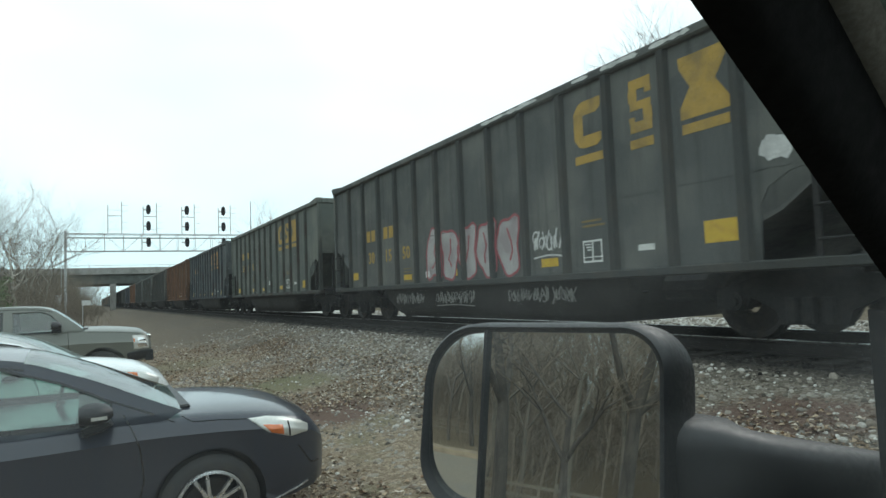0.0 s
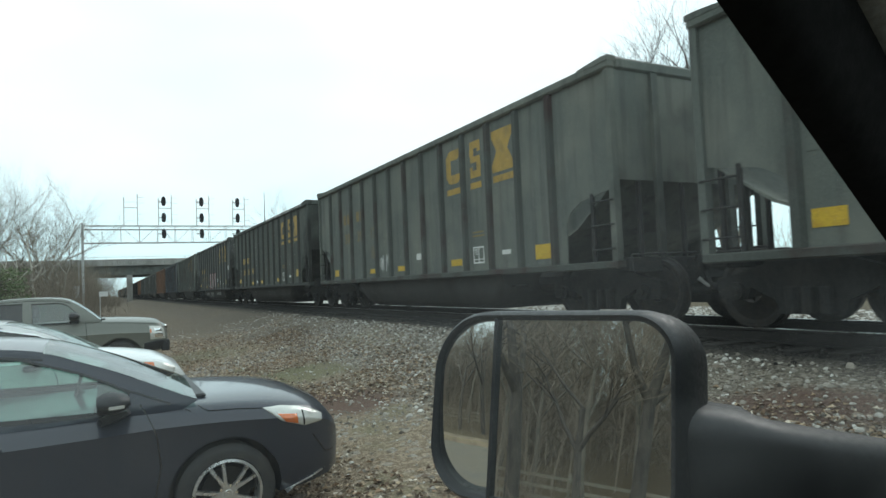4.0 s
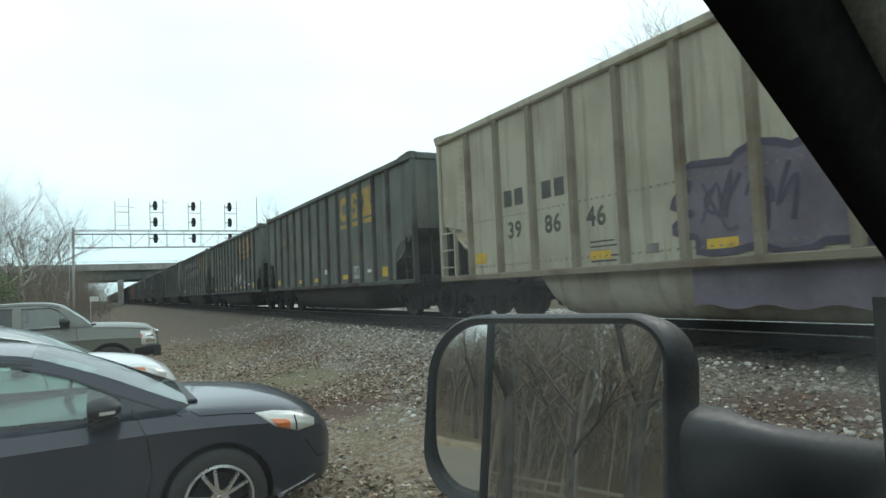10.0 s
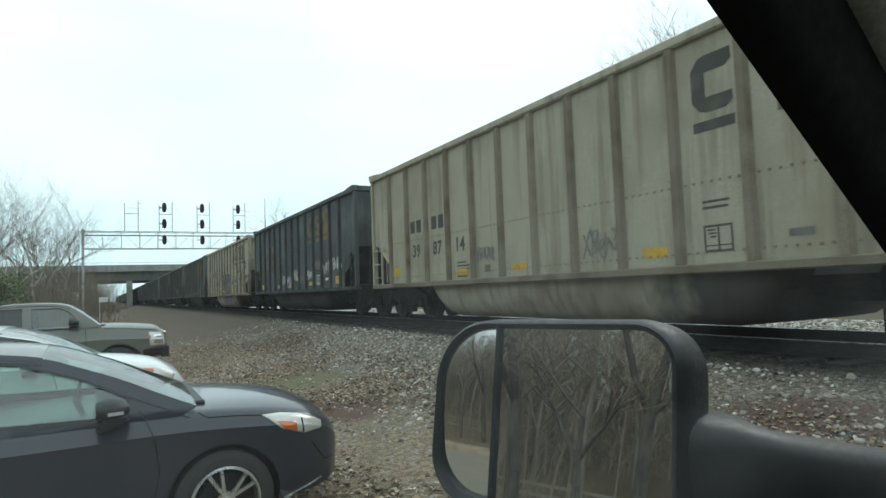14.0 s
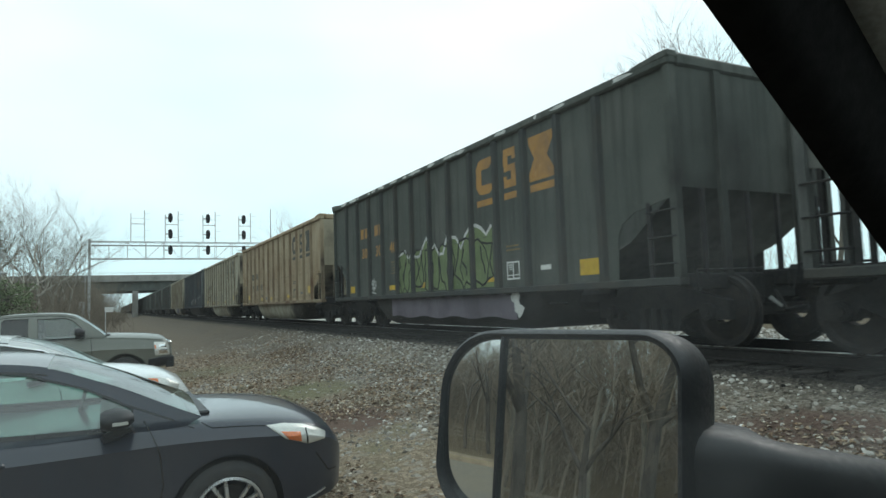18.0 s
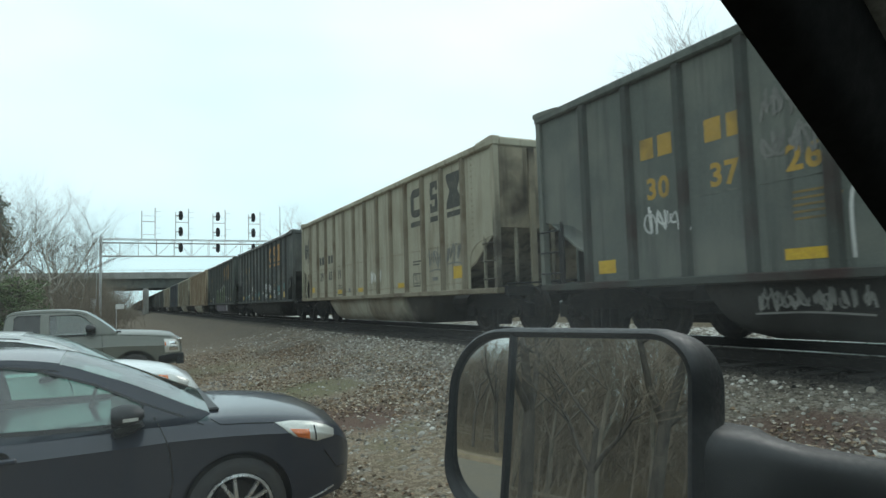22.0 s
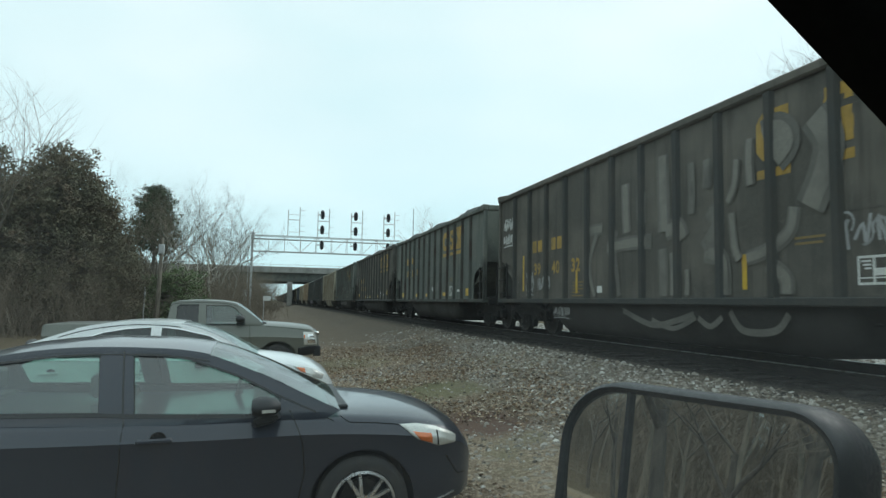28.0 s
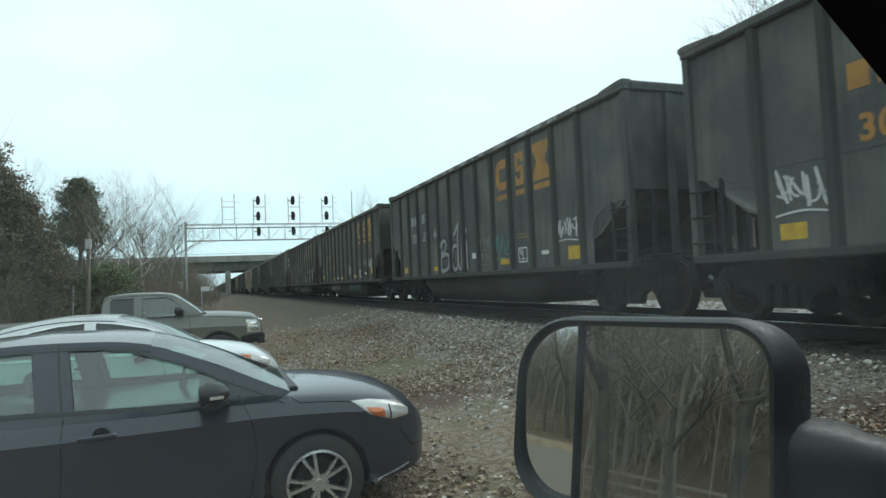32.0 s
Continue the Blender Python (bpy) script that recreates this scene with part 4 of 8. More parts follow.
    def tub_shape():
        rings = []
        for d, k in ((0.0, 0.12), (0.04, 0.45), (0.16, 0.72), (0.38, 0.92), (0.73, 1.0)):
            rings.append((HALF - 3.15 - d, k))
        rings += [(-(tail - 3.15 - d), k) for d, k in ((0.73, 1.0), (0.38, 0.92), (0.16, 0.72), (0.04, 0.45), (0.0, 0.12))]
        out = []
        for y, k in rings:
            d = 0.72 * k
            arc = [(math.cos(radians(q)), math.sin(radians(q))) for q in (0, 18, 36, 54, 72, 90)]
            right = [(1.08 + 0.36 * c, y, 0.88 - d * s) for c, s in arc]
            out.append([(-px, py, pz) for px, py, pz in right] + right[::-1])
        return Builder().loft(out)
    part("tub", sh("tub", "tub_tan" if riveted else "tub_dark", tub_shape, True), None, root)
    part("centre_sill", sh("centre_sill", "soot", lambda: Builder().box(-0.3, -tail - 0.19, 0.62, 0.3, HALF + 0.19, 0.9)), None, root)

    def brake_shape():
        b = Builder().tube((-0.9, 4.25, 0.66), (-0.9, 4.85, 0.66), 0.16, n=10)
        b.tube((-1.2, -4.2, 0.6), (-1.2, 4.2, 0.6), 0.02, n=6)
        return b.tube((-0.75, -4.9, 0.64), (-0.75, -4.2, 0.64), 0.2, n=10)
    part("brake_gear", sh("brake_gear", "soot", brake_shape), None, root, at=pose(0, mid, 0))
    if riveted:
        def rivets():
            b = Builder()
            for y0 in posts(long)[:12]:
                for j in range(1, 8):
                    y = y0 - j * POST_STEP[long] / 8
                    for z in (1.86, 1.03):
                        b.box(-1.54, y - 0.013, z, -1.53, y + 0.013, z + 0.026)
            for z in range(14):
                for y in (HALF - 0.9, HALF - 0.1, -tail + 0.95, -tail + 0.16):
                    b.box(-1.54, y - 0.013, 1.95 + z * 0.12, -1.53, y + 0.013, 1.976 + z * 0.12)
            return b
        tagged(part("rivets", sh("rivets", "rivet_rust", rivets), None, root), "rows of small rusty rivets", kind="stuff")
    return root


# Lettering and spray paint lie a few millimetres off the side sheet.
FACE = -1.5345


def patch(b, y0, y1, z0, z1, lift=0.0):
    x = FACE - lift
    return b.add([(x, y0, z0), (x, y1, z0), (x, y1, z1), (x, y0, z1)], [(0, 1, 2, 3)])


LAYER = [0]


def ribbon(b, pts, width, lift=0.0, x=None):
    """A flat painted line through (y, z) points, each stroke a little proud of the last."""
    LAYER[0] = (LAYER[0] + 1) % 10
    x = (FACE if x is None else x) - lift - LAYER[0] * 0.0006
    n = len(pts)
    left, right = [], []
    for i, (y, z) in enumerate(pts):
        a, c = pts[max(0, i - 1)], pts[min(n - 1, i + 1)]
        dy, dz = c[0] - a[0], c[1] - a[1]
        k = max(1e-6, math.hypot(dy, dz))
        ny, nz = -dz / k * width / 2, dy / k * width / 2
        left.append((x - i * 0.0002, y + ny, z + nz))
        right.append((x - i * 0.0002, y - ny, z - nz))
    return b.add(left + right, [(i, i + 1, n + i + 1, n + i) for i in range(n - 1)])


def smooth_line(pts, per=5):
    out = []
    for i in range(len(pts) - 1):
        p0, p1, p2, p3 = pts[max(0, i - 1)], pts[i], pts[i + 1], pts[min(len(pts) - 1, i + 2)]
        for k in range(per):
            t = k / per
            out.append(tuple(0.5 * (2 * p1[j] + (p2[j] - p0[j]) * t + (2 * p0[j] - 5 * p1[j] + 4 * p2[j] - p3[j]) * t * t + (3 * p1[j] - p0[j] - 3 * p2[j] + p3[j]) * t ** 3) for j in (0, 1)))
    return out + [pts[-1]]


def emblem(b, u, shape):
    """Plain notched blocks, each with a bar below; u is the way back from the car's leading end."""
    w, h, z0 = ((0.58, 0.68, 2.69), (0.40, 0.70, 2.68), (0.66, 0.76, 2.65))[shape]
    y = HALF - u
    if shape == 0:
        cols = [(0.0, 0.22, 0.78), (0.18, 0.04, 0.96), (0.34, 0.0, 1.0)]
        b.add([(FACE, y - p * w, z0 + q * h) for c, lo_, hi_ in cols for p, q in ((c, lo_), (c, hi_))], [(0, 2, 3, 1), (2, 4, 5, 3)])
        for a, c in ((0.0, 0.26), (0.70, 1.0)):
            b.add([(FACE, y - p * w, z0 + q * h) for p, q in ((0.34, a), (0.82, a), (0.98, a + 0.1), (0.98, c), (0.72, c), (0.34, c))], [tuple(range(6))])
    elif shape == 1:
        for p0, p1, q0, q1 in ((0.04, 0.98, 0.0, 0.2), (0.62, 1.0, 0.2, 0.42), (0.06, 0.96, 0.42, 0.58), (0.0, 0.38, 0.58, 0.8), (0.04, 0.98, 0.8, 1.0), (0.0, 0.26, 0.2, 0.3), (0.72, 1.0, 0.7, 0.8)):
            patch(b, y - p1 * w, y - p0 * w, z0 + q0 * h, z0 + q1 * h)
    else:
        outline = [(-0.02, 1.0), (1.0, 1.0), (1.0, 0.82), (0.76, 0.5), (1.02, 0.18), (1.02, 0.0), (-0.02, 0.0), (-0.02, 0.18), (0.22, 0.5), (0.0, 0.82)]
        b.add([(FACE, y - p * w, z0 + q * h) for p, q in outline], [(0, 1, 2, 9), (9, 2, 3, 8), (8, 3, 4, 7), (7, 4, 5, 6)])
    patch(b, y - w, y, 2.47, 2.59)
    return b


def digits_mesh(groups, mat):
    """Painted digits: groups of (text, y of the left edge as seen, z of the foot, height)."""
    b = Builder()
    for text, y, z, h in groups:
        cu = bpy.data.curves.new("digits", "FONT")
        cu.body, cu.size, cu.resolution_u, cu.offset, cu.space_character = text, h * 1.38, 3, 0.012, 1.1
        ob = bpy.data.objects.new("digits", cu)
        me = bpy.data.meshes.new_from_object(ob)
        k = len(b.v)
        b.v += [(FACE, y - v.co.x, z + v.co.y) for v in me.vertices]
        b.f += [tuple(k + i for i in p.vertices) for p in me.polygons]
        bpy.data.objects.remove(ob)
        bpy.data.curves.remove(cu)
        bpy.data.meshes.remove(me)
    return b


def tag_strokes(rng, y0, y1, z0, z1, width, x=None):
    """Scrawled spray strokes, cell by cell, in no alphabet: one mesh a stroke."""
    if z1 - z0 > 0.62 and width < 0.055:
        zm = z0 + (z1 - z0) * rng.uniform(0.42, 0.55)
        return tag_strokes(rng, y0, y1, z0, zm - 0.03, width, x) + tag_strokes(rng, y0, y1, zm, z1, width, x)
    n = max(3, round((y0 - y1) / (z1 - z0) * 2.5))
    cw, h = (y0 - y1) / n, z1 - z0
    out = []
    for i in range(n):
        cy = y0 - i * cw
        pts = [(cy - cw * rng.uniform(-0.1, 1.15), z0 + h * v) for v in (rng.uniform(0.7, 1.0), rng.uniform(0.0, 0.4), rng.uniform(0.6, 1.0), rng.uniform(0, 0.3))]
        out.append(ribbon(Builder(), smooth_line(pts, 4), width * rng.uniform(0.7, 1.2), 0.0015, x))
        if rng.random() < 0.85:
            c, r = (cy - cw * rng.uniform(0.3, 0.7), z0 + h * rng.uniform(0.3, 0.7)), h * rng.uniform(0.16, 0.3)
            a0 = rng.uniform(0, 6)
            out.append(ribbon(Builder(), [(c[0] + r * 0.8 * math.cos(a0 + a), c[1] + r * math.sin(a0 + a)) for a in [k * 0.55 for k in range(rng.randint(6, 11))]], width * 0.8, 0.0025, x))
    if rng.random() < 0.5:
        out.append(ribbon(Builder(), smooth_line([(y0, z0 - h * 0.1), ((y0 + y1) / 2, z0 - h * 0.02), (y1, z0 - h * 0.12)], 4), width * 0.7, 0.0015, x))
    return out


def sprayed(strokes, mat, root, label):
    first = part("spray_tag", strokes[0], mat, root, label)
    for b in strokes[1:]:
        part("spray_stroke", b, mat, first)


def bubble_row(rng, y0, y1, z0, z1, width, x=None, jag=False):
    """A row of swollen or jagged spray-can shapes: a fill and two outline strokes each."""
    base = FACE if x is None else x
    n = max(2, round((y0 - y1) / (z1 - z0) * 1.4))
    cw, h = (y0 - y1) / n, z1 - z0
    out = []
    for i in range(n):
        c = (y0 - (i + 0.5) * cw, (z0 + z1) / 2)
        ring, ph = [], rng.uniform(0, 6)
        m = 17 if jag else 26
        for k in range(m):
            a = 2 * math.pi * k / m
            r = rng.uniform(0.72, 1.22) if jag else 1 + 0.13 * math.sin(3 * a + ph) + 0.08 * math.sin(5 * a + 2 * ph)
            sq = 1 / max(abs(math.cos(a)), abs(math.sin(a))) ** 0.55
            ring.append((c[0] + cw * 0.53 * r * sq * math.cos(a) * 0.88, min(z1 + 0.05, max(z0 - 0.05, c[1] + h * 0.5 * r * sq * math.sin(a) * 0.92))))
        fill = Builder().add([(base - 0.001 - 0.0004 * i, *p) for p in ring], [tuple(range(m))])
        lines = [ribbon(Builder(), ring + ring[:2], width, 0.004, x)]
        lines.append(ribbon(Builder(), [(c[0] + rng.uniform(-0.16, 0.16) * cw, c[1] + h * v) for v in (0.28, 0.05, -0.1, -0.25)], width, 0.004, x))
        if jag:
            lines.append(ribbon(Builder(), [(c[0] + rng.uniform(-0.3, 0.3) * cw, c[1] + h * v) for v in (0.4, 0.2, -0.1, -0.35)], width * 0.7, 0.005, x))
        out.append((fill, lines))
    return out


# Bold faded strokes on one coal car: (way back from the leading end, height) along each stroke, then its width.
FADED_FORE = (((5.58, 2.18), (5.28, 1.54), (5.5, 0.95), 0.09), ((5.3, 2.26), (5.55, 2.28), (5.82, 2.26), 0.13), ((6.14, 2.9), (6.16, 2.6), (6.15, 2.26), 0.07), ((6.66, 3.0), (6.68, 2.5), (6.71, 2.1), 0.17), ((7.2, 2.75), (7.18, 2.5), (7.2, 2.2), 0.16),
              ((7.83, 3.28), (7.85, 2.64), (7.86, 2.0), 0.2), ((6.0, 1.86), (6.7, 1.9), (7.5, 1.88), 0.15), ((6.33, 2.17), (6.28, 1.77), (6.45, 0.95), 0.08), ((7.8, 1.72), (7.83, 1.3), (7.84, 0.95), 0.15), ((8.09, 1.64), (8.1, 1.3), (8.08, 0.95), 0.11))
FADED_AFT = (((7.91, 1.99), (8.25, 2.04), (8.37, 1.84), 0.18), ((8.45, 1.35), (8.46, 1.15), (8.44, 0.95), 0.08), ((8.58, 3.0), (8.6, 2.6), (8.58, 2.2), 0.1), ((8.96, 2.98), (8.97, 2.75), (8.95, 2.54), 0.12), ((8.98, 2.22), (9.17, 1.98), (8.88, 1.63), 0.15),
             ((8.88, 1.58), (9.26, 1.45), (9.29, 0.95), 0.17), ((9.6, 2.84), (9.55, 2.5), (9.4, 2.26), 0.09), ((9.47, 2.1), (9.52, 1.63), (9.62, 1.43), 0.09), ((10.6, 2.03), (10.51, 1.73), (10.15, 1.53), (9.76, 1.44), 0.12), ((10.14, 1.35), (10.43, 1.15), (10.45, 0.95), 0.14),
             ((10.12, 3.0), (10.34, 3.04), (10.47, 2.88), (10.28, 2.72), 0.3), ((9.86, 3.07), (9.84, 2.75), (9.86, 2.43), 0.11), ((10.94, 3.1), (11.13, 2.76), (11.06, 2.4), (10.84, 2.0), 0.26))
SCALLOPS = (((6.42, 0.69), (7.34, 0.46), (8.04, 0.55), (8.49, 0.66), 0.1), ((7.34, 0.55), (7.94, 0.42), (8.53, 0.61), 0.08), ((8.58, 0.61), (8.86, 0.49), (9.13, 0.63), 0.09), ((9.29, 0.72), (9.56, 0.46), (10.14, 0.48), (10.38, 0.7), 0.1))

WORD = (((0.02, 0.0), (0.05, 0.35), (0.08, 0.62)), ((0.0, 0.58), (0.16, 0.68), (0.24, 0.56), (0.08, 0.34)), ((0.08, 0.34), (0.3, 0.36), (0.3, 0.08), (0.02, 0.0)),
        ((0.62, 0.52), (0.5, 0.5), (0.45, 0.2), (0.52, 0.03), (0.64, 0.1), (0.68, 0.5)), ((0.7, 1.0), (0.66, 0.5), (0.68, 0.1), (0.76, 0.02)), ((0.52, 0.75), (0.6, 0.82), (0.66, 0.95)), ((0.84, 1.0), (0.8, 0.5), (0.8, 0.1), (0.85, 0.0)), ((0.97, 0.6), (0.97, 0.2), (0.98, 0.0)), ((0.96, 0.74), (0.98, 0.84)))


# Bold black strokes on one cream car: points as shares of its stretch and height, then the width.
BIRD = ((((0.0, 0.38), (0.12, 0.62), (0.3, 0.74), (0.52, 0.86)), 0.09), (((0.02, 0.36), (0.14, 0.42), (0.22, 0.28), (0.12, 0.12), (0.24, 0.05)), 0.11), (((0.3, 0.45), (0.42, 0.52), (0.56, 0.6), (0.62, 0.8)), 0.13), (((0.34, 0.3), (0.46, 0.34), (0.5, 0.22), (0.36, 0.2)), 0.10),
        (((0.56, 0.6), (0.6, 0.3), (0.7, 0.15)), 0.14), (((0.64, 0.75), (0.7, 0.82), (0.75, 0.74), (0.68, 0.66), (0.64, 0.75)), 0.06), (((0.72, 0.95), (0.84, 0.98), (0.9, 0.85), (0.8, 0.8)), 0.12), (((0.66, 0.2), (0.78, 0.42), (0.9, 0.58)), 0.12), (((0.78, 0.12), (0.86, 0.3), (0.97, 0.34)), 0.09), (((0.84, 0.08), (0.92, 0.2), (1.0, 0.18)), 0.07))
# Each car: body, number pairs, emblem colour, paint work as (style, from, to, foot, top, colour); ways are measured back from the leading end.
CARS = {
    0: ("car_black", ("30", "15", "50"), "yellow", [("bubble", 5.65, 9.05, 0.93, 1.98, "pink_paint", "red_paint"), ("tag", 9.4, 10.2, 1.22, 1.63, "white_paint"), ("low", 3.9, 5.3, 0.45, 0.72, "grey_paint"), ("low", 5.9, 7.4, 0.45, 0.72, "grey_paint"), ("low", 8.5, 10.3, 0.45, 0.75, "grey_paint"), ("peel", 13.55, 13.75, 1.88, 2.14, "white_paint"), ("endpeel", -1.34, -1.03, 3.18, 3.46, "white_paint"), ("endpeel", -1.0, -0.55, 3.05, 3.48, "white_paint"), ("rim", 8.0, 13.8, 3.63, 3.72, "white_paint")]),
    1: ("car_soot", ("30", "18", "34"), "yellow", [("rim", 8.0, 13.8, 3.63, 3.72, "silver_paint")]),
    2: ("car_green", ("30", "39", "12"), "yellow", [("tag", 5.1, 5.76, 1.02, 1.48, "white_paint")]),
    3: ("car_green", ("30", "32", "57"), "orange", [("letters", 2.3, 9.9, 2.1, 3.4, "white_paint"), ("tag", 8.29, 9.05, 1.08, 1.5, "silver_paint"), ("tag", 9.2, 10.0, 1.05, 1.5, "silver_paint"), ("tag", 2.3, 2.9, 1.0, 1.3, "white_paint")]),
    4: ("car_green", ("30", "32", "18"), "orange", [("tag", 7.8, 8.45, 1.24, 1.84, "white_paint"), ("tag", 8.68, 9.4, 1.25, 1.78, "white_paint"), ("rim", 5.0, 13.6, 3.63, 3.72, "silver_paint")]),
    5: ("car_green", ("30", "55", "56"), "yellow", []),
    6: ("car_tan", ("39", "86", "46"), "black_paint", [("cloud", 6.05, 9.2, 0.92, 2.1, "purple_paint", "violet_edge"), ("band", 6.2, 9.1, 0.34, 0.84, "purple_paint"), ("tag", 9.47, 10.2, 1.4, 1.72, "black_paint"), ("bird", 10.6, 14.0, 0.95, 2.5, "black_paint")]),
    7: ("car_blue", ("30", "58", "72"), "dim_yellow", [("tag", 5.1, 5.7, 1.05, 1.5, "white_paint"), ("tag", 5.85, 6.6, 1.05, 1.5, "white_paint"), ("tag", 6.9, 7.6, 1.25, 1.7, "white_paint"), ("tag", 7.8, 8.3, 1.15, 1.5, "grey_paint"), ("tag", 8.7, 9.5, 1.2, 1.6, "white_paint"), ("tag", 9.7, 10.4, 1.58, 1.9, "grey_paint"), ("tag", 10.6, 11.4, 1.35, 1.8, "white_paint"), ("tag", 11.6, 12.5, 1.4, 1.85, "white_paint")]),
    8: ("car_tan", ("39", "87", "14"), "black_paint", [("tag", 8.4, 9.1, 1.07, 1.56, "grey_paint"), ("tag", 5.3, 6.0, 1.2, 1.5, "grey_paint")]),
    9: ("car_rust", ("39", "82", "05"), "black_paint", []),
    10: ("car_soot", ("30", "30", "40"), "orange", [("tag", 2.9, 3.45, 1.0, 1.4, "white_paint"), ("jag", 5.0, 9.4, 0.94, 1.95, "green_paint", "white_paint"), ("band", 4.3, 10.0, 0.36, 0.82, "purple_paint"), ("peel", 10.0, 10.25, 0.5, 0.8, "white_paint"), ("rim", 0.1, 13.7, 3.63, 3.72, "white_paint")]),
    11: ("car_black", ("30", "33", "43"), "orange", [("tag", 2.4, 3.2, 1.0, 1.25, "teal_paint"), ("tag", 3.4, 4.1, 1.05, 1.38, "white_paint"), ("tag", 4.3, 4.95, 1.38, 1.75, "white_paint"), ("tag", 5.3, 6.0, 1.1, 1.35, "teal_paint"), ("tag", 6.1, 6.8, 1.1, 1.45, "teal_paint"), ("tag", 7.9, 8.75, 1.0, 1.75, "white_paint"), ("tag", 8.85, 9.6, 1.25, 1.72, "white_paint"), ("tag", 10.73, 11.45, 1.2, 1.6, "teal_paint"), ("tag", 11.8, 12.45, 1.35, 1.68, "teal_paint"), ("rim", 0.1, 13.7, 3.63, 3.72, "silver_paint")]),
    12: ("car_tan", ("39", "85", "19"), "black_paint", [("tag", 0.3, 1.05, 2.2, 3.2, "black_paint"), ("tag", 7.6, 8.4, 1.2, 1.6, "paper"), ("tag", 11.5, 12.2, 1.4, 1.9, "grey_paint"), ("tag", 12.4, 13.1, 1.5, 1.9, "grey_paint")]),
    13: ("car_green", ("30", "37", "26"), "yellow", [("tag", 2.4, 3.15, 1.45, 1.88, "white_paint"), ("tag", 4.2, 4.9, 2.1, 2.9, "grey_paint"), ("tag", 5.15, 5.7, 2.3, 3.0, "grey_paint"), ("outline", 5.1, 8.7, 1.0, 2.0, "white_paint"), ("tag", 8.85, 9.45, 1.22, 1.75, "white_paint"), ("tag", 11.7, 12.4, 1.36, 1.72, "white_paint"), ("low", 3.9, 5.2, 0.48, 0.75, "grey_paint"), ("low", 5.4, 8.4, 0.5, 0.8, "grey_paint")]),
    14: ("car_brown", ("30", "27", "34"), "yellow", [("tag", 0.25, 0.95, 2.1, 3.2, "grey_paint"), ("tag", 1.3, 2.0, 2.2, 3.2, "grey_paint")]),
    15: ("car_green", ("30", "30", "96"), "yellow", [("tag", 7.7, 8.3, 1.15, 1.6, "grey_paint")]),
    16: ("car_brown", ("39", "40", "32"), "yellow", [("tag", 0.3, 1.2, 2.35, 3.1, "white_paint"), ("tag", 1.95, 2.4, 1.05, 1.6, "silver_paint"), ("tag", 2.65, 3.4, 1.08, 1.5, "silver_paint"), ("haze", 4.8, 12.6, 1.0, 3.3, "grey_paint"), ("tag", 11.2, 11.85, 1.4, 1.9, "silver_paint"), ("tag", 12.1, 12.7, 1.3, 1.8, "silver_paint"), ("tag", 13.1, 13.6, 1.62, 2.0, "silver_paint"), ("scallop", 5.3, 9.7, 0.46, 0.80, "haze_dim"), ("low", 3.4, 4.2, 0.5, 0.75, "silver_paint"), ("tall", 1.75, 0, 0, 0, "reflector")]),
    17: ("car_brown", ("30", "31", "07"), "orange", [("tag", 1.3, 1.7, 1.35, 1.85, "grey_paint"), ("tag", 2.3, 3.0, 1.1, 1.7, "grey_paint"), ("tag", 4.3, 4.9, 1.05, 1.8, "dim_yellow"), ("tag", 8.3, 9.1, 1.15, 1.72, "silver_paint"), ("tag", 11.4, 12.1, 1.4, 1.88, "grey_paint"), ("tag", 12.3, 13.1, 1.35, 1.8, "white_paint"), ("low", 3.4, 5.6, 0.45, 0.75, "grey_paint"), ("low", 7.8, 10.4, 0.5, 0.75, "faded_teal")]),
    18: ("car_black", ("30", "35", "40"), "orange", [("word", 5.0, 7.05, 0.98, 2.25, "silver_paint"), ("tag", 7.85, 8.45, 1.08, 1.76, "grey_paint"), ("tag", 8.67, 9.4, 1.2, 1.75, "teal_paint"), ("tag", 11.45, 12.25, 1.4, 1.8, "white_paint"), ("rim", 2.5, 13.6, 3.63, 3.72, "silver_paint")]),
    19: ("car_black", ("30", "33", "01"), "orange", [("tag", 1.35, 2.1, 1.35, 1.85, "white_paint")]),
    20: ("car_green", ("30", "40", "12"), "yellow", []),
    -1: ("car_green", ("30", "12", "06"), "yellow", []),
    -2: ("car_blue", ("30", "41", "77"), "orange", []),
    -3: ("car_red", ("30", "20", "19"), "black_paint", []),
}
LONG_CARS = {0, 1, 3, 6, 8, 9, 12, 14, 16, 17}
WORDS = {"car_green": "grey-green", "car_black": "sooty black", "car_soot": "sooty green-black", "car_brown": "coal-dusted black", "car_blue": "dark blue-grey", "car_tan": "cream", "car_rust": "rust-streaked cream", "car_red": "rusty brown"}
# Where the markings of the short and of the long cars stand: emblem blocks, strips (way, width, height, foot), numbers' foot, data panel, plates.
MARKS = {
    False: dict(emblem=(8.90, 9.87, 10.69), strips=((1.57, 0.36, 0.19, 1.02), (4.6, 0.46, 0.12, 1.02), (6.45, 0.46, 0.12, 1.02), (9.18, 0.46, 0.13, 1.03), (12.10, 0.44, 0.24, 1.02)), number=1.96, panel=10.06, plates=((7.42, 0.24, 0.14, 1.24), (11.02, 0.28, 0.08, 1.16))),
    True: dict(emblem=(10.52, 11.62, 12.47), strips=((1.5, 0.36, 0.19, 1.10), (4.7, 0.42, 0.12, 1.0), (6.72, 0.42, 0.12, 1.01), (9.8, 0.42, 0.13, 1.03), (12.91, 0.44, 0.26, 1.15)), number=1.49, panel=10.78, plates=((5.68, 0.2, 0.13, 1.02), (11.79, 0.28, 0.08, 1.14))),
}
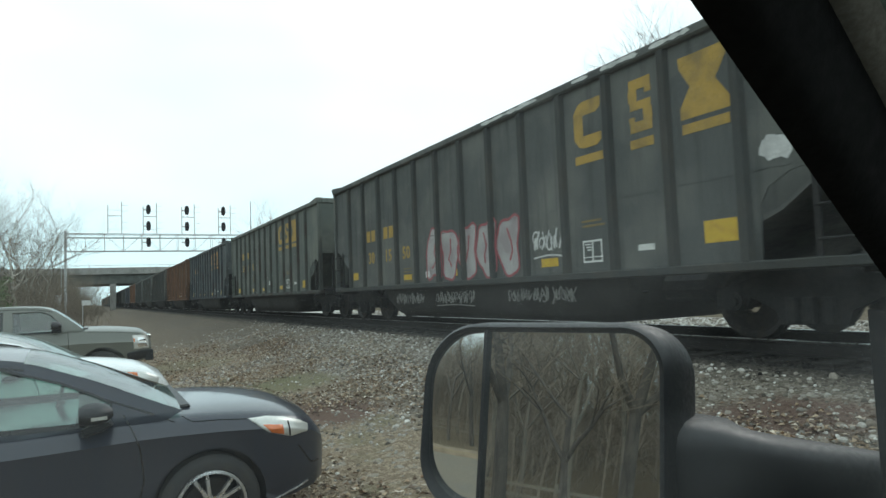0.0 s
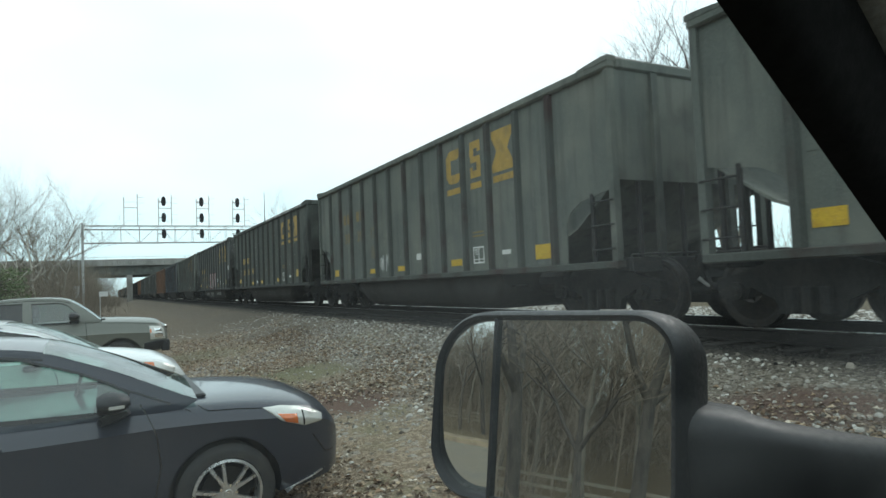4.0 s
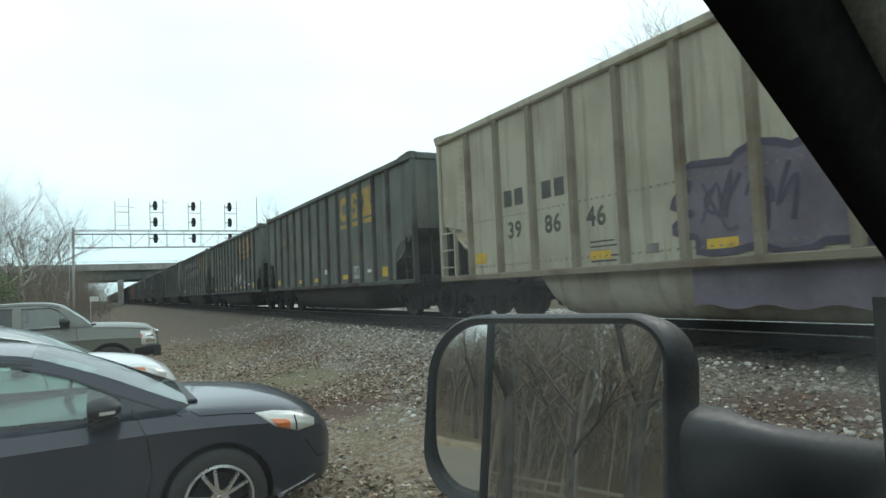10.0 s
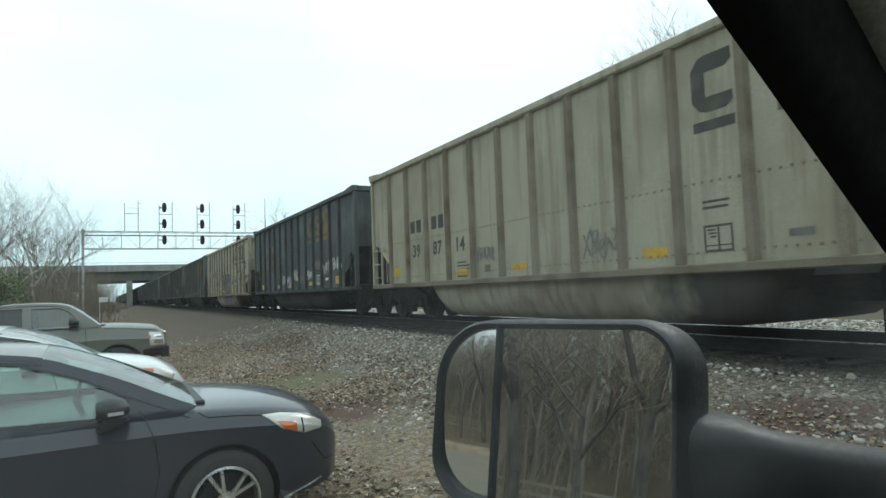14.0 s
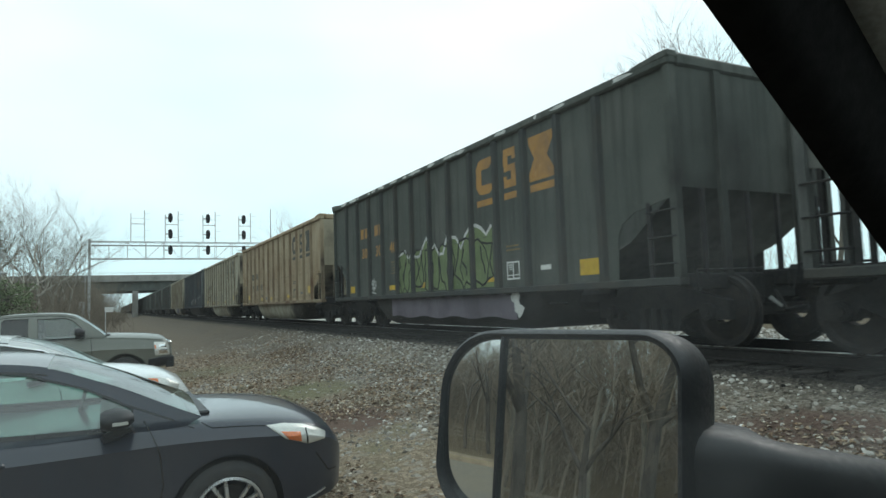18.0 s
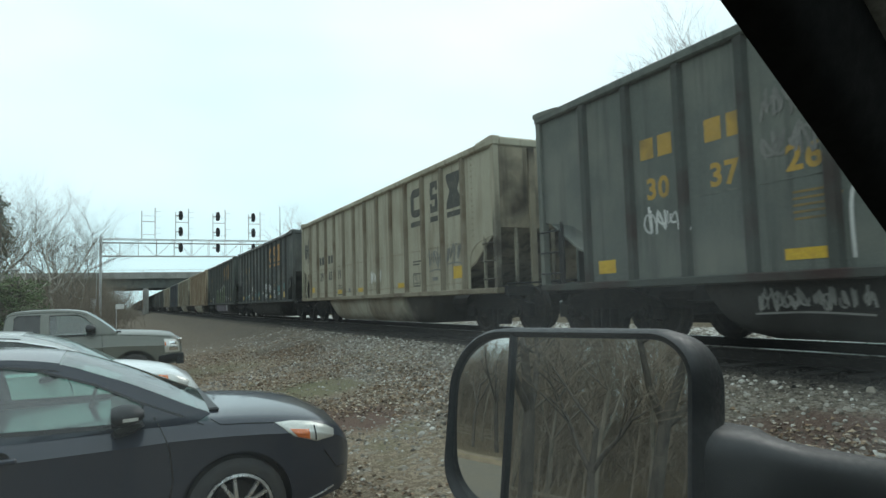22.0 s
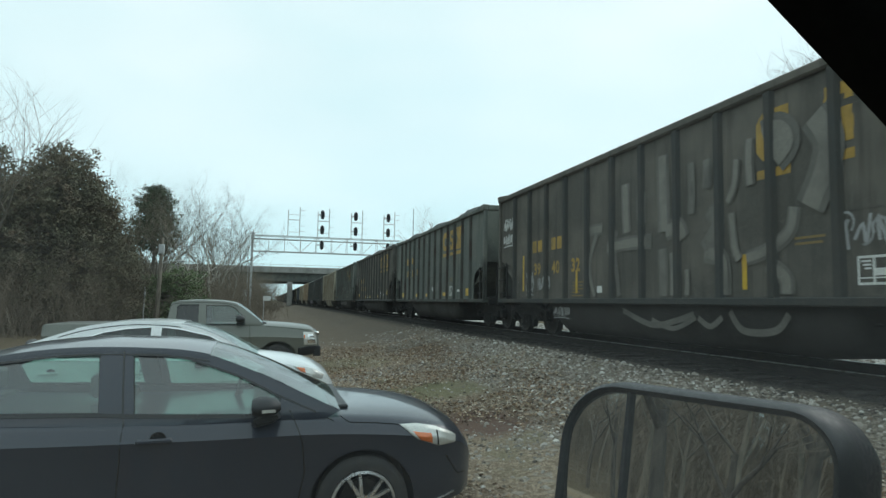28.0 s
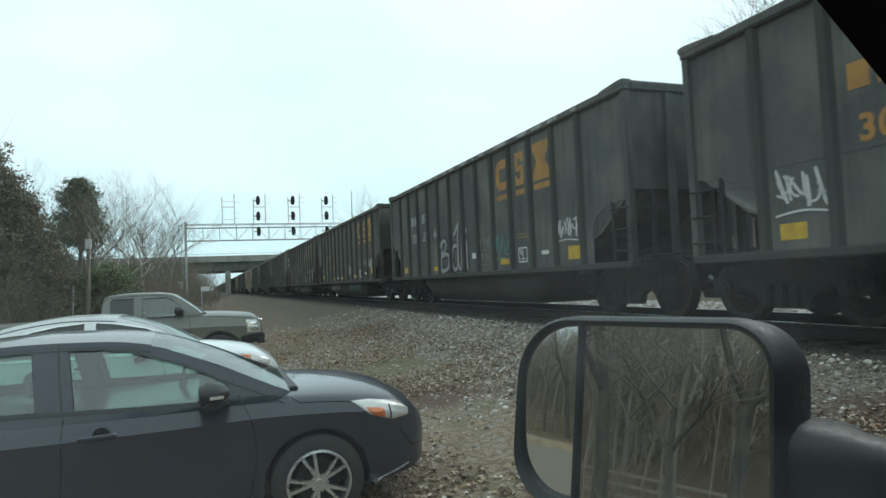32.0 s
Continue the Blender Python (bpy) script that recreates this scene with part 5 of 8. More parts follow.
# A cheerful sentence sprayed letter by letter, panel by panel: (letter, way, foot).
SPRAYED_LETTERS = [("H", 2.5, 2.85), ("A", 3.4, 2.92), ("P", 4.44, 2.88), ("P", 5.49, 2.88), ("I", 6.64, 2.9), ("N", 7.58, 2.9), ("E", 8.64, 2.92), ("S", 9.72, 3.05), ("I", 4.38, 2.16), ("S", 4.74, 2.14), ("F", 5.52, 2.14), ("R", 6.6, 2.2), ("E", 7.6, 2.26), ("E", 8.67, 2.26), ("S", 9.68, 2.24)]


def dress(root, k, spec):
    body, nums, letters, art = spec
    rng = random.Random(100 + k)
    long = k in LONG_CARS
    marks = MARKS[long]
    pale = body in ("car_tan", "car_rust")
    num_col = "black_paint" if pale else "silver_paint" if k == 18 else {"yellow": "yellow", "dim_yellow": "dim_yellow"}.get(letters, "orange")
    num_col = "dim_yellow" if k in (17, 2, 5, 7, 11) else num_col
    for i in range(3):
        part("emblem_block", emblem(Builder(), marks["emblem"][i] - (0.55 if k == 16 else 0), i), M[letters], root, "painted emblem block with a bar")
    for u in (2.34, 2.66, 3.42, 3.74):
        part("owner_mark", patch(Builder(), HALF - u - 0.24, HALF - u, marks["number"] + 0.54, marks["number"] + 0.82), M[num_col], root, "painted block")
    for digits, u in zip(nums, (2.66, 3.70, 4.69)):
        part("car_number", digits_mesh([(digits, HALF - u + 0.24, marks["number"], 0.28)], None), M[num_col], root, "painted number")
    for u, w, h, z in marks["strips"]:
        if k == 16 and u < 10.5:
            continue
        part("reflector", patch(Builder(), HALF - u - w / 2, HALF - u + w / 2, z, z + h, 0.001), M["reflector"], root, "yellow reflective strip")
    b = Builder()
    y, z, s, h, t = HALF - (marks["panel"] if k != 16 else 11.65), 1.04, 0.40, 0.32, 0.028
    for a in ((y - s / 2, y + s / 2, z, z + t), (y - s / 2, y + s / 2, z + h - t, z + h), (y - s / 2, y - s / 2 + t, z, z + h), (y + s / 2 - t, y + s / 2, z, z + h), (y - 0.02, y + 0.01, z, z + h), (y - s / 2, y + s / 2, z + 0.07, z + 0.085)):
        patch(b, *a)
    part("data_panel", b, M["black_paint" if pale else "paper"], root, "outlined data panel")
    for j, dz in enumerate((0.25, 0.21, 0.17)):
        part("data_line", patch(Builder(), y + 0.03, y + 0.15 - 0.02 * j, z + dz, z + dz + 0.02), M["black_paint" if pale else "paper"], root)
    for u, w, h, z in marks["plates"]:
        part("label_plate", patch(Builder(), HALF - u - w / 2, HALF - u + w / 2, z, z + h, 0.001), M["paper" if not pale else "grey_paint"], root, "small plate")
    b = Builder()
    for j in range(5):
        u = 4.5
        patch(b, HALF - u - rng.uniform(0.35, 0.55), HALF - u, marks["number"] - 0.25 - j * 0.07, marks["number"] - 0.225 - j * 0.07)
    for j in range(2):
        u = marks["panel"] - 0.2
        patch(b, HALF - u - rng.uniform(0.35, 0.5), HALF - u, 1.62 - j * 0.07, 1.65 - j * 0.07)
    tagged(part("small_print", b, M[num_col if pale else "dim_yellow"], root), "small faded lines of print", kind="stuff")
    for style, u0, u1, z0, z1, colour, *more in art:
        y0, y1 = HALF - u0, HALF - u1
        if style == "tag":
            sprayed(tag_strokes(rng, y0, y1, z0, z1, 0.06 if colour == "black_paint" else 0.038), M[colour], root, "sprayed scrawl")
        elif style == "low":
            sprayed(tag_strokes(rng, y0, y1, z0, z1, 0.03, -1.448), M[colour], root, "sprayed scrawl on the tub")
        elif style == "word":
            for mat, wd, lift in (("soot", 0.2, 0.001), (colour, 0.11, 0.009)):
                sprayed([ribbon(Builder(), smooth_line([(y0 + (y1 - y0) * u, z0 + (z1 - z0) * v) for u, v in st], 5), wd, lift) for st in WORD], M[mat], root, "bold pale grey sprayed word" if lift > 0.005 else "dark edge of the sprayed word")
        elif style == "letters":
            for letter, u, z in SPRAYED_LETTERS:
                part("spray_letter", digits_mesh([(letter, HALF - u + 0.14, z, 0.40)], None), M[colour], root, "white sprayed capital letter")
        elif style == "outline":
            n = 4
            for i in range(n):
                a, c = y0 + (y1 - y0) * i / n, y0 + (y1 - y0) * (i + 1) / n
                hump = [(a, z0), (a - 0.02, z0 + (z1 - z0) * rng.uniform(0.6, 0.8)), (a * 0.7 + c * 0.3, z1 - rng.uniform(0, 0.2)), (a * 0.35 + c * 0.65, z1 - rng.uniform(0.1, 0.35)), (c + 0.1, z0 + (z1 - z0) * rng.uniform(0.3, 0.6)), (c + rng.uniform(0.1, 0.3), z0)]
                eye = [(a * 0.5 + c * 0.5 + 0.09 * math.cos(q), (z0 + z1) / 2 - 0.1 + 0.16 * math.sin(q)) for q in [0.6 * m for m in range(11)]]
                sprayed([ribbon(Builder(), smooth_line(hump, 5), 0.04, 0.0015), ribbon(Builder(), eye, 0.035, 0.0025)], M[colour], root, "pale sprayed outline")
        elif style == "bird":
            w, h = y1 - y0, z1 - z0
            for line, wd in BIRD:
                sprayed([ribbon(Builder(), smooth_line([(y0 + w * p, z0 + h * q) for p, q in line], 6), wd, 0.0015)], M[colour], root, "bold black sprayed stroke")
        elif style == "cloud":
            n, cy, cz = 60, (y0 + y1) / 2, (z0 + z1) / 2
            ring = []
            for i in range(n):
                a = 2 * math.pi * i / n
                sq = 1 / max(abs(math.cos(a)), abs(math.sin(a))) ** 0.6
                r = (1 + 0.24 * abs(math.sin(5.5 * a + 0.6)) - 0.05 * rng.random()) * sq * 0.84
                ring.append((cy + (y0 - y1) / 2 * r * math.cos(a), max(z0, min(z1 + 0.25, cz + (z1 - z0) / 2 * r * math.sin(a)))))
            back = part("spray_fill", Builder().add([(FACE - 0.0006, *p) for p in ring], [tuple(range(n))]), M[colour], root, "swollen purple sprayed mass")
            part("spray_outline", ribbon(Builder(), ring + ring[:2], 0.08, 0.002), M[more[0]], back)
            for stroke in tag_strokes(rng, y0 - 0.4, y1 + 0.4, z0 + 0.2, z1 - 0.2, 0.06)[:7]:
                part("spray_outline", stroke, M[more[0]], back)
        elif style == "band":
            n = 24
            wave = [(y0 + (y1 - y0) * i / n, z1 - 0.05 * abs(math.sin(i * 1.7))) for i in range(n + 1)]
            b = Builder().add([(-1.449, y, z) for y, z in wave] + [(-1.449, y, z0 + 0.03 * math.sin(i)) for i, (y, z) in enumerate(wave)], [(i, i + 1, n + 2 + i, n + 1 + i) for i in range(n)])
            part("spray_fill", b, M[colour], root, "dull purple sprayed band on the tub")
        elif style == "rim":
            for _ in range(26):
                yy, s = rng.uniform(y1, y0), rng.uniform(0.05, 0.3)
                b = Builder()
                b.add([(-1.608, yy + s * math.cos(a) * rng.uniform(0.6, 1), (z0 + z1) / 2 + 0.045 * math.sin(a) * rng.uniform(0.4, 1)) for a in [j * 0.7 for j in range(9)]], [tuple(range(9))])
                part("bare_patch", b, M[colour], root, "pale scuff on the rim")
        elif style == "haze":
            strokes, edges = [], []
            for i, (*line, width) in enumerate(FADED_FORE + FADED_AFT):
                path = smooth_line([(HALF - p, z) for p, z in line], 7)
                edges.append(ribbon(Builder(), path, width * 1.75, 0.0035 + 0.0001 * i))
                strokes.append(ribbon(Builder(), path, width * 1.05, 0.0065 + 0.0004 * i))
            sprayed(edges, M["haze_dim"], root, "thin overspray round the faded shapes")
            sprayed(strokes, M["haze_paint"], root, "bold faded sprayed shapes over the side")
        elif style == "scallop":
            strokes = [ribbon(Builder(), smooth_line([(HALF - p, z) for p, z in line], 7), width, 0.0015 + 0.0006 * i, -1.448) for i, (*line, width) in enumerate(SCALLOPS)]
            sprayed(strokes, M[colour], root, "faded sprayed scallops on the tub")
        elif style == "peel":
            for _ in range(5):
                b = Builder()
                yy, zz, s = rng.uniform(y1, y0), rng.uniform(z0, z1), rng.uniform(0.1, 0.2)
                ring = [(FACE - 0.002 - 0.0007 * _, yy + s * rng.uniform(0.5, 1) * math.cos(a), zz + s * rng.uniform(0.5, 1) * math.sin(a)) for a in [j * 0.7 for j in range(9)]]
                b.add(ring, [tuple(range(9))])
                part("peeled_paint", b, M[colour], root, "bare white patch of peeled paint")
        elif style == "endpeel":
            n, ry = 13, -TAIL[long] + 0.004
            edge = [(u0 + (u1 - u0) * i / n, z0 + rng.uniform(-0.06, 0.09)) for i in range(n + 1)]
            top = [(x, z1 + rng.uniform(-0.03, 0.02)) for x, z in edge]
            b = Builder().add([(x, ry, z) for x, z in edge] + [(x, ry, z) for x, z in top], [(i, i + 1, n + 2 + i, n + 1 + i) for i in range(n)])
            part("peeled_paint", b, M[colour], root, "bare white patch of peeled paint on the car's end")
        elif style == "tall":
            for yy, za, zb in ((HALF - 1.75, 1.1, 2.0), (HALF - 4.7, 1.02, 1.5), (HALF - 7.2, 1.02, 1.4), (HALF - 9.7, 1.02, 1.5), (HALF - 12.8, 1.15, 2.05)):
                b = Builder()
                patch(b, yy - 0.045, yy + 0.045, za, zb, 0.001)
                part("reflector", b, M["reflector"], root, "upright yellow reflective strip")
        else:
            x = -1.448 if style == "bubblelow" else None
            if style == "jag":
                n = 22
                up = [(y0 + (y1 - y0) * i / n, z1 + rng.uniform(-0.25, 0.2)) for i in range(n + 1)]
                back = part("spray_fill", Builder().add([(FACE - 0.0006, y, z) for y, z in up] + [(FACE - 0.0006, y, z0) for y, z in up], [(i, i + 1, n + 2 + i, n + 1 + i) for i in range(n)]), M[colour], root, "jagged sprayed mass of colour")
                part("spray_outline", ribbon(Builder(), up, 0.07, 0.002), M[more[0]], back)
            for fill, lines in bubble_row(rng, y0, y1, z0, z1, 0.045, x, style == "jag"):
                shape = part("spray_fill", fill, M[colour], root, "sprayed jagged shape" if style == "jag" else "sprayed swollen shape")
                for ln in lines:
                    part("spray_outline", ln, M["soot" if style == "jag" else more[0]], shape)


def coal_heap(tail):
    b = Builder()
    r = random.Random(5)
    nxh, nyh = 14, 60
    for j in range(nyh + 1):
        for i in range(nxh + 1):
            u, w = i / nxh * 2 - 1, j / nyh * 2 - 1
            h = (1 - abs(u) ** 9) * (1 - abs(w) ** 8) * (0.78 + 0.22 * math.sin(w * 9 + 1)) + r.uniform(-0.05, 0.05)
            b.v.append((u * 1.45, (HALF - tail) / 2 + w * ((HALF + tail) / 2 - 0.16), 3.62 + h * 0.48 + (0.06 * noise.noise((i * 0.7, j * 0.5, 2)))))
    b.f = [(j * (nxh + 1) + i, j * (nxh + 1) + i + 1, (j + 1) * (nxh + 1) + i + 1, (j + 1) * (nxh + 1) + i) for j in range(nyh) for i in range(nxh)]
    return b


templates, train = {}, {}
FAR = ("car_black", "car_green", "car_brown", "car_black", "car_blue", "car_red")
for k in range(-26, 21):
    spec = CARS.get(k) or (FAR[k % 6], ("30", "10", "20"), "orange", [])
    body, long = spec[0], k in LONG_CARS
    if (body, long) not in templates:
        car = templates[body, long] = coal_car(body, body if body in ("car_rust", "car_tan") else "soot", body in ("car_tan", "car_rust"), long)
    else:
        car = copy_thing(templates[body, long], pose(0, 0, 0))
    train[k] = (car, spec)
for k, (car, spec) in train.items():
    if k >= -3:
        dress(car, k, spec)
    if k in (14, 15):
        part("coal_load", coal_heap(TAIL[k in LONG_CARS]).mesh("coal_load", M["coal"]), None, car, "heaped black coal")
    marked = "with sprayed graffiti" if spec[3] else "with painted emblem and number" if k >= -3 else "far along the train"
    tagged(car, f"{WORDS[spec[0]]} high-sided steel coal car {marked}")


from mathutils.geometry import tessellate_polygon


# ---- parked vehicles ----
def section(row, ridge=0.66):
    """Half a body section at one station: (half width, height) from the sill to the crown."""
    x, top, low, hw, crown = row
    h = top - low
    return [(0.0, low), (0.6 * hw, low), (0.91 * hw, low + 0.03), (0.955 * hw, low + 0.12), (0.975 * hw, low + ridge * 0.55 * h), (0.995 * hw, low + (ridge - 0.02) * h), (hw, low + ridge * h),
            (0.985 * hw, low + (ridge + 0.025) * h), (0.955 * hw, low + (ridge + (1 - ridge) * 0.6) * h), (0.915 * hw, top - 0.012), (0.85 * hw, top + 0.2 * crown), (0.5 * hw, top + 0.8 * crown), (0.0, top + crown)]


def station(rows, x):
    for a, b in zip(rows, rows[1:]):
        if x <= b[0]:
            t = (x - a[0]) / (b[0] - a[0])
            t = max(0.0, t)
            return tuple(p + (q - p) * t for p, q in zip(a, b))
    return rows[-1]


def dense(rows, step=0.12):
    """More stations, eased between the given ones."""
    out = []
    for i in range(len(rows) - 1):
        p0, p1, p2, p3 = rows[max(0, i - 1)], rows[i], rows[i + 1], rows[min(len(rows) - 1, i + 2)]
        k = max(1, round((p2[0] - p1[0]) / step))
        for j in range(k):
            t = j / k
            row = [p1[0] + (p2[0] - p1[0]) * t]
            for c in range(1, 5):
                m1 = (p2[c] - p0[c]) / max(1e-6, p2[0] - p0[0]) * (p2[0] - p1[0])
                m2 = (p3[c] - p1[c]) / max(1e-6, p3[0] - p1[0]) * (p2[0] - p1[0])
                row.append((2 * t ** 3 - 3 * t * t + 1) * p1[c] + (t ** 3 - 2 * t * t + t) * m1 + (3 * t * t - 2 * t ** 3) * p2[c] + (t ** 3 - t * t) * m2)
            out.append(tuple(row))
    return out + [rows[-1]]


def wheel(parent, name, x, y, r, rim, spokes, side, width=0.2):
    """Tyre, alloy rim with paired spokes, hub and nuts, brake disc."""
    w = part(name, Builder().lathe([(r - 0.02, -width / 2 * 0.8), (r, -width / 2 * 0.6), (r, width / 2 * 0.6), (r - 0.02, width / 2 * 0.85), (r - 0.05, width / 2), (rim + 0.012, width / 2), (rim + 0.004, width / 2 - 0.02), (rim, -width / 2)], 36, "y"), M["rubber"], parent, "black rubber tyre", True, pose(x, y, r, 0, 0, 0 if side > 0 else 180))
    o = width / 2
    part("rim", Builder().lathe([(rim + 0.006, o - 0.03), (rim + 0.006, o + 0.002), (rim - 0.012, o + 0.006), (rim - 0.02, o - 0.015), (rim - 0.02, o - 0.12), (rim, o - 0.12)], 36, "y"), M["alloy"], w, "silver alloy rim", True)
    for i in range(spokes):
        b = Builder()
        for d in (-0.17, 0.17):
            a0, a1 = 2 * math.pi * i / spokes + d * 0.55, 2 * math.pi * i / spokes + d * 1.25
            p, q = (0.05 * math.cos(a0), 0.05 * math.sin(a0)), ((rim - 0.012) * math.cos(a1), (rim - 0.012) * math.sin(a1))
            nx_, nz_ = -math.sin((a0 + a1) / 2), math.cos((a0 + a1) / 2)
            w0, w1 = 0.017, 0.014
            ring = lambda c, hw_, yo: [(c[0] - nx_ * hw_, yo - 0.022, c[1] - nz_ * hw_), (c[0] - nx_ * hw_ * 0.7, yo, c[1] - nz_ * hw_ * 0.7), (c[0] + nx_ * hw_ * 0.7, yo, c[1] + nz_ * hw_ * 0.7), (c[0] + nx_ * hw_, yo - 0.022, c[1] + nz_ * hw_)]
            b.loft([ring(p, w0, o + 0.0), ring(((p[0] + q[0]) / 2, (p[1] + q[1]) / 2), w1, o + 0.004), ring(q, w1, o - 0.006)])
        part("spoke", b, M["alloy"], w)
    hub = Builder().tube((0, o - 0.03, 0), (0, o + 0.002, 0), 0.062, 0.055, 20).tube((0, o + 0.002, 0), (0, o + 0.008, 0), 0.03, 0.026, 16)
    part("hub_cap", hub, M["alloy"], w, smooth=True)
    for i in range(5):
        a = 2 * math.pi * (i + 0.5) / 5
        part("wheel_nut", Builder().tube((0.055 * math.cos(a), o - 0.02, 0.055 * math.sin(a)), (0.055 * math.cos(a), o + 0.004, 0.055 * math.sin(a)), 0.011, n=6), M["chrome"], w)
    part("brake_disc", Builder().tube((0, o - 0.10, 0), (0, o - 0.08, 0), rim * 0.72, n=24), M["wheel_steel"], w)
    return w


def vehicle(spec, at):
    rows = dense(spec["rows"])
    root = thing(spec["name"], spec["label"], spec["category"], "parked vehicles", at=at)
    paint = M[spec["paint"]]
    ridge = spec.get("ridge", 0.66)

    def side_y(x, z):
        s = section(station(rows, x), ridge)
        for (y0, z0), (y1, z1) in zip(s[2:], s[3:]):
            if z0 <= z <= z1 + 1e-6 and z1 > z0:
                return y0 + (y1 - y0) * (z - z0) / (z1 - z0)
        return s[4][0] if z < s[4][1] else s[9][0]

    # lower body with wheel arches cut out
    rings = []
    for row in rows:
        h = section(row, ridge)
        rings.append([(row[0], -y, z) for y, z in h] + [(row[0], y, z) for y, z in h[-2:0:-1]])
    body_me = Builder().loft(rings).mesh("body", paint, True, 50)
    tmp = new("body_blank", body_me)
    cutters = []
    for ax in spec["axles"]:
        for s in (-1, 1):
            c = new("arch_cut", Builder().tube((ax, s * 0.50, spec["r"]), (ax, s * 1.3, spec["r"]), spec["arch"], n=40).mesh("arch_cut", M["black_plastic"]))
            cutters.append(c)
            md = tmp.modifiers.new("arch", "BOOLEAN")
            md.operation, md.object, md.solver = "DIFFERENCE", c, "EXACT"
    bpy.context.view_layer.update()
    cut = bpy.data.meshes.new_from_object(tmp.evaluated_get(bpy.context.evaluated_depsgraph_get()))
    for o in cutters + [tmp]:
        bpy.data.objects.remove(o)
    cut.polygons.foreach_set("use_smooth", [True] * len(cut.polygons))
    cut.set_sharp_from_angle(angle=radians(40))
    part("body", cut, None, root)
    # wheels
    for i, ax in enumerate(spec["axles"]):
        for s in (-1, 1):
            wheel(root, "wheel", ax, s * (spec["track"] - 0.1), spec["r"], spec["rim"], spec["spokes"], s)
    # greenhouse
    prof, wlow, whigh, zlow, zhigh = smooth_line(spec["roof"], 4), spec["wlow"], spec["whigh"], spec["zbelt"], spec["ztop"]
    wid = lambda z: wlow + (whigh - wlow) * max(0.0, (z - zlow) / (zhigh - zlow)) ** 1.25

    def across(x, z, inset=0.0, crown=spec.get("crown", 0.035), n=9):
        w = wid(z) - inset
        return [(x, -w + 2 * w * i / (n - 1), z + crown * (1 - (2 * i / (n - 1) - 1) ** 2)) for i in range(n)]

    def sheet(name, lines, mat, label="", lift=0.0):
        b = Builder()
        b.loft([[(p[0], p[1], p[2] + lift) for p in ln] for ln in lines], caps=False, closed=False)
        o = part(name, b, mat, root, label, True)
        return o
    pts = prof
    f_base, f_top, r_top, r_base = spec["corners"]
    seg = lambda a, c: [p for p in pts if min(a, c) - 1e-6 <= p[0] <= max(a, c) + 1e-6]
    sheet("windscreen", [across(x, z, 0.035) for x, z in seg(f_base, f_top)], glass_screen, "clear windscreen")
    roof_lines = [across(x, z) for x, z in seg(f_top, r_top)]
    sheet("roof", roof_lines, paint)
    sheet("headlining", [[(p[0], p[1], p[2] - 0.035) for p in ln] for ln in roof_lines], M["headliner"], "pale roof lining")
    sheet("rear_window", [across(x, z, 0.04) for x, z in seg(r_top, r_base)], glass_dark if spec.get("dark_rear") else glass_car, "rear window")
    sp = lambda x, z, s, out=0.0: (x, s * (wid(z) + out), z)

    def strip(name, line, width, mat, s, label="", out=0.006, thick=0.03):
        """A pillar or rail: a band of some thickness along (x, z) points of the side."""
        n = len(line)
        ra = []
        for i, (x, z) in enumerate(line):
            a, c = line[max(0, i - 1)], line[min(n - 1, i + 1)]
            dx, dz = c[0] - a[0], c[1] - a[1]
            k = max(1e-6, math.hypot(dx, dz))
            ux, uz = -dz / k * width / 2, dx / k * width / 2
            ra.append([sp(x + ux, z + uz, s, out), sp(x - ux, z - uz, s, out), sp(x - ux, z - uz, s, out - thick), sp(x + ux, z + uz, s, out - thick)])
        return part(name, Builder().loft(ra), mat, root, label, True)

    # side frames with the window openings cut through them
    top_line = [(x, z) for x, z in prof if r_base - 1e-6 <= x <= f_base + 1e-6]
    rim_line = []
    for (xa, za), (xb, zb) in zip(top_line, top_line[1:]):
        rim_line += [(xa + (xb - xa) * k / 3, za + (zb - za) * k / 3) for k in range(3)]
    rim_line.append(top_line[-1])
    foot = [(r_base + (f_base - 0.1 - r_base) * k / 24, zlow - 0.035) for k in range(25)]
    for s in (-1, 1):
        loops = [rim_line + foot]
        for poly in spec["windows"]:
            fine = []
            for (xa, za), (xb, zb) in zip(poly, poly[1:] + poly[:1]):
                fine += [(xa + (xb - xa) * k / 4, za + (zb - za) * k / 4) for k in range(4)]
            loops.append(fine)
        flat = [p for lp in loops for p in lp]
        tris = tessellate_polygon([[Vector((x, z, 0)) for x, z in lp] for lp in loops])
        b = Builder().add([sp(x, z, s, 0.001) for x, z in flat], [tuple(t) for t in tris])
        k = len(loops[0])
        for lp in loops[1:]:
            m = len(lp)
            b.add([sp(x, z, s, 0.001) for x, z in lp] + [sp(x, z, s, -0.025) for x, z in lp], [(i, (i + 1) % m, m + (i + 1) % m, m + i) for i in range(m)])
        part("side_frame", b, paint, root, smooth=True, angle=25)
        strip("roof_seam", [(x, z - 0.04) for x, z in top_line if r_top - 0.2 < x < f_top + 0.02], 0.010, M["gloss_black"], s, out=0.003, thick=0.004)
        strip("roof_rail", [(x, z - 0.006) for x, z in seg(f_top, r_top)], 0.03, paint, s, out=0.004)
        for line in spec.get("pillar_seams", ()):
            strip("pillar_seam", line, 0.012, M["gloss_black"], s, out=0.004, thick=0.004)
        for x0, x1, wd, mt in spec["pillars"]:
            zt = along(sorted(pts), x1) - 0.05
            strip("door_pillar", [(x0, zlow), (x1, zt)], wd, M[mt] if mt != "paint" else paint, s, "gloss black door pillar" if mt == "gloss_black" else "", out=0.004)
        belt = spec["belt_line"]
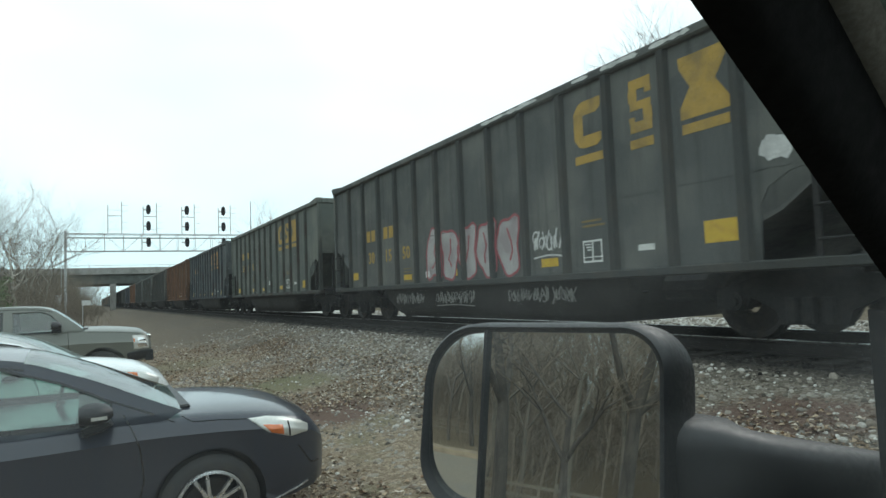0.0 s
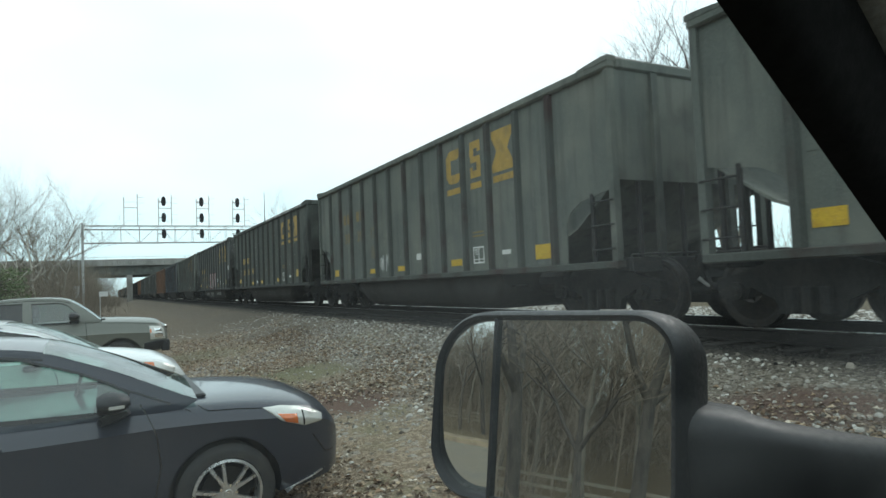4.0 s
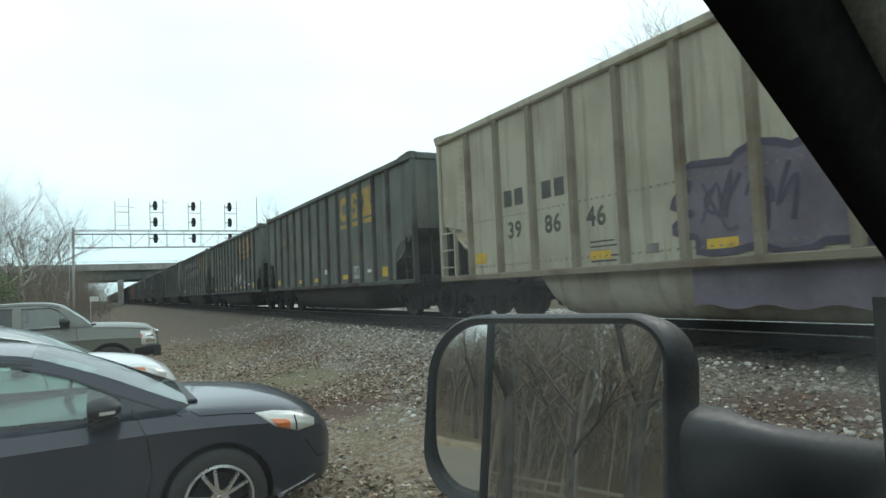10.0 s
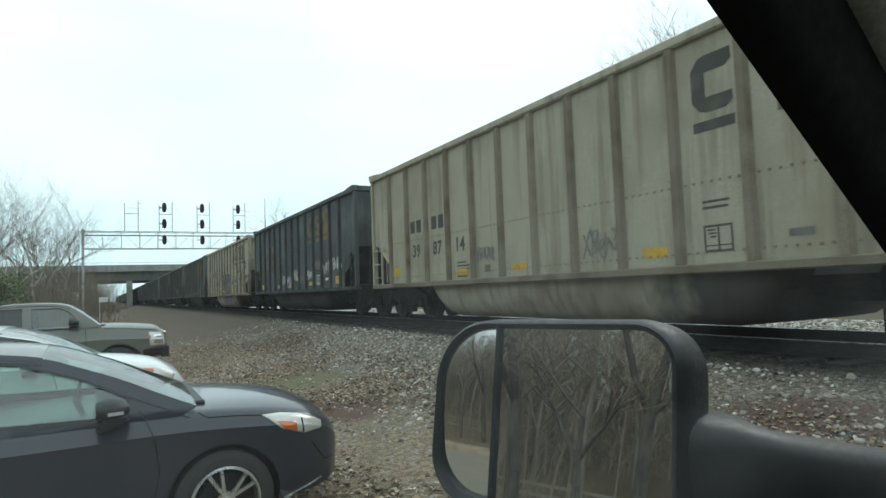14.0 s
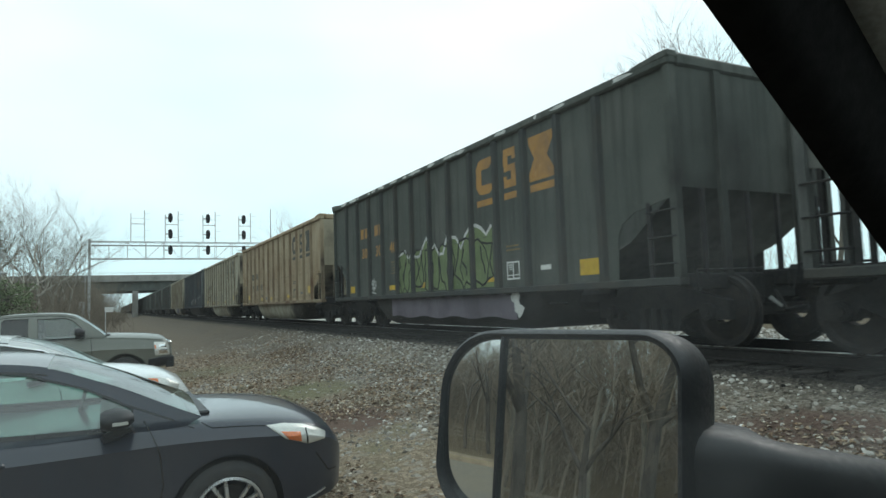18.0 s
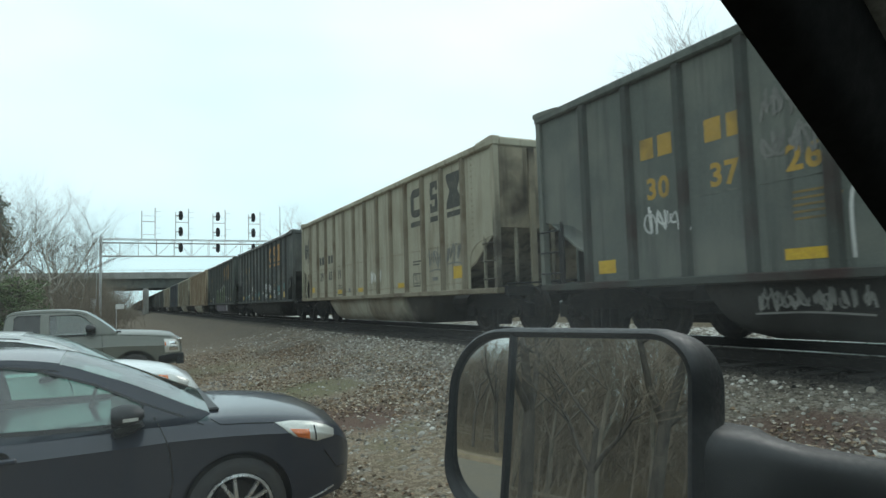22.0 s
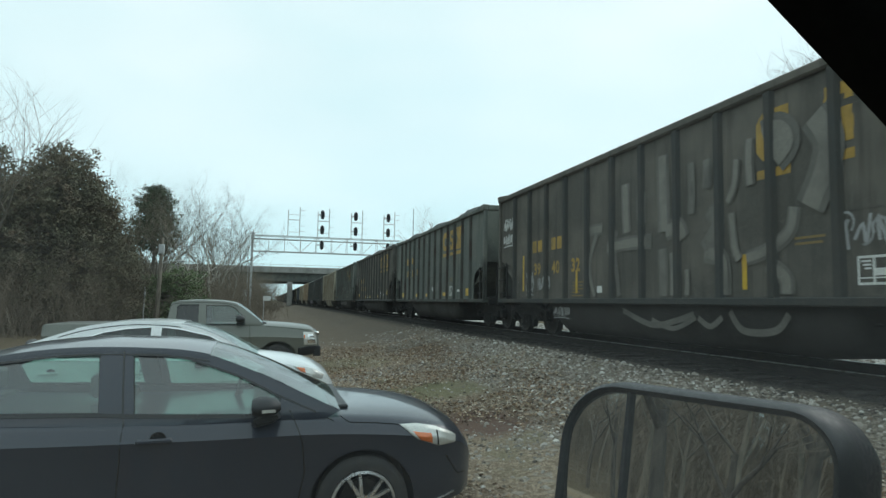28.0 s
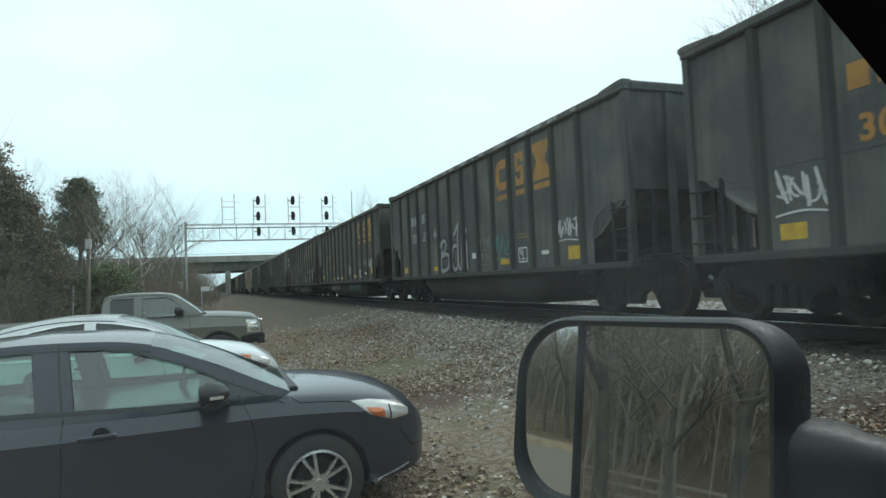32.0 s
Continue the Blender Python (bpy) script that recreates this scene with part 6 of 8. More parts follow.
        strip("belt_trim", belt, 0.022, M[spec.get("belt", "gloss_black")], s, out=0.008)
        for poly in spec["windows"]:
            b = Builder()
            b.add([sp(x, z, s, -0.012) for x, z in poly], [tuple(range(len(poly)))])
            part("side_window", b, glass_dark if spec.get("dark_rear") and poly[0][0] < spec["dark_rear"] else glass_car, root, "tinted side window")
            strip("window_seal", poly + poly[:2], 0.014, M[spec.get("seal", "gloss_black")], s, out=0.003, thick=0.01)
    # seams, handles, lamps on the flanks
    for s in (-1, 1):
        for line in spec["seams"]:
            b = Builder()
            fine = []
            for (xa, za), (xb, zb) in zip(line, line[1:]):
                fine += [(xa + (xb - xa) * t / 6, za + (zb - za) * t / 6) for t in range(6)]
            fine.append(line[-1])
            n = len(fine)
            L, R = [], []
            for i, (x, z) in enumerate(fine):
                a, c = fine[max(0, i - 1)], fine[min(n - 1, i + 1)]
                k = max(1e-6, math.hypot(c[0] - a[0], c[1] - a[1]))
                ux, uz = -(c[1] - a[1]) / k * 0.004, (c[0] - a[0]) / k * 0.004
                L.append((x + ux, s * (side_y(x, z) + 0.003), z + uz))
                R.append((x - ux, s * (side_y(x, z) + 0.003), z - uz))
            b.add(L + R, [(i, i + 1, n + i + 1, n + i) for i in range(n - 1)])
            part("door_seam", b, M["gloss_black"], root)
        for hx, hz in spec["handles"]:
            y = side_y(hx, hz)
            b = Builder().box(hx - 0.11, min(s * (y + 0.012), s * (y + 0.04)), hz - 0.014, hx + 0.11, max(s * (y + 0.012), s * (y + 0.04)), hz + 0.018, 0.01)
            for q in (-0.1, 0.08):
                b.box(hx + q, min(s * (y - 0.01), s * (y + 0.02)), hz - 0.012, hx + q + 0.02, max(s * (y - 0.01), s * (y + 0.02)), hz + 0.014)
            part("door_handle", b, paint, root, smooth=True)
            # no hollow is cut: a flat black disc gives the recess its shade
            cup = Builder().lathe([(0.052, 0.0), (0.052, 0.003), (0.0, 0.003), (0.0, 0.0)], 18, "y")
            part("handle_recess", cup, M["gloss_black"], root, "flat dark disc for the shade of the handle recess", at=pose(hx + 0.02, s * (y - 0.001), hz + 0.005))
        for name, mat, poly, lift in spec["lamps"]:
            cx, cz = sum(p[0] for p in poly) / len(poly), sum(p[1] for p in poly) / len(poly)
            edge = []
            for (xa, za), (xb, zb) in zip(poly, poly[1:] + poly[:1]):
                edge += [(xa + (xb - xa) * k / 5, za + (zb - za) * k / 5) for k in range(5)]
            rr = [[(cx + (x - cx) * q, s * (side_y(cx + (x - cx) * q, cz + (z - cz) * q) + o + lift), cz + (z - cz) * q) for x, z in edge] for q, o in ((1.0, -0.012), (1.0, 0.0), (0.94, 0.006), (0.75, 0.009), (0.5, 0.01), (0.25, 0.01), (0.06, 0.01))]
            part(name, Builder().loft(rr), M[mat], root, smooth=True, angle=50)
        # door mirror
        mx, mz, ms = spec["mirror"]
        y = side_y(mx, min(mz, zlow) - 0.03)
        b = Builder()
        rr = []
        for d, k in ((-0.10, 0.75), (-0.06, 0.98), (0.0, 1.0), (0.05, 0.8), (0.085, 0.35)):
            cy, cz = y + 0.13, mz + 0.04
            rr.append([(mx + d, s * (cy + 0.115 * ms * k * math.cos(a)), cz + 0.07 * ms * k * math.sin(a) * (1.0 if math.sin(a) > 0 else 0.9)) for a in [2 * math.pi * i / 16 for i in range(16)]])
        b.loft(rr)
        mir = part("door_mirror", b, M[spec.get("mirror_mat", "black_plastic")], root, "black door mirror", True)
        foot_ring = lambda yy, drop, k: [(mx + 0.09 * k, s * yy, mz - 0.045 - drop * 0.3), (mx + 0.075 * k, s * yy, mz - 0.02), (mx - 0.03 * k, s * yy, mz - 0.025), (mx - 0.11 * k, s * yy, mz - 0.06 - drop), (mx - 0.09 * k, s * yy, mz - 0.09 - drop), (mx + 0.02 * k, s * yy, mz - 0.075 - drop * 0.6)]
        part("mirror_stalk", Builder().loft([foot_ring(y - 0.02, 0.02, 1.0), foot_ring(y + 0.05, 0.015, 0.95), foot_ring(y + 0.11, -0.02, 0.8)]), M["black_plastic"], mir, smooth=True)
        if spec.get("mirror_strip"):
            part("repeater_lens", Builder().box(mx - 0.035, min(s * (y + 0.235), s * (y + 0.248)), mz + 0.02, mx + 0.05, max(s * (y + 0.235), s * (y + 0.248)), mz + 0.04), M["lamp_clear"], mir, "clear turn repeater")
    # front end, cabin floor and seats
    for name, mat, box in spec["boxes"]:
        part(name, Builder().box(*box, 0.02), M[mat], root)
    seat_x = spec["seats"]
    for sx in seat_x:
        for s in (-1, 1):
            b = Builder().loft([[(sx - 0.02, s * 0.36 - 0.22, 0.55), (sx + 0.12, s * 0.36 - 0.2, 0.55), (sx + 0.12, s * 0.36 + 0.2, 0.55), (sx - 0.02, s * 0.36 + 0.22, 0.55)],
                                [(sx - 0.16, s * 0.36 - 0.22, zlow + 0.1), (sx - 0.06, s * 0.36 - 0.18, zlow + 0.1), (sx - 0.06, s * 0.36 + 0.18, zlow + 0.1), (sx - 0.16, s * 0.36 + 0.22, zlow + 0.1)]])
            b.box(sx - 0.19, s * 0.36 - 0.12, zlow + 0.13, sx - 0.1, s * 0.36 + 0.12, zlow + 0.3, 0.03)
            part("seat", b, M["seat_cloth"], root, "grey cloth seat", True)
    wx = spec["wheel_x"]
    ring = Builder()
    pr = [(wx + 0.05 * math.sin(a), 0.36 + 0.18 * math.cos(a), zlow + 0.02 + 0.17 * math.sin(a)) for a in [2 * math.pi * i / 20 for i in range(20)]]
    for p, q in zip(pr, pr[1:] + pr[:1]):
        ring.tube(p, q, 0.014, n=6, caps=False)
    ring.tube((wx + 0.15, 0.36, zlow - 0.1), (wx, 0.36, zlow + 0.02), 0.03, n=8)
    part("steering_wheel", ring, M["cabin_dark"], root)
    return root


SEDAN = dict(
    name="sedan", label="dark blue-grey sedan parked on the gravel, nose to the track", category="car", paint="sedan_paint",
    rows=[(-2.27, 0.93, 0.50, 0.62, 0.02), (-2.22, 1.00, 0.38, 0.76, 0.03), (-2.0, 1.04, 0.27, 0.86, 0.03), (-1.5, 1.035, 0.20, 0.905, 0.02), (-0.9, 1.00, 0.18, 0.912, 0.01), (0.0, 0.965, 0.18, 0.912, 0.01),
          (0.7, 0.95, 0.18, 0.912, 0.02), (1.0, 0.945, 0.19, 0.908, 0.03), (1.4, 0.915, 0.20, 0.90, 0.045), (1.75, 0.87, 0.21, 0.885, 0.06), (2.0, 0.815, 0.22, 0.84, 0.065), (2.15, 0.755, 0.24, 0.77, 0.06), (2.24, 0.66, 0.27, 0.67, 0.04), (2.28, 0.54, 0.31, 0.56, 0.02)],
    axles=(1.40, -1.25), r=0.325, rim=0.222, arch=0.372, spokes=5, track=0.90,
    roof=[(1.25, 0.968), (1.0, 1.092), (0.77, 1.205), (0.52, 1.312), (0.36, 1.367), (0.18, 1.402), (0.0, 1.42), (-0.35, 1.438), (-0.7, 1.43), (-1.05, 1.382), (-1.35, 1.285), (-1.65, 1.15), (-1.9, 1.06)],
    corners=(1.25, 0.36, -1.05, -1.9), wlow=0.845, whigh=0.585, zbelt=0.955, ztop=1.42, crown=0.055, ridge=0.845,
    pillars=[],
    belt_line=[(-1.2, 1.068), (-0.864, 1.05), (-0.3, 1.025), (-0.09, 1.008), (0.3, 0.982), (0.80, 0.955)],
    windows=[[(0.80, 0.965), (0.3, 0.99), (-0.09, 1.015), (-0.14, 1.395), (0.05, 1.382), (0.233, 1.345), (0.557, 1.226), (0.745, 1.131), (0.84, 1.07)], [(-0.30, 1.032), (-0.864, 1.058), (-1.2, 1.075), (-1.25, 1.24), (-0.937, 1.365), (-0.6, 1.395), (-0.348, 1.402)]],
    pillar_seams=[[(0.80, 1.10), (0.95, 1.03), (1.08, 0.968)], [(0.90, 0.99), (0.93, 0.93)], [(-0.2 + 0.05 * (1.42 - z) / 0.45, z) for z in (1.42, 1.36, 1.30, 1.24, 1.18, 1.12, 1.06, 1.0, 0.95)]],
    seams=[[(0.93, 0.93), (0.966, 0.841), (0.985, 0.77), (1.0, 0.58), (0.96, 0.40), (0.93, 0.24)], [(-0.15, 0.95), (-0.16, 0.7), (-0.2, 0.24)], [(-1.28, 0.98), (-1.15, 0.75), (-0.95, 0.5), (-0.9, 0.28)], [(0.93, 0.24), (-0.9, 0.25)],
           [(1.09, 0.955), (1.2, 0.90)], [(1.25, 0.925), (1.31, 0.885), (1.5, 0.868), (1.67, 0.845)], [(2.02, 0.60), (2.12, 0.45), (2.2, 0.44)]],
    handles=[(0.05, 0.853), (-0.95, 0.88)],
    lamps=[("headlamp", "lamp_clear", [(1.67, 0.848), (1.80, 0.842), (1.93, 0.815), (2.06, 0.765), (2.115, 0.73), (2.10, 0.68), (1.96, 0.675), (1.80, 0.736)], 0.004), ("turn_lamp", "lamp_amber", [(1.76, 0.798), (1.91, 0.772), (1.915, 0.698), (1.82, 0.73)], 0.008),
           ("lamp_bezel", "gloss_black", [(1.945, 0.79), (1.957, 0.786), (1.962, 0.682), (1.95, 0.682)], 0.010), ("bumper_lip", "alloy", [(1.80, 0.232), (2.10, 0.312), (2.10, 0.324), (1.80, 0.244)], 0.004),
           ("tail_lamp", "lamp_red", [(-2.2, 0.95), (-1.9, 0.95), (-1.95, 0.78), (-2.2, 0.75)], 0.006)],
    mirror=(0.755, 1.0, 1.0), mirror_strip=True,
    boxes=[("lower_grille", "black_plastic", (2.12, -0.45, 0.30, 2.262, 0.45, 0.46)), ("cabin_floor", "cabin_dark", (-1.6, -0.75, 0.35, 1.0, 0.75, 0.42)), ("dashboard", "cabin_dark", (0.62, -0.74, 0.6, 1.05, 0.74, 0.97)), ("wiper_cowl", "black_plastic", (1.20, -0.62, 0.94, 1.33, 0.62, 0.972))],
    seats=(-0.25, -1.15), wheel_x=0.5)

WHITE_CAR = dict(SEDAN, name="sedan", label="white sedan with dark windows parked on the gravel", paint="white_car_paint",
    rows=[(-2.40, 0.93, 0.50, 0.62, 0.02), (-2.34, 1.02, 0.38, 0.76, 0.03), (-2.1, 1.06, 0.27, 0.86, 0.03), (-1.5, 1.04, 0.20, 0.905, 0.02), (-0.9, 1.00, 0.18, 0.912, 0.01), (0.0, 0.975, 0.18, 0.912, 0.01),
          (0.7, 0.96, 0.18, 0.912, 0.02), (1.0, 0.97, 0.19, 0.908, 0.06), (1.4, 0.95, 0.20, 0.90, 0.08), (1.8, 0.915, 0.21, 0.88, 0.06), (2.1, 0.845, 0.22, 0.83, 0.05), (2.28, 0.75, 0.24, 0.74, 0.04), (2.37, 0.62, 0.28, 0.62, 0.03), (2.40, 0.50, 0.34, 0.46, 0.02)],
    roof=[(1.42, 0.99), (1.2, 1.12), (0.95, 1.26), (0.7, 1.365), (0.45, 1.43), (0.15, 1.462), (-0.15, 1.468), (-0.45, 1.44), (-0.75, 1.385), (-1.1, 1.27), (-1.45, 1.15), (-1.75, 1.06)],
    corners=(1.42, 0.45, -0.75, -1.75), crown=0.02, ridge=0.7,
    belt_line=[(-1.0, 1.035), (0.17, 1.0), (1.1, 0.985)], seal="chrome", pillar_seams=[],
    pillars=[],
    windows=[[(1.12, 1.0), (0.23, 1.015), (0.22, 1.395), (0.43, 1.372), (0.8, 1.285), (1.02, 1.165)], [(0.11, 1.02), (-0.9, 1.045), (-0.75, 1.24), (-0.43, 1.345), (-0.18, 1.385), (0.11, 1.398)]],
    lamps=[("headlamp", "lamp_clear", [(1.84, 0.885), (2.0, 0.865), (2.14, 0.82), (2.24, 0.755), (2.22, 0.70), (2.05, 0.735), (1.92, 0.81)], 0.006), ("turn_lamp", "lamp_amber", [(1.875, 0.872), (1.99, 0.855), (2.0, 0.79), (1.94, 0.815)], 0.02),
           ("tail_lamp", "lamp_red", [(-2.3, 0.97), (-2.0, 0.97), (-2.05, 0.80), (-2.3, 0.77)], 0.006)],
    axles=(1.45, -1.33), belt="chrome", mirror_mat="white_car_paint", mirror_strip=False, dark_rear=5.0)

PICKUP = dict(
    name="pickup_truck", label="sage-grey extended-cab pickup parked on the gravel", category="pickup", paint="pickup_paint",
    rows=[(-3.0, 1.24, 0.62, 0.94, 0.0), (-2.96, 1.26, 0.52, 0.97, 0.0), (-2.2, 1.27, 0.50, 0.985, 0.0), (-0.6, 1.27, 0.46, 0.985, 0.0), (0.3, 1.25, 0.42, 0.985, 0.01), (1.2, 1.24, 0.42, 0.985, 0.03), (1.5, 1.235, 0.44, 0.98, 0.06),
          (2.0, 1.20, 0.46, 0.975, 0.075), (2.5, 1.15, 0.48, 0.96, 0.07), (2.7, 1.11, 0.50, 0.93, 0.05), (2.79, 1.0, 0.52, 0.89, 0.02), (2.83, 0.88, 0.55, 0.86, 0.01)],
    axles=(1.88, -1.75), r=0.39, rim=0.22, arch=0.47, spokes=6, track=0.98,
    roof=[(1.56, 1.24), (1.36, 1.41), (1.17, 1.56), (0.97, 1.69), (0.75, 1.75), (0.4, 1.775), (0.0, 1.775), (-0.3, 1.76), (-0.46, 1.71), (-0.51, 1.48), (-0.55, 1.26)],
    corners=(1.56, 0.97, -0.46, -0.55), wlow=0.915, whigh=0.70, zbelt=1.25, ztop=1.77,
    pillars=[], belt_line=[(-0.40, 1.262), (0.3, 1.245), (1.12, 1.235)],
    windows=[[(1.14, 1.255), (0.30, 1.255), (0.28, 1.672), (0.78, 1.674), (0.92, 1.61), (1.13, 1.40)], [(0.13, 1.29), (-0.34, 1.30), (-0.34, 1.64), (-0.28, 1.688), (0.12, 1.69)]],
    seams=[[(1.25, 1.22), (1.27, 0.9), (1.22, 0.46)], [(0.22, 1.24), (0.22, 0.46)], [(-0.50, 1.25), (-0.50, 0.46)], [(-0.58, 1.25), (-0.58, 0.48)], [(1.6, 1.20), (2.1, 1.16), (2.6, 1.10)]],
    handles=[(0.38, 1.08)],
    lamps=[("headlamp", "lamp_clear", [(2.46, 1.07), (2.70, 1.05), (2.77, 0.97), (2.79, 0.77), (2.48, 0.77)], 0.006), ("reflector_bowl", "chrome", [(2.56, 1.02), (2.68, 1.01), (2.73, 0.94), (2.56, 0.94)], 0.012), ("reflector_bowl", "chrome", [(2.56, 0.90), (2.74, 0.90), (2.75, 0.81), (2.56, 0.81)], 0.012), ("turn_lamp", "lamp_amber", [(2.47, 1.0), (2.50, 1.0), (2.51, 0.92), (2.48, 0.92)], 0.012),
           ("bumper_trim", "black_plastic", [(2.35, 0.70), (2.6, 0.74), (2.82, 0.74), (2.82, 0.58), (2.5, 0.52), (2.35, 0.54)], 0.008)],
    mirror=(1.06, 1.33, 1.3), dark_rear=0.2,
    boxes=[("front_bumper", "black_plastic", (2.70, -0.90, 0.50, 2.87, 0.90, 0.74)), ("grille", "chrome", (2.74, -0.62, 0.78, 2.845, 0.62, 1.06)), ("cabin_floor", "cabin_dark", (-0.4, -0.8, 0.55, 1.2, 0.8, 0.62)), ("dashboard", "cabin_dark", (0.95, -0.8, 0.8, 1.4, 0.8, 1.24)),
           ("wiper_cowl", "black_plastic", (1.50, -0.72, 1.25, 1.62, 0.72, 1.285))],
    seats=(0.35,), wheel_x=0.8)

vehicle(SEDAN, pose(-0.68, 5.50, 0.02, 0, -1.9, 0))
vehicle(WHITE_CAR, pose(-1.47, 9.45, 0.03, 0, -1.2, 0))
vehicle(PICKUP, pose(-1.63, 16.5, -0.03, 0, -0.6, 0))


# ---- trees ----
def grow(b, twigs, rng, p, d, r, length, depth, spread, droop, crook=0.16):
    """A limb in short bends, then its forks; thin ends go to the twig mesh."""
    pos, direction, radius = Vector(p), Vector(d).normalized(), r
    steps = 3 if depth > 1 else 2
    kids = []
    for i in range(steps):
        direction = (direction + Vector((rng.uniform(-1, 1), rng.uniform(-1, 1), rng.uniform(-0.6, 0.9) - droop)) * crook).normalized()
        nxt = pos + direction * (length / steps)
        nr = radius * (0.84 if i < steps - 1 else 0.74)
        (b if radius > 0.03 else twigs).tube(pos, nxt, radius, nr, 6 if radius > 0.05 else 3, False)
        pos, radius = nxt, nr
        if depth > 0 and (i > 0 or depth < 3):
            kids.append((pos.copy(), direction.copy(), radius))
    if depth <= 0:
        return
    for kp, kd, kr in kids:
        for _ in range(2 if rng.random() < 0.75 else 1):
            side = Vector((rng.uniform(-1, 1), rng.uniform(-1, 1), rng.uniform(-0.15, 0.6)))
            nd = (kd * (1.15 - spread) + side.normalized() * spread).normalized()
            grow(b, twigs, rng, kp, nd, kr * rng.uniform(0.5, 0.72), length * rng.uniform(0.55, 0.8), depth - 1, spread, droop, crook)


def bare_tree(seed, height, spread=0.62, bark="bark", depth=4, r=None, lean=0.05, twig="twig", crook=0.16):
    rng = random.Random(seed)
    b, twigs = Builder(), Builder()
    d = (rng.uniform(-lean, lean), rng.uniform(-lean, lean), 1)
    grow(b, twigs, rng, (0, 0, -0.2), d, r or height * 0.0125, height * 0.46, depth, spread, 0.0, crook)
    root = thing("bare_tree", "leafless winter tree with grey-brown branches", "tree", "bare trees")
    t = raw_mesh(b, "trunk", M[bark])
    t.polygons.foreach_set("use_smooth", [True] * len(t.polygons))
    part("trunk", t, None, root)
    part("crown", raw_mesh(twigs, "crown", M[twig]), None, root, "fine bare twigs")
    return root


def brush(seed, width, height, count):
    """A thicket: many thin leaning stems."""
    rng = random.Random(seed)
    b = Builder()
    for _ in range(count):
        x, y = rng.gauss(0, width * 0.32), rng.gauss(0, width * 0.32)
        p = Vector((x, y, -0.1))
        d = Vector((rng.uniform(-0.5, 0.5), rng.uniform(-0.5, 0.5), 1)).normalized()
        h, r = height * rng.uniform(0.4, 1.1), rng.uniform(0.006, 0.018)
        for k in range(4):
            q = p + d * h / 4
            b.tube(p, q, r, r * 0.75, 3, False)
            for _ in range(2):
                e = (d + Vector((rng.uniform(-1, 1), rng.uniform(-1, 1), rng.uniform(-0.2, 0.6))) * 0.9).normalized()
                b.tube(q, q + e * h * rng.uniform(0.1, 0.28), r * 0.6, r * 0.3, 3, False)
            p, r = q, r * 0.75
            d = (d + Vector((rng.uniform(-0.4, 0.4), rng.uniform(-0.4, 0.4), 0.1))).normalized()
    return thing("thicket", "tangled leafless brown undergrowth", "bush", "thickets", shape=raw_mesh(b, "thicket", M["twig"]))


def evergreen(seed, height, radius, count, leaf, mat, label, taper=1.0, clear=0.05, name="cedar_tree", trunk=0.02):
    """A trunk with boughs, each bearing clumps of small needle sprays."""
    rng = random.Random(seed)
    root = thing(name, label, "tree")
    tb, nb = Builder(), Builder()
    tb.tube((0, 0, -0.2), (rng.uniform(-0.3, 0.3), 0, height * 0.95), height * trunk, 0.03, 8, False)
    boughs = int(count / 45)
    for _ in range(boughs):
        h = clear + (1 - clear) * rng.random() ** 0.9
        reach = radius * ((1 - h) ** taper * 0.95 + 0.12) * rng.uniform(0.6, 1.12) * (1 if h > clear + 0.06 else 0.7)
        a = rng.uniform(0, 2 * math.pi)
        base = Vector((0, 0, h * height * 0.93))
        tip = base + Vector((math.cos(a) * reach, math.sin(a) * reach, rng.uniform(-0.02, 0.09) * height))
        tb.tube(base, tip, 0.03 + 0.02 * reach / radius, 0.008, 4, False)
        for _ in range(3):
            c = base.lerp(tip, rng.uniform(0.55, 1.02)) + Vector((rng.gauss(0, 0.1), rng.gauss(0, 0.1), rng.gauss(0, 0.08))) * radius * 0.5
            s = leaf * rng.uniform(2.0, 4.2)
            for _ in range(15):
                p = c + Vector((rng.gauss(0, 1), rng.gauss(0, 1), rng.gauss(0, 0.8))) * s * 0.55
                u = Vector((rng.gauss(0, 1), rng.gauss(0, 1), rng.gauss(0.3, 1))).normalized() * leaf * rng.uniform(0.6, 1.3)
                w = u.cross(Vector((rng.gauss(0, 1), rng.gauss(0, 1), rng.gauss(0, 1)))).normalized() * leaf * 0.45
                nb.add([p - u, p + w, p + u, p - w], [(0, 1, 2, 3)])
    part("trunk", raw_mesh(tb, "trunk", M["bark"]), None, root)
    part("crown", raw_mesh(nb, "crown", M[mat]), None, root)
    return root


def stand(ob, x, y, turn=0.0, size=1.0, sink=0.0):
    ob.scale = (size, size, size)
    ob.matrix_basis = pose(x, y, ground_z(x, y) - sink, 0, 0, turn) @ Matrix.Diagonal((size, size, size, 1))
    return ob


def again(ob, x, y, turn, size=1.0):
    c = copy_thing(ob, pose(0, 0, 0))
    return stand(c, x, y, turn, size)


T = [bare_tree(11, 13, 0.6), bare_tree(12, 15, 0.55), bare_tree(13, 11, 0.7), bare_tree(14, 14, 0.5, depth=4, r=0.2), bare_tree(15, 13.5, 0.58, "bark_pale", depth=5, r=0.24, lean=0.02, crook=0.3)]
tagged(T[4], "pale-barked leafless sycamore beside the line")
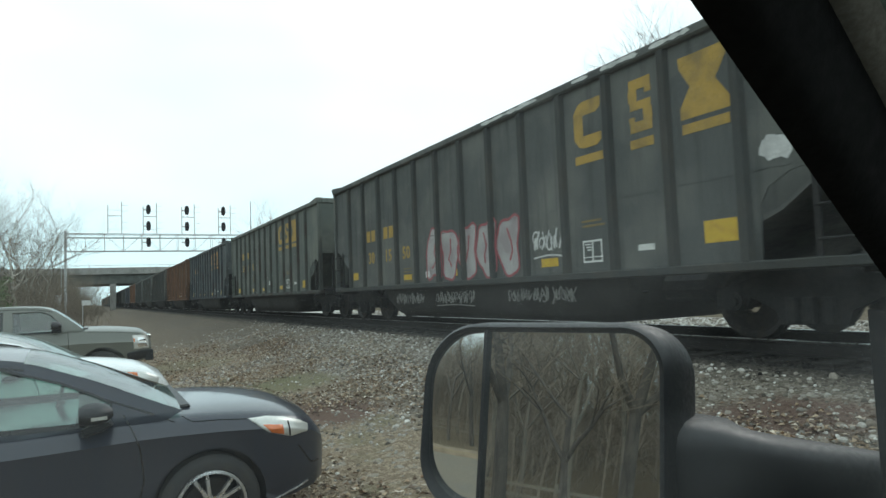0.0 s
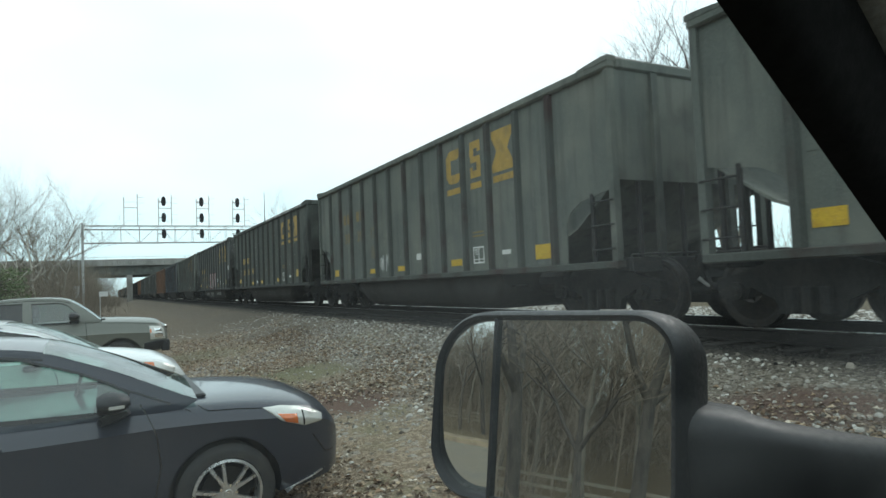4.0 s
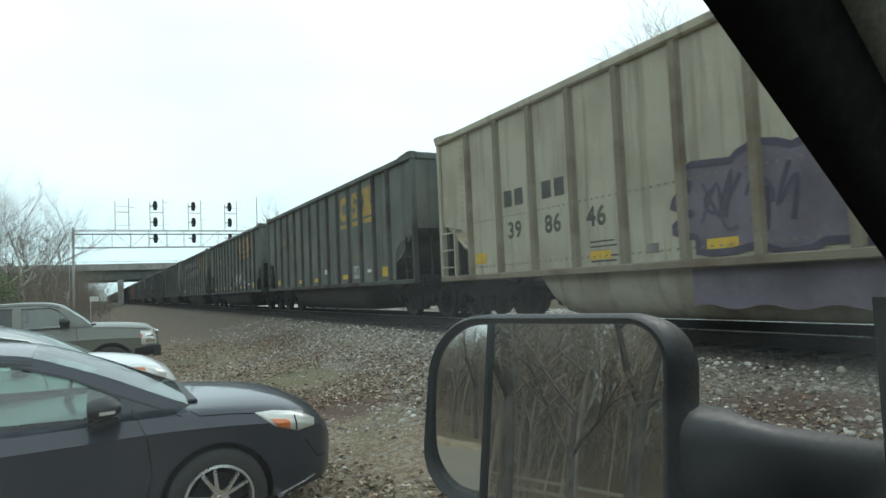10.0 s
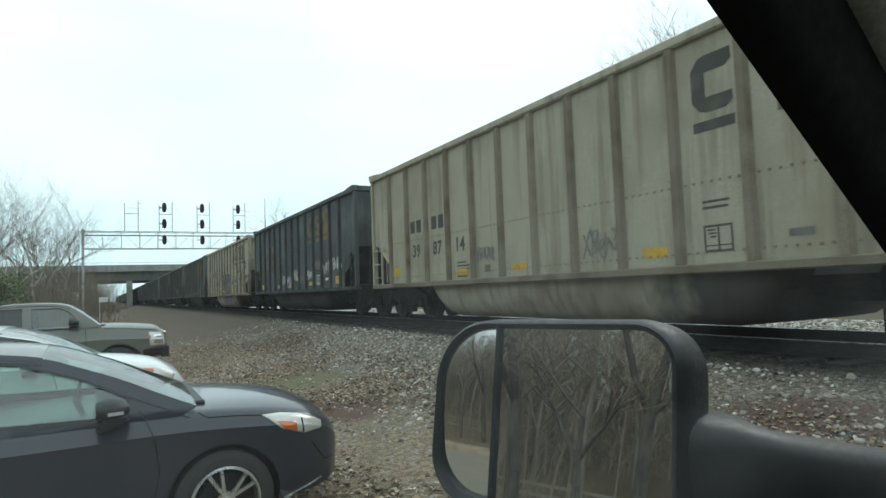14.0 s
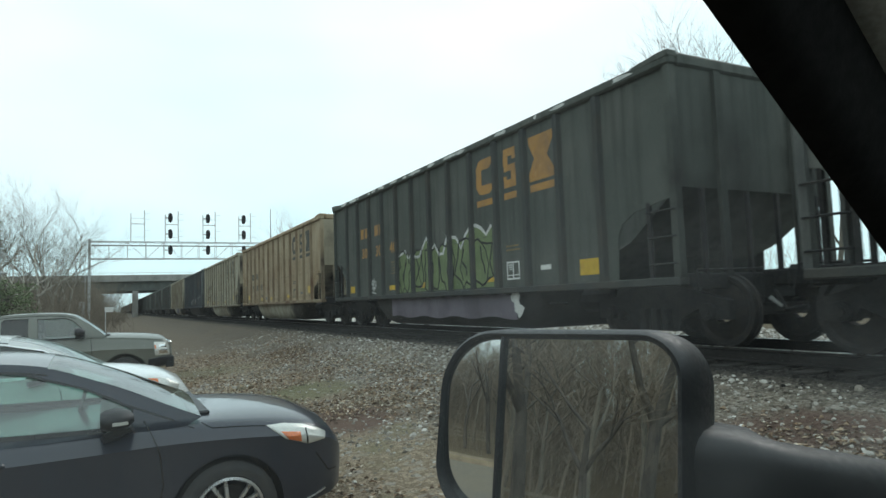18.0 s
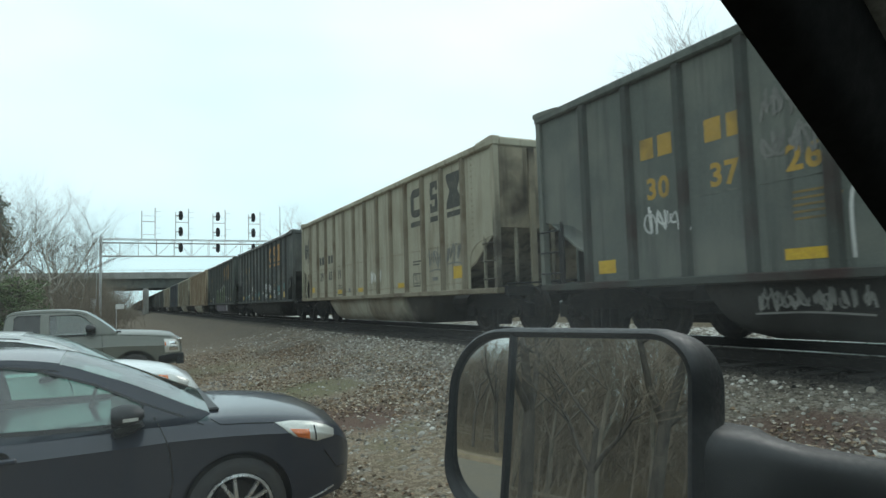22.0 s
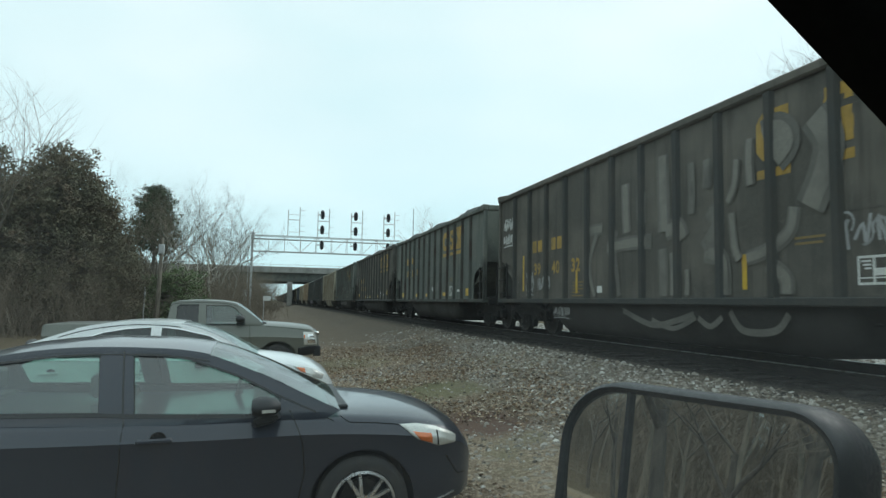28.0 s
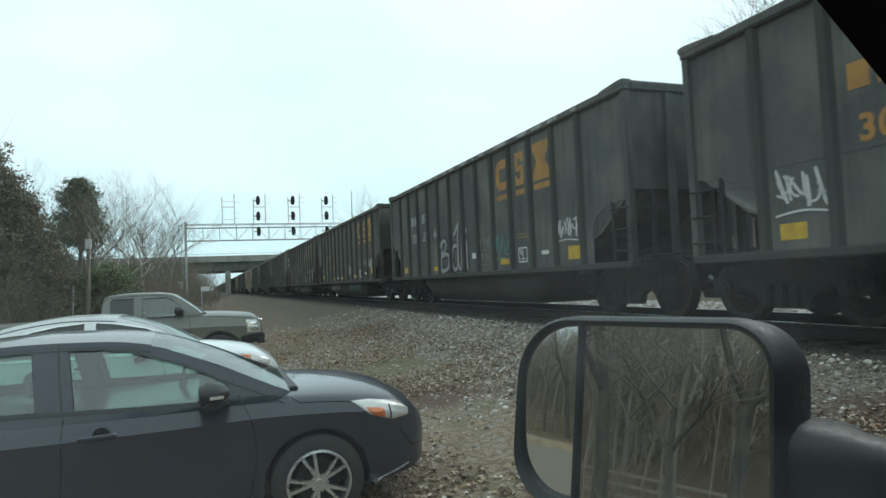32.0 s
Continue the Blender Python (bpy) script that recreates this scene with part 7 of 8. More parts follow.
# beside the line, on the near side
stand(T[4], -5.4, 62, 20, 0.80)
again(T[4], -7.6, 64, 130, 0.80)
again(T[4], -3.4, 69, 220, 0.68)
again(T[4], -6.4, 58, 75, 0.72)
again(T[4], -8.8, 61, 310, 0.82)
again(T[4], -10.4, 58, 170, 0.80)
again(T[4], -5.0, 74, 265, 0.84)
again(T[0], -4.6, 66, 40, 0.75)
again(T[2], -9.5, 60, 200, 1.0)
again(T[3], -6.4, 76, 70, 0.85)
again(T[1], -12.0, 76, 70, 0.95)
again(T[0], -10.6, 66, 170, 0.95)
again(T[2], -4.4, 88, 10, 0.9)
again(T[1], -6.2, 84, 310, 0.9)
again(T[0], -8.0, 100, 290, 1.0)
again(T[3], -5.0, 104, 200, 1.0)
again(T[1], -11.5, 31, 10, 0.72)
again(T[3], -10.6, 29.5, 60, 0.62)
again(T[0], -14.5, 29, 140, 0.7)
# beyond the tracks
stand(T[1], 29.5, 30.5, 80, 0.78)
lone = bare_tree(19, 17.5, 0.54, "bark_dark", depth=5, r=0.62, twig="bark_dark")
tagged(lone, "tall dark leafless tree beyond the train")
stand(lone, 32.6, 31.8, 35, 1.02)
again(lone, 34.8, 27.4, 150, 1.0)
stand(T[0], 28.5, 17.5, 10, 0.85)
again(T[2], 30, 13, 100, 1.1)
again(T[3], 33, 26, 160, 0.85)
again(T[0], 31, 36, 220, 1.0)
again(T[1], 29, 47, 300, 0.9)
again(T[2], 31, 58, 30, 1.0)
again(T[3], 30, 70, 75, 1.0)
again(T[0], 33, 84, 140, 1.15)
again(T[1], 30, 106, 200, 1.28)
again(T[3], 31, 5, 200, 1.0)
again(T[2], 32, -6, 250, 1.0)
# behind the parked cars, across the road
wrng = random.Random(31)
stand(T[2], -20.5, 2.2, 15, 1.0)
roadside = bare_tree(16, 12, 0.72, "bark_dark", r=0.24, lean=0.16)
tagged(roadside, "dark-barked leafless tree with crooked limbs beside the road")
stand(roadside, -17.5, 3.9, 200, 1.0)
again(roadside, -19.0, 0.8, 70, 1.1)
again(roadside, -18.0, 6.4, 310, 0.9)
again(roadside, -16.8, 2.2, 130, 0.62)
stand(T[3], -23.0, 6.8, 90, 1.0)
for i in range(90):
    again(T[wrng.choice((0, 1, 2, 3))], wrng.uniform(-60, -25.5), wrng.uniform(-24, 38), wrng.uniform(0, 360), wrng.uniform(0.8, 1.2))
B = [brush(41, 5.0, 3.2, 150), brush(42, 4.0, 2.4, 120), brush(43, 6.0, 4.5, 190)]
stand(B[0], -5.0, 58)
stand(B[1], -3.2, 66)
stand(B[2], -19, 6)
for x, y, k, s in ((-8, 60, 2, 1.0), (-7, 68, 0, 1.1), (-11, 63, 2, 1.1), (-3.4, 74, 1, 1.3), (-3.6, 84, 0, 1.2), (-4.2, 96, 2, 1.2), (-5, 108, 2, 1.4), (-14, 56, 2, 1.2), (-9, 52, 0, 1.0), (-12, 47, 2, 1.0), (-7.2, 90, 2, 1.3), (-10, 80, 2, 1.3),
                   (-4.6, 120, 2, 1.5), (-4.8, 135, 2, 1.6), (-7, 150, 2, 1.8), (-16, 44, 2, 1.1), (-18, 38, 2, 1.0), (-12, 34, 1, 1.1)):
    again(B[k], x, y, x * 40 % 360, s)
for i in range(55):
    again(B[wrng.choice((0, 1, 2))], wrng.uniform(-60, -33), wrng.uniform(-18, 32), wrng.uniform(0, 360), wrng.uniform(0.9, 1.8))
for i in range(44):
    y = wrng.uniform(54, 150)
    again(B[2], -3.2 - wrng.random() * (7 + (y - 54) * 0.08), y, wrng.uniform(0, 360), wrng.uniform(0.75, 1.15) * (1 + (y - 54) * 0.006))
for i in range(14):
    again(B[wrng.choice((0, 2))], wrng.uniform(24, 30), -6 + i * 8, wrng.uniform(0, 360), wrng.uniform(0.8, 1.2))
ced = evergreen(51, 9.8, 3.9, 30000, 0.10, "cedar", "tall brown-green cedar in winter colour", 0.42, 0.02)
stand(ced, -11.0, 38.5)
again(ced, -14.2, 36.5, 120, 0.95)
again(ced, -10.6, 42.5, 250, 0.82)
again(ced, -13.0, 43.0, 40, 0.95)
again(ced, -17.2, 38.0, 300, 1.0)
again(ced, -9.8, 47.0, 80, 0.6)
again(ced, -9.7, 40.0, 160, 0.78)
again(B[2], -8.6, 35.5, 30, 0.8)
again(B[2], -11.0, 34.0, 130, 0.95)
again(B[0], -13.5, 33.0, 230, 1.1)
again(B[2], -15.5, 32.0, 330, 1.0)
pine = evergreen(52, 13.2, 3.4, 16000, 0.12, "needle", "dark green pine with a rounded crown", 0.4, 0.5, "pine_tree")
stand(pine, -11.5, 70)
shrub = evergreen(53, 2.6, 1.6, 5000, 0.06, "leaf_green", "green evergreen shrub beside the pole", 0.35, 0.02, "shrub", 0.012)
shrub["category"] = "bush"
stand(shrub, -5.8, 46.5, 0, 1.5)
again(shrub, -4.9, 50, 80, 0.8)
again(shrub, -6.9, 47.5, 200, 1.35)


def far_woods(seed, count, x0, x1, y0, y1, height, stem=0.012, limbs=16, thin=1.0):
    """Distant winter woodland: stems with upswept slivers of branches."""
    rng = random.Random(seed)
    b = Builder()
    for _ in range(count):
        x, y = rng.uniform(x0, x1), rng.uniform(y0, y1)
        z, h = ground_z(x, y) - 0.2, height * rng.uniform(0.6, 1.1)
        top = Vector((x + rng.uniform(-0.8, 0.8), y + rng.uniform(-1.6, 1.6), z + h))
        base = Vector((x, y, z))
        b.tube(base, top, h * stem, 0.03, 3, False)
        for _ in range(limbs):
            p = base.lerp(top, rng.uniform(0.12, 0.95))
            d = Vector((rng.uniform(-1, 1), rng.uniform(-1, 1), rng.uniform(-0.1, 0.9))).normalized() * h * rng.uniform(0.10, 0.27)
            w = Vector((rng.uniform(-1, 1), rng.uniform(-1, 1), 0)).normalized() * rng.uniform(0.03, 0.07) * thin
            q = p + d
            b.add([p - w, p + w, q], [(0, 1, 2)])
            for _ in range(2):
                e = p.lerp(q, rng.uniform(0.3, 0.9))
                f = e + Vector((rng.uniform(-1, 1), rng.uniform(-1, 1), rng.uniform(0, 0.9))) * h * 0.09
                b.add([e - w * 0.6, e + w * 0.6, f], [(0, 1, 2)])
    return b


thing("far_woods", "brown leafless woods in the distance beyond the bridge", "woods", kind="stuff", shape=raw_mesh(far_woods(61, 700, -70, -3.5, 190, 300, 11), "far_woods", M["twig"]))
thing("far_woods", "brown leafless woods in the distance beyond the tracks", "woods", kind="stuff", shape=raw_mesh(far_woods(62, 600, 16, 90, 190, 300, 11), "far_woods", M["twig"]))
thing("far_woods", "brown leafless woods on the rising ground across the road", "woods", kind="stuff", shape=raw_mesh(far_woods(63, 1100, -75, -26, -45, 60, 12, 0.004, 80, 0.5), "far_woods", M["far_twig"]))
thing("far_woods", "brown leafless woods on the bank beside the line", "woods", kind="stuff", shape=raw_mesh(far_woods(64, 500, -40, -13, 60, 150, 8), "far_woods", M["twig"]))


# ---- signal gantry ----
def gantry():
    root = thing("signal_gantry", "galvanised steel lattice signal gantry across the tracks", "signal gantry")
    x0, x1, zb, zt, y = -2.1, 21.0, 7.30, 9.10, 76.0
    for yy in (y - 0.6, y + 0.6):
        for z in (zb, zt):
            part("chord", Builder().box(x0 - 0.1, yy - 0.05, z - 0.038, x1 + 0.1, yy + 0.05, z + 0.038), M["galv"], root)
    k = 13
    for i in range(k + 1):
        x = x0 + (x1 - x0) * i / k
        for yy in (y - 0.6, y + 0.6):
            part("lattice_upright", Builder().tube((x, yy, zb), (x, yy, zt), 0.025, n=6), M["galv"], root)
            if i < k:
                xn = x0 + (x1 - x0) * (i + 1) / k
                a, c = ((x, zb), (xn, zt)) if i % 2 else ((x, zt), (xn, zb))
                part("lattice_brace", Builder().tube((a[0], yy, a[1]), (c[0], yy, c[1]), 0.014, n=6), M["galv"], root)
        for z in (zb, zt):
            part("cross_strut", Builder().tube((x, y - 0.6, z), (x, y + 0.6, z), 0.03, n=6), M["galv"], root)
    for x in (x0, x1):
        for yy in (y - 0.6, y + 0.6):
            part("leg", Builder().box(x - 0.11, yy - 0.11, 0.6, x + 0.11, yy + 0.11, zt + 0.25), M["galv"], root)
        for j in range(9):
            part("leg_brace", Builder().tube((x, y - 0.6, 1.0 + j * 0.75), (x, y + 0.6, 1.7 + j * 0.75), 0.025, n=6), M["galv"], root)
        part("footing", Builder().box(x - 0.5, y - 1.0, 0.0, x + 0.5, y + 1.0, 0.75, 0.05), M["concrete"], root)
    part("walkway", Builder().box(x0, y - 0.5, zt - 0.4, x1, y + 0.5, zt - 0.36), M["galv"], root)
    part("equipment_case", Builder().box(x0 - 0.95, y - 1.0, 0.5, x0 - 0.4, y - 0.6, 2.9, 0.04), M["galv"], root, "pale steel equipment case")
    part("ladder", Builder().box(x0 - 0.36, y - 0.75, 0.7, x0 - 0.32, y - 0.7, zt), M["galv"], root)
    for x, full in ((2.3, False), (5.65, True), (9.5, True), (13.35, True)):
        for dx in (-0.05, 1.25):
            part("mast", Builder().tube((x + dx - 0.5, y - 0.65, zt), (x + dx - 0.5, y - 0.65, 12.1 + (0.4 if dx > 0 else 0)), 0.045, n=6), M["galv"], root)
        for z in (9.6, 11.0, 11.6):
            part("mast_rail", Builder().tube((x - 0.55, y - 0.65, z), (x + 0.75, y - 0.65, z), 0.04 if z == 11.0 else 0.02, n=6), M["galv"], root)
        for z in (9.7, 10.3, 11.5, 12.1):
            part("cage_rail", Builder().tube((x + 0.75, y - 0.65, z), (x + 1.3, y - 0.9, z), 0.018, n=5), M["galv"], root)
        if not full:
            continue
        for z in (11.72, 9.95, 8.20):
            b = Builder()
            ring = lambda yy, s: [(x - 0.05 + 0.23 * s * math.cos(a), yy, z + 0.52 * s * math.sin(a)) for a in [2 * math.pi * i / 20 for i in range(20)]]
            b.loft([ring(y - 0.93, 1.0), ring(y - 0.90, 1.02), ring(y - 0.87, 1.0)])
            head = part("signal_head", b, M["signal_black"], root, "black oval signal head")
            for dz in (0.34, 0.0, -0.34):
                hood = Builder()
                for i in range(9):
                    a0, a1 = math.pi * (i / 9 * 1.3 - 0.15), math.pi * ((i + 1) / 9 * 1.3 - 0.15)
                    hood.add([(x - 0.05 + 0.12 * math.cos(a0), y - 0.93, z + dz + 0.12 * math.sin(a0)), (x - 0.05 + 0.12 * math.cos(a1), y - 0.93, z + dz + 0.12 * math.sin(a1)),
                              (x - 0.05 + 0.12 * math.cos(a1), y - 1.2, z + dz + 0.12 * math.sin(a1)), (x - 0.05 + 0.12 * math.cos(a0), y - 1.2, z + dz + 0.12 * math.sin(a0))], [(0, 1, 2, 3)])
                part("hood", hood, M["signal_black"], head)
            part("bracket", Builder().box(x - 0.6, y - 0.88, z - 0.05, x, y - 0.62, z + 0.05), M["galv"], root)
            part("signal_case", Builder().box(x - 0.24, y - 0.87, z - 0.45, x + 0.14, y - 0.66, z + 0.45, 0.05), M["signal_black"], root)
    return root


gantry()


# ---- road bridge ----
def overpass():
    root = thing("road_bridge", "concrete road bridge with dark girders over the railway", "bridge")
    y0, y1 = 158.0, 182.0
    part("deck", Builder().box(-90, y0, 8.55, 110, y1, 8.95), M["bridge_face"], root)
    for yy in (y0, y1 - 0.35):
        part("parapet", Builder().box(-90, yy - 0.02, 8.3, 110, yy + 0.35, 9.75, 0.05), M["concrete"], root)
        for i in range(40):
            part("rail_post", Builder().box(-60 + i * 4.0, yy + 0.1, 9.75, -59.9 + i * 4.0, yy + 0.2, 10.25), M["galv"], root)
        part("hand_rail", Builder().box(-90, yy + 0.11, 10.2, 110, yy + 0.19, 10.28), M["galv"], root)
    for i in range(7):
        yy = y0 + 0.9 + i * (y1 - y0 - 1.8) / 6
        b = Builder().box(-90, yy - 0.25, 6.25, 110, yy + 0.25, 6.32).box(-90, yy - 0.03, 6.32, 110, yy + 0.03, 8.45).box(-90, yy - 0.25, 8.45, 110, yy + 0.25, 8.55)
        part("girder", b, M["girder"], root)
    part("pier_wall", Builder().box(4.0, y0 + 0.6, 0.0, 5.2, y0 + 1.8, 6.25, 0.1), M["concrete"], root, "pale concrete pier")
    for x in (-13.0, 23.0):
        part("pier_cap", Builder().box(x - 0.8, y0 + 0.6, 5.2, x + 0.8, y1 - 0.6, 6.25, 0.08), M["concrete"], root)
        for i in range(4):
            part("pier", Builder().tube((x, y0 + 3 + i * 6, -0.5), (x, y0 + 3 + i * 6, 5.2), 0.55, n=16), M["concrete"], root, smooth=True)
    for s, x in ((-1, -30), (1, 46)):
        part("abutment", Builder().loft([[(x - s * 12, y0, 0), (x + s * 60, y0, 0), (x + s * 60, y1, 0), (x - s * 12, y1, 0)], [(x, y0 + 0.5, 8.5), (x + s * 60, y0 + 0.5, 8.5), (x + s * 60, y1 - 0.5, 8.5), (x, y1 - 0.5, 8.5)]]), M["concrete"], root)
    return root


overpass()


# ---- poles, mast, fence, road ----
def utility_pole():
    root = thing("utility_pole", "weathered timber pole with a small street lamp arm", "pole", at=pose(-6.95, 45, ground_z(-6.95, 45)))
    part("post", Builder().tube((0, 0, -0.3), (0.12, 0, 5.75), 0.15, 0.11, 12), M["wood_pole"], root, smooth=True)
    part("lamp_arm", Builder().tube((0.1, 0, 4.05), (0.5, 0, 4.25), 0.025, n=6).tube((0.5, 0, 4.25), (1.2, 0, 4.3), 0.025, n=6), M["galv"], root)
    part("lamp_head", Builder().box(1.1, -0.1, 4.22, 1.55, 0.1, 4.34, 0.04), M["galv"], root, "pale lamp head")
    part("meter_box", Builder().box(-0.05, -0.3, 4.7, 0.3, -0.12, 5.3, 0.02), M["galv"], root)
    return root


utility_pole()
guy = thing("marker_post", "thin pale marker post beside the pole", "post", at=pose(-7.7, 44.6, ground_z(-7.7, 44.6)))
part("stake", Builder().tube((0, 0, -0.2), (0.06, 0, 2.5), 0.05, n=8), M["galv"], guy)
mast = thing("radio_mast", "thin steel radio mast behind the train", "mast", at=pose(23.9, 110, 0))
part("mast_pole", Builder().tube((0, 0, 0), (0, 0, 18.2), 0.16, 0.04, 8), M["signal_black"], mast)
post_sign = thing("trackside_sign", "small pale sign on a post beside the line", "sign", at=pose(-0.4, 52, ground_z(-0.4, 52)))
part("sign_post", Builder().tube((0, 0, -0.2), (0, 0, 2.1), 0.03, n=6), M["galv"], post_sign)
part("sign_face", Builder().box(-0.06, -0.04, 1.75, 0.5, -0.02, 2.1), M["sign_white"], post_sign)

road = thing("road", "worn grey asphalt road behind the parked cars", "road", kind="structure", shape=Builder().box(-11.5, -80, -0.25, -3.4, 12, 0.012), mat=M["asphalt"], at=pose(-0.1, -2.0, 0, 0, 0, -9))
verge = thing("road_edge", "brown leaf-covered bank beside the road", "verge", kind="structure",
              shape=Builder().loft([[(-13.4, y, -0.2), (-11.3, y, -0.2), (-11.9, y, 0.20), (-12.9, y, 0.22)] for y in (-80, -40, -20, -8, 0, 8, 16)]), mat=M["dry_leaf"], at=pose(-0.1, -2.0, 0, 0, 0, -9))


def rail_fence():
    root = thing("rail_fence", "weathered timber rail fence under the trees", "fence")
    for i in range(17):
        y = -16 + i * 2.4
        part("post", Builder().box(-24.9, y - 0.06, -0.1, -24.78, y + 0.06, 1.62, 0.01), M["fence_wood"], root)
        if i < 16:
            for z in (0.62, 1.0, 1.38):
                part("board", Builder().box(-24.77, y - 0.02, z - 0.06, -24.74, y + 2.42, z + 0.06), M["fence_wood"], root)
    return root


rail_fence()


# ---- the truck that the camera sits in ----
own = thing("own_pickup_truck", "black trim of a pickup truck seen from its driver's seat", "pickup")
FACE_C = Vector((0.404, 0.641, 1.697))
FACE_N = Vector((-0.91187, -0.37584, 0.16505))
FACE_W = Vector((-0.38107, 0.92455, 0.0))
FACE_U = Vector((0.15259, 0.06289, 0.98629))


def on_face(w, u, back=0.0):
    return FACE_C + FACE_W * w + FACE_U * u - FACE_N * back


def face_outline(grow=0.0, n=10):
    """The mirror's rounded outline in the plane of its face: broad at the inner end, swept at the outer."""
    w0, w1, u0, u1 = -0.214 - grow, 0.090 + grow, -0.200 - grow, 0.014 + grow
    pts = []
    for cw, cu, r, a0 in ((w1, u1, 0.075, 0), (w0, u1, 0.048, 90), (w0, u0, 0.05, 180), (w1, u0, 0.06, 270)):
        r = max(0.01, r + grow)
        sw, su = (1 if cw == w1 else -1), (1 if cu == u1 else -1)
        cx, cy = cw - sw * r, cu - su * r
        pts += [(cx + r * math.cos(radians(a0 + 90 * i / n)), cy + r * math.sin(radians(a0 + 90 * i / n))) for i in range(n + 1)]
    return pts


mir = part("mirror_housing", Builder().loft([[on_face(w, u, d) for w, u in face_outline(g)] for g, d in ((-0.0105, 0.032), (-0.009, 0.0), (-0.004, -0.003), (0.0, 0.002), (0.004, 0.025), (0.004, 0.06), (-0.008, 0.10), (-0.04, 0.128), (-0.07, 0.135))]), M["black_plastic"], own, "textured black towing mirror housing", True, angle=60)
rim = face_outline(-0.0085)
lo, hi = min(u for _, u in rim), max(u for _, u in rim)


def clipped(side):
    out = []
    n = len(rim)
    for i in range(n):
        p, q = rim[i], rim[(i + 1) % n]
        e = -0.002 if side < 0 else 0.002
        inside = lambda s: (s[0] < e) if side < 0 else (s[0] > e)
        if inside(p):
            out.append(p)
        if inside(p) != inside(q):
            t = (e - p[0]) / (q[0] - p[0])
            out.append((e, p[1] + (q[1] - p[1]) * t))
    return out


flat = Builder()
mp_ = clipped(-1)
flat.add([on_face(w, u, 0.004) for w, u in mp_], [tuple(range(len(mp_)))])
part("mirror_glass", flat, mirror_glass, mir, "flat mirror glass")
conv = Builder()
cp_ = clipped(1)
cw, cu = 0.038, -0.09
rings = []
dense_edge = [(p[0] + (q[0] - p[0]) * k / m, p[1] + (q[1] - p[1]) * k / m) for p, q in zip(cp_, cp_[1:] + cp_[:1]) for m in (max(1, round(math.hypot(q[0] - p[0], q[1] - p[1]) / 0.006)),) for k in range(m)]
for k in [1.0 - 0.05 * i for i in range(20)]:
    ring = []
    for w, u in dense_edge:
        a, c = cw + (w - cw) * k, cu + (u - cu) * k
        ring.append(on_face(a, c, 0.003 + ((a - cw) ** 2 + (c - cu) ** 2) * 0.65 - (c - cu) * 0.03))
    rings.append(ring)
conv.loft(rings, caps=False)
conv.add(rings[-1], [tuple(range(len(dense_edge)))])
part("wide_angle_glass", conv, mirror_glass, mir, "curved wide-angle mirror glass", True, angle=80)
part("divider", Builder().loft([[on_face(0.0028, u, 0.006), on_face(0.0022, u, -0.001), on_face(-0.0022, u, -0.001), on_face(-0.0028, u, 0.006)] for u in (lo - 0.002, hi + 0.002)]), M["black_plastic"], mir)

# arm from the housing to the door
ARM = [(on_face(-0.186, -0.12, 0.06), 0.050), (on_face(-0.231, -0.125, 0.065), 0.053), (Vector((0.552, 0.425, 1.545)), 0.060), (Vector((0.62, 0.405, 1.522)), 0.066), (Vector((0.70, 0.395, 1.508)), 0.061), (Vector((0.82, 0.385, 1.49)), 0.050)]
rings = []
for i, (c, h) in enumerate(ARM):
    d = (ARM[min(i + 1, len(ARM) - 1)][0] - ARM[max(0, i - 1)][0]).normalized()
    side = d.cross(Vector((0, 0, 1))).normalized()
    up = side.cross(d).normalized()
    rings.append([c + side * (0.05 * math.cos(a) * abs(math.cos(a)) ** -0.4 if abs(math.cos(a)) > 1e-6 else 0) + up * (h * math.sin(a) * abs(math.sin(a)) ** -0.4 if abs(math.sin(a)) > 1e-6 else 0) for a in [2 * math.pi * k / 20 for k in range(20)]])
part("mirror_arm", Builder().loft(rings), M["black_plastic"], own, "textured black mirror arm", True, angle=70)

# front pillar: the window frame outside, the trim inside
EDGE = [Vector((0.72, 0.27, 1.575)), Vector((0.523, 0.229, 1.681)), Vector((0.363, 0.196, 1.768)), Vector((0.203, 0.1633, 1.8562)), Vector((0.07, 0.139, 1.931)), Vector((-0.06, 0.128, 1.958)), Vector((-0.5, 0.12, 1.966)), Vector((-0.9, 0.12, 1.96))]


def along_edge(profile):
    """Rings along the pillar: profile pairs are (towards the cab, upwards)."""
    rings = []
    for i, p in enumerate(EDGE):
        d = (EDGE[min(i + 1, len(EDGE) - 1)] - EDGE[max(0, i - 1)]).normalized()
        cab = (Vector((0, -1, 0)) - d * d.dot(Vector((0, -1, 0)))).normalized()
        up = cab.cross(d).normalized()
        if up.z < 0:
            up = -up
        rings.append([p + cab * a + up * c for a, c in profile])
    return rings


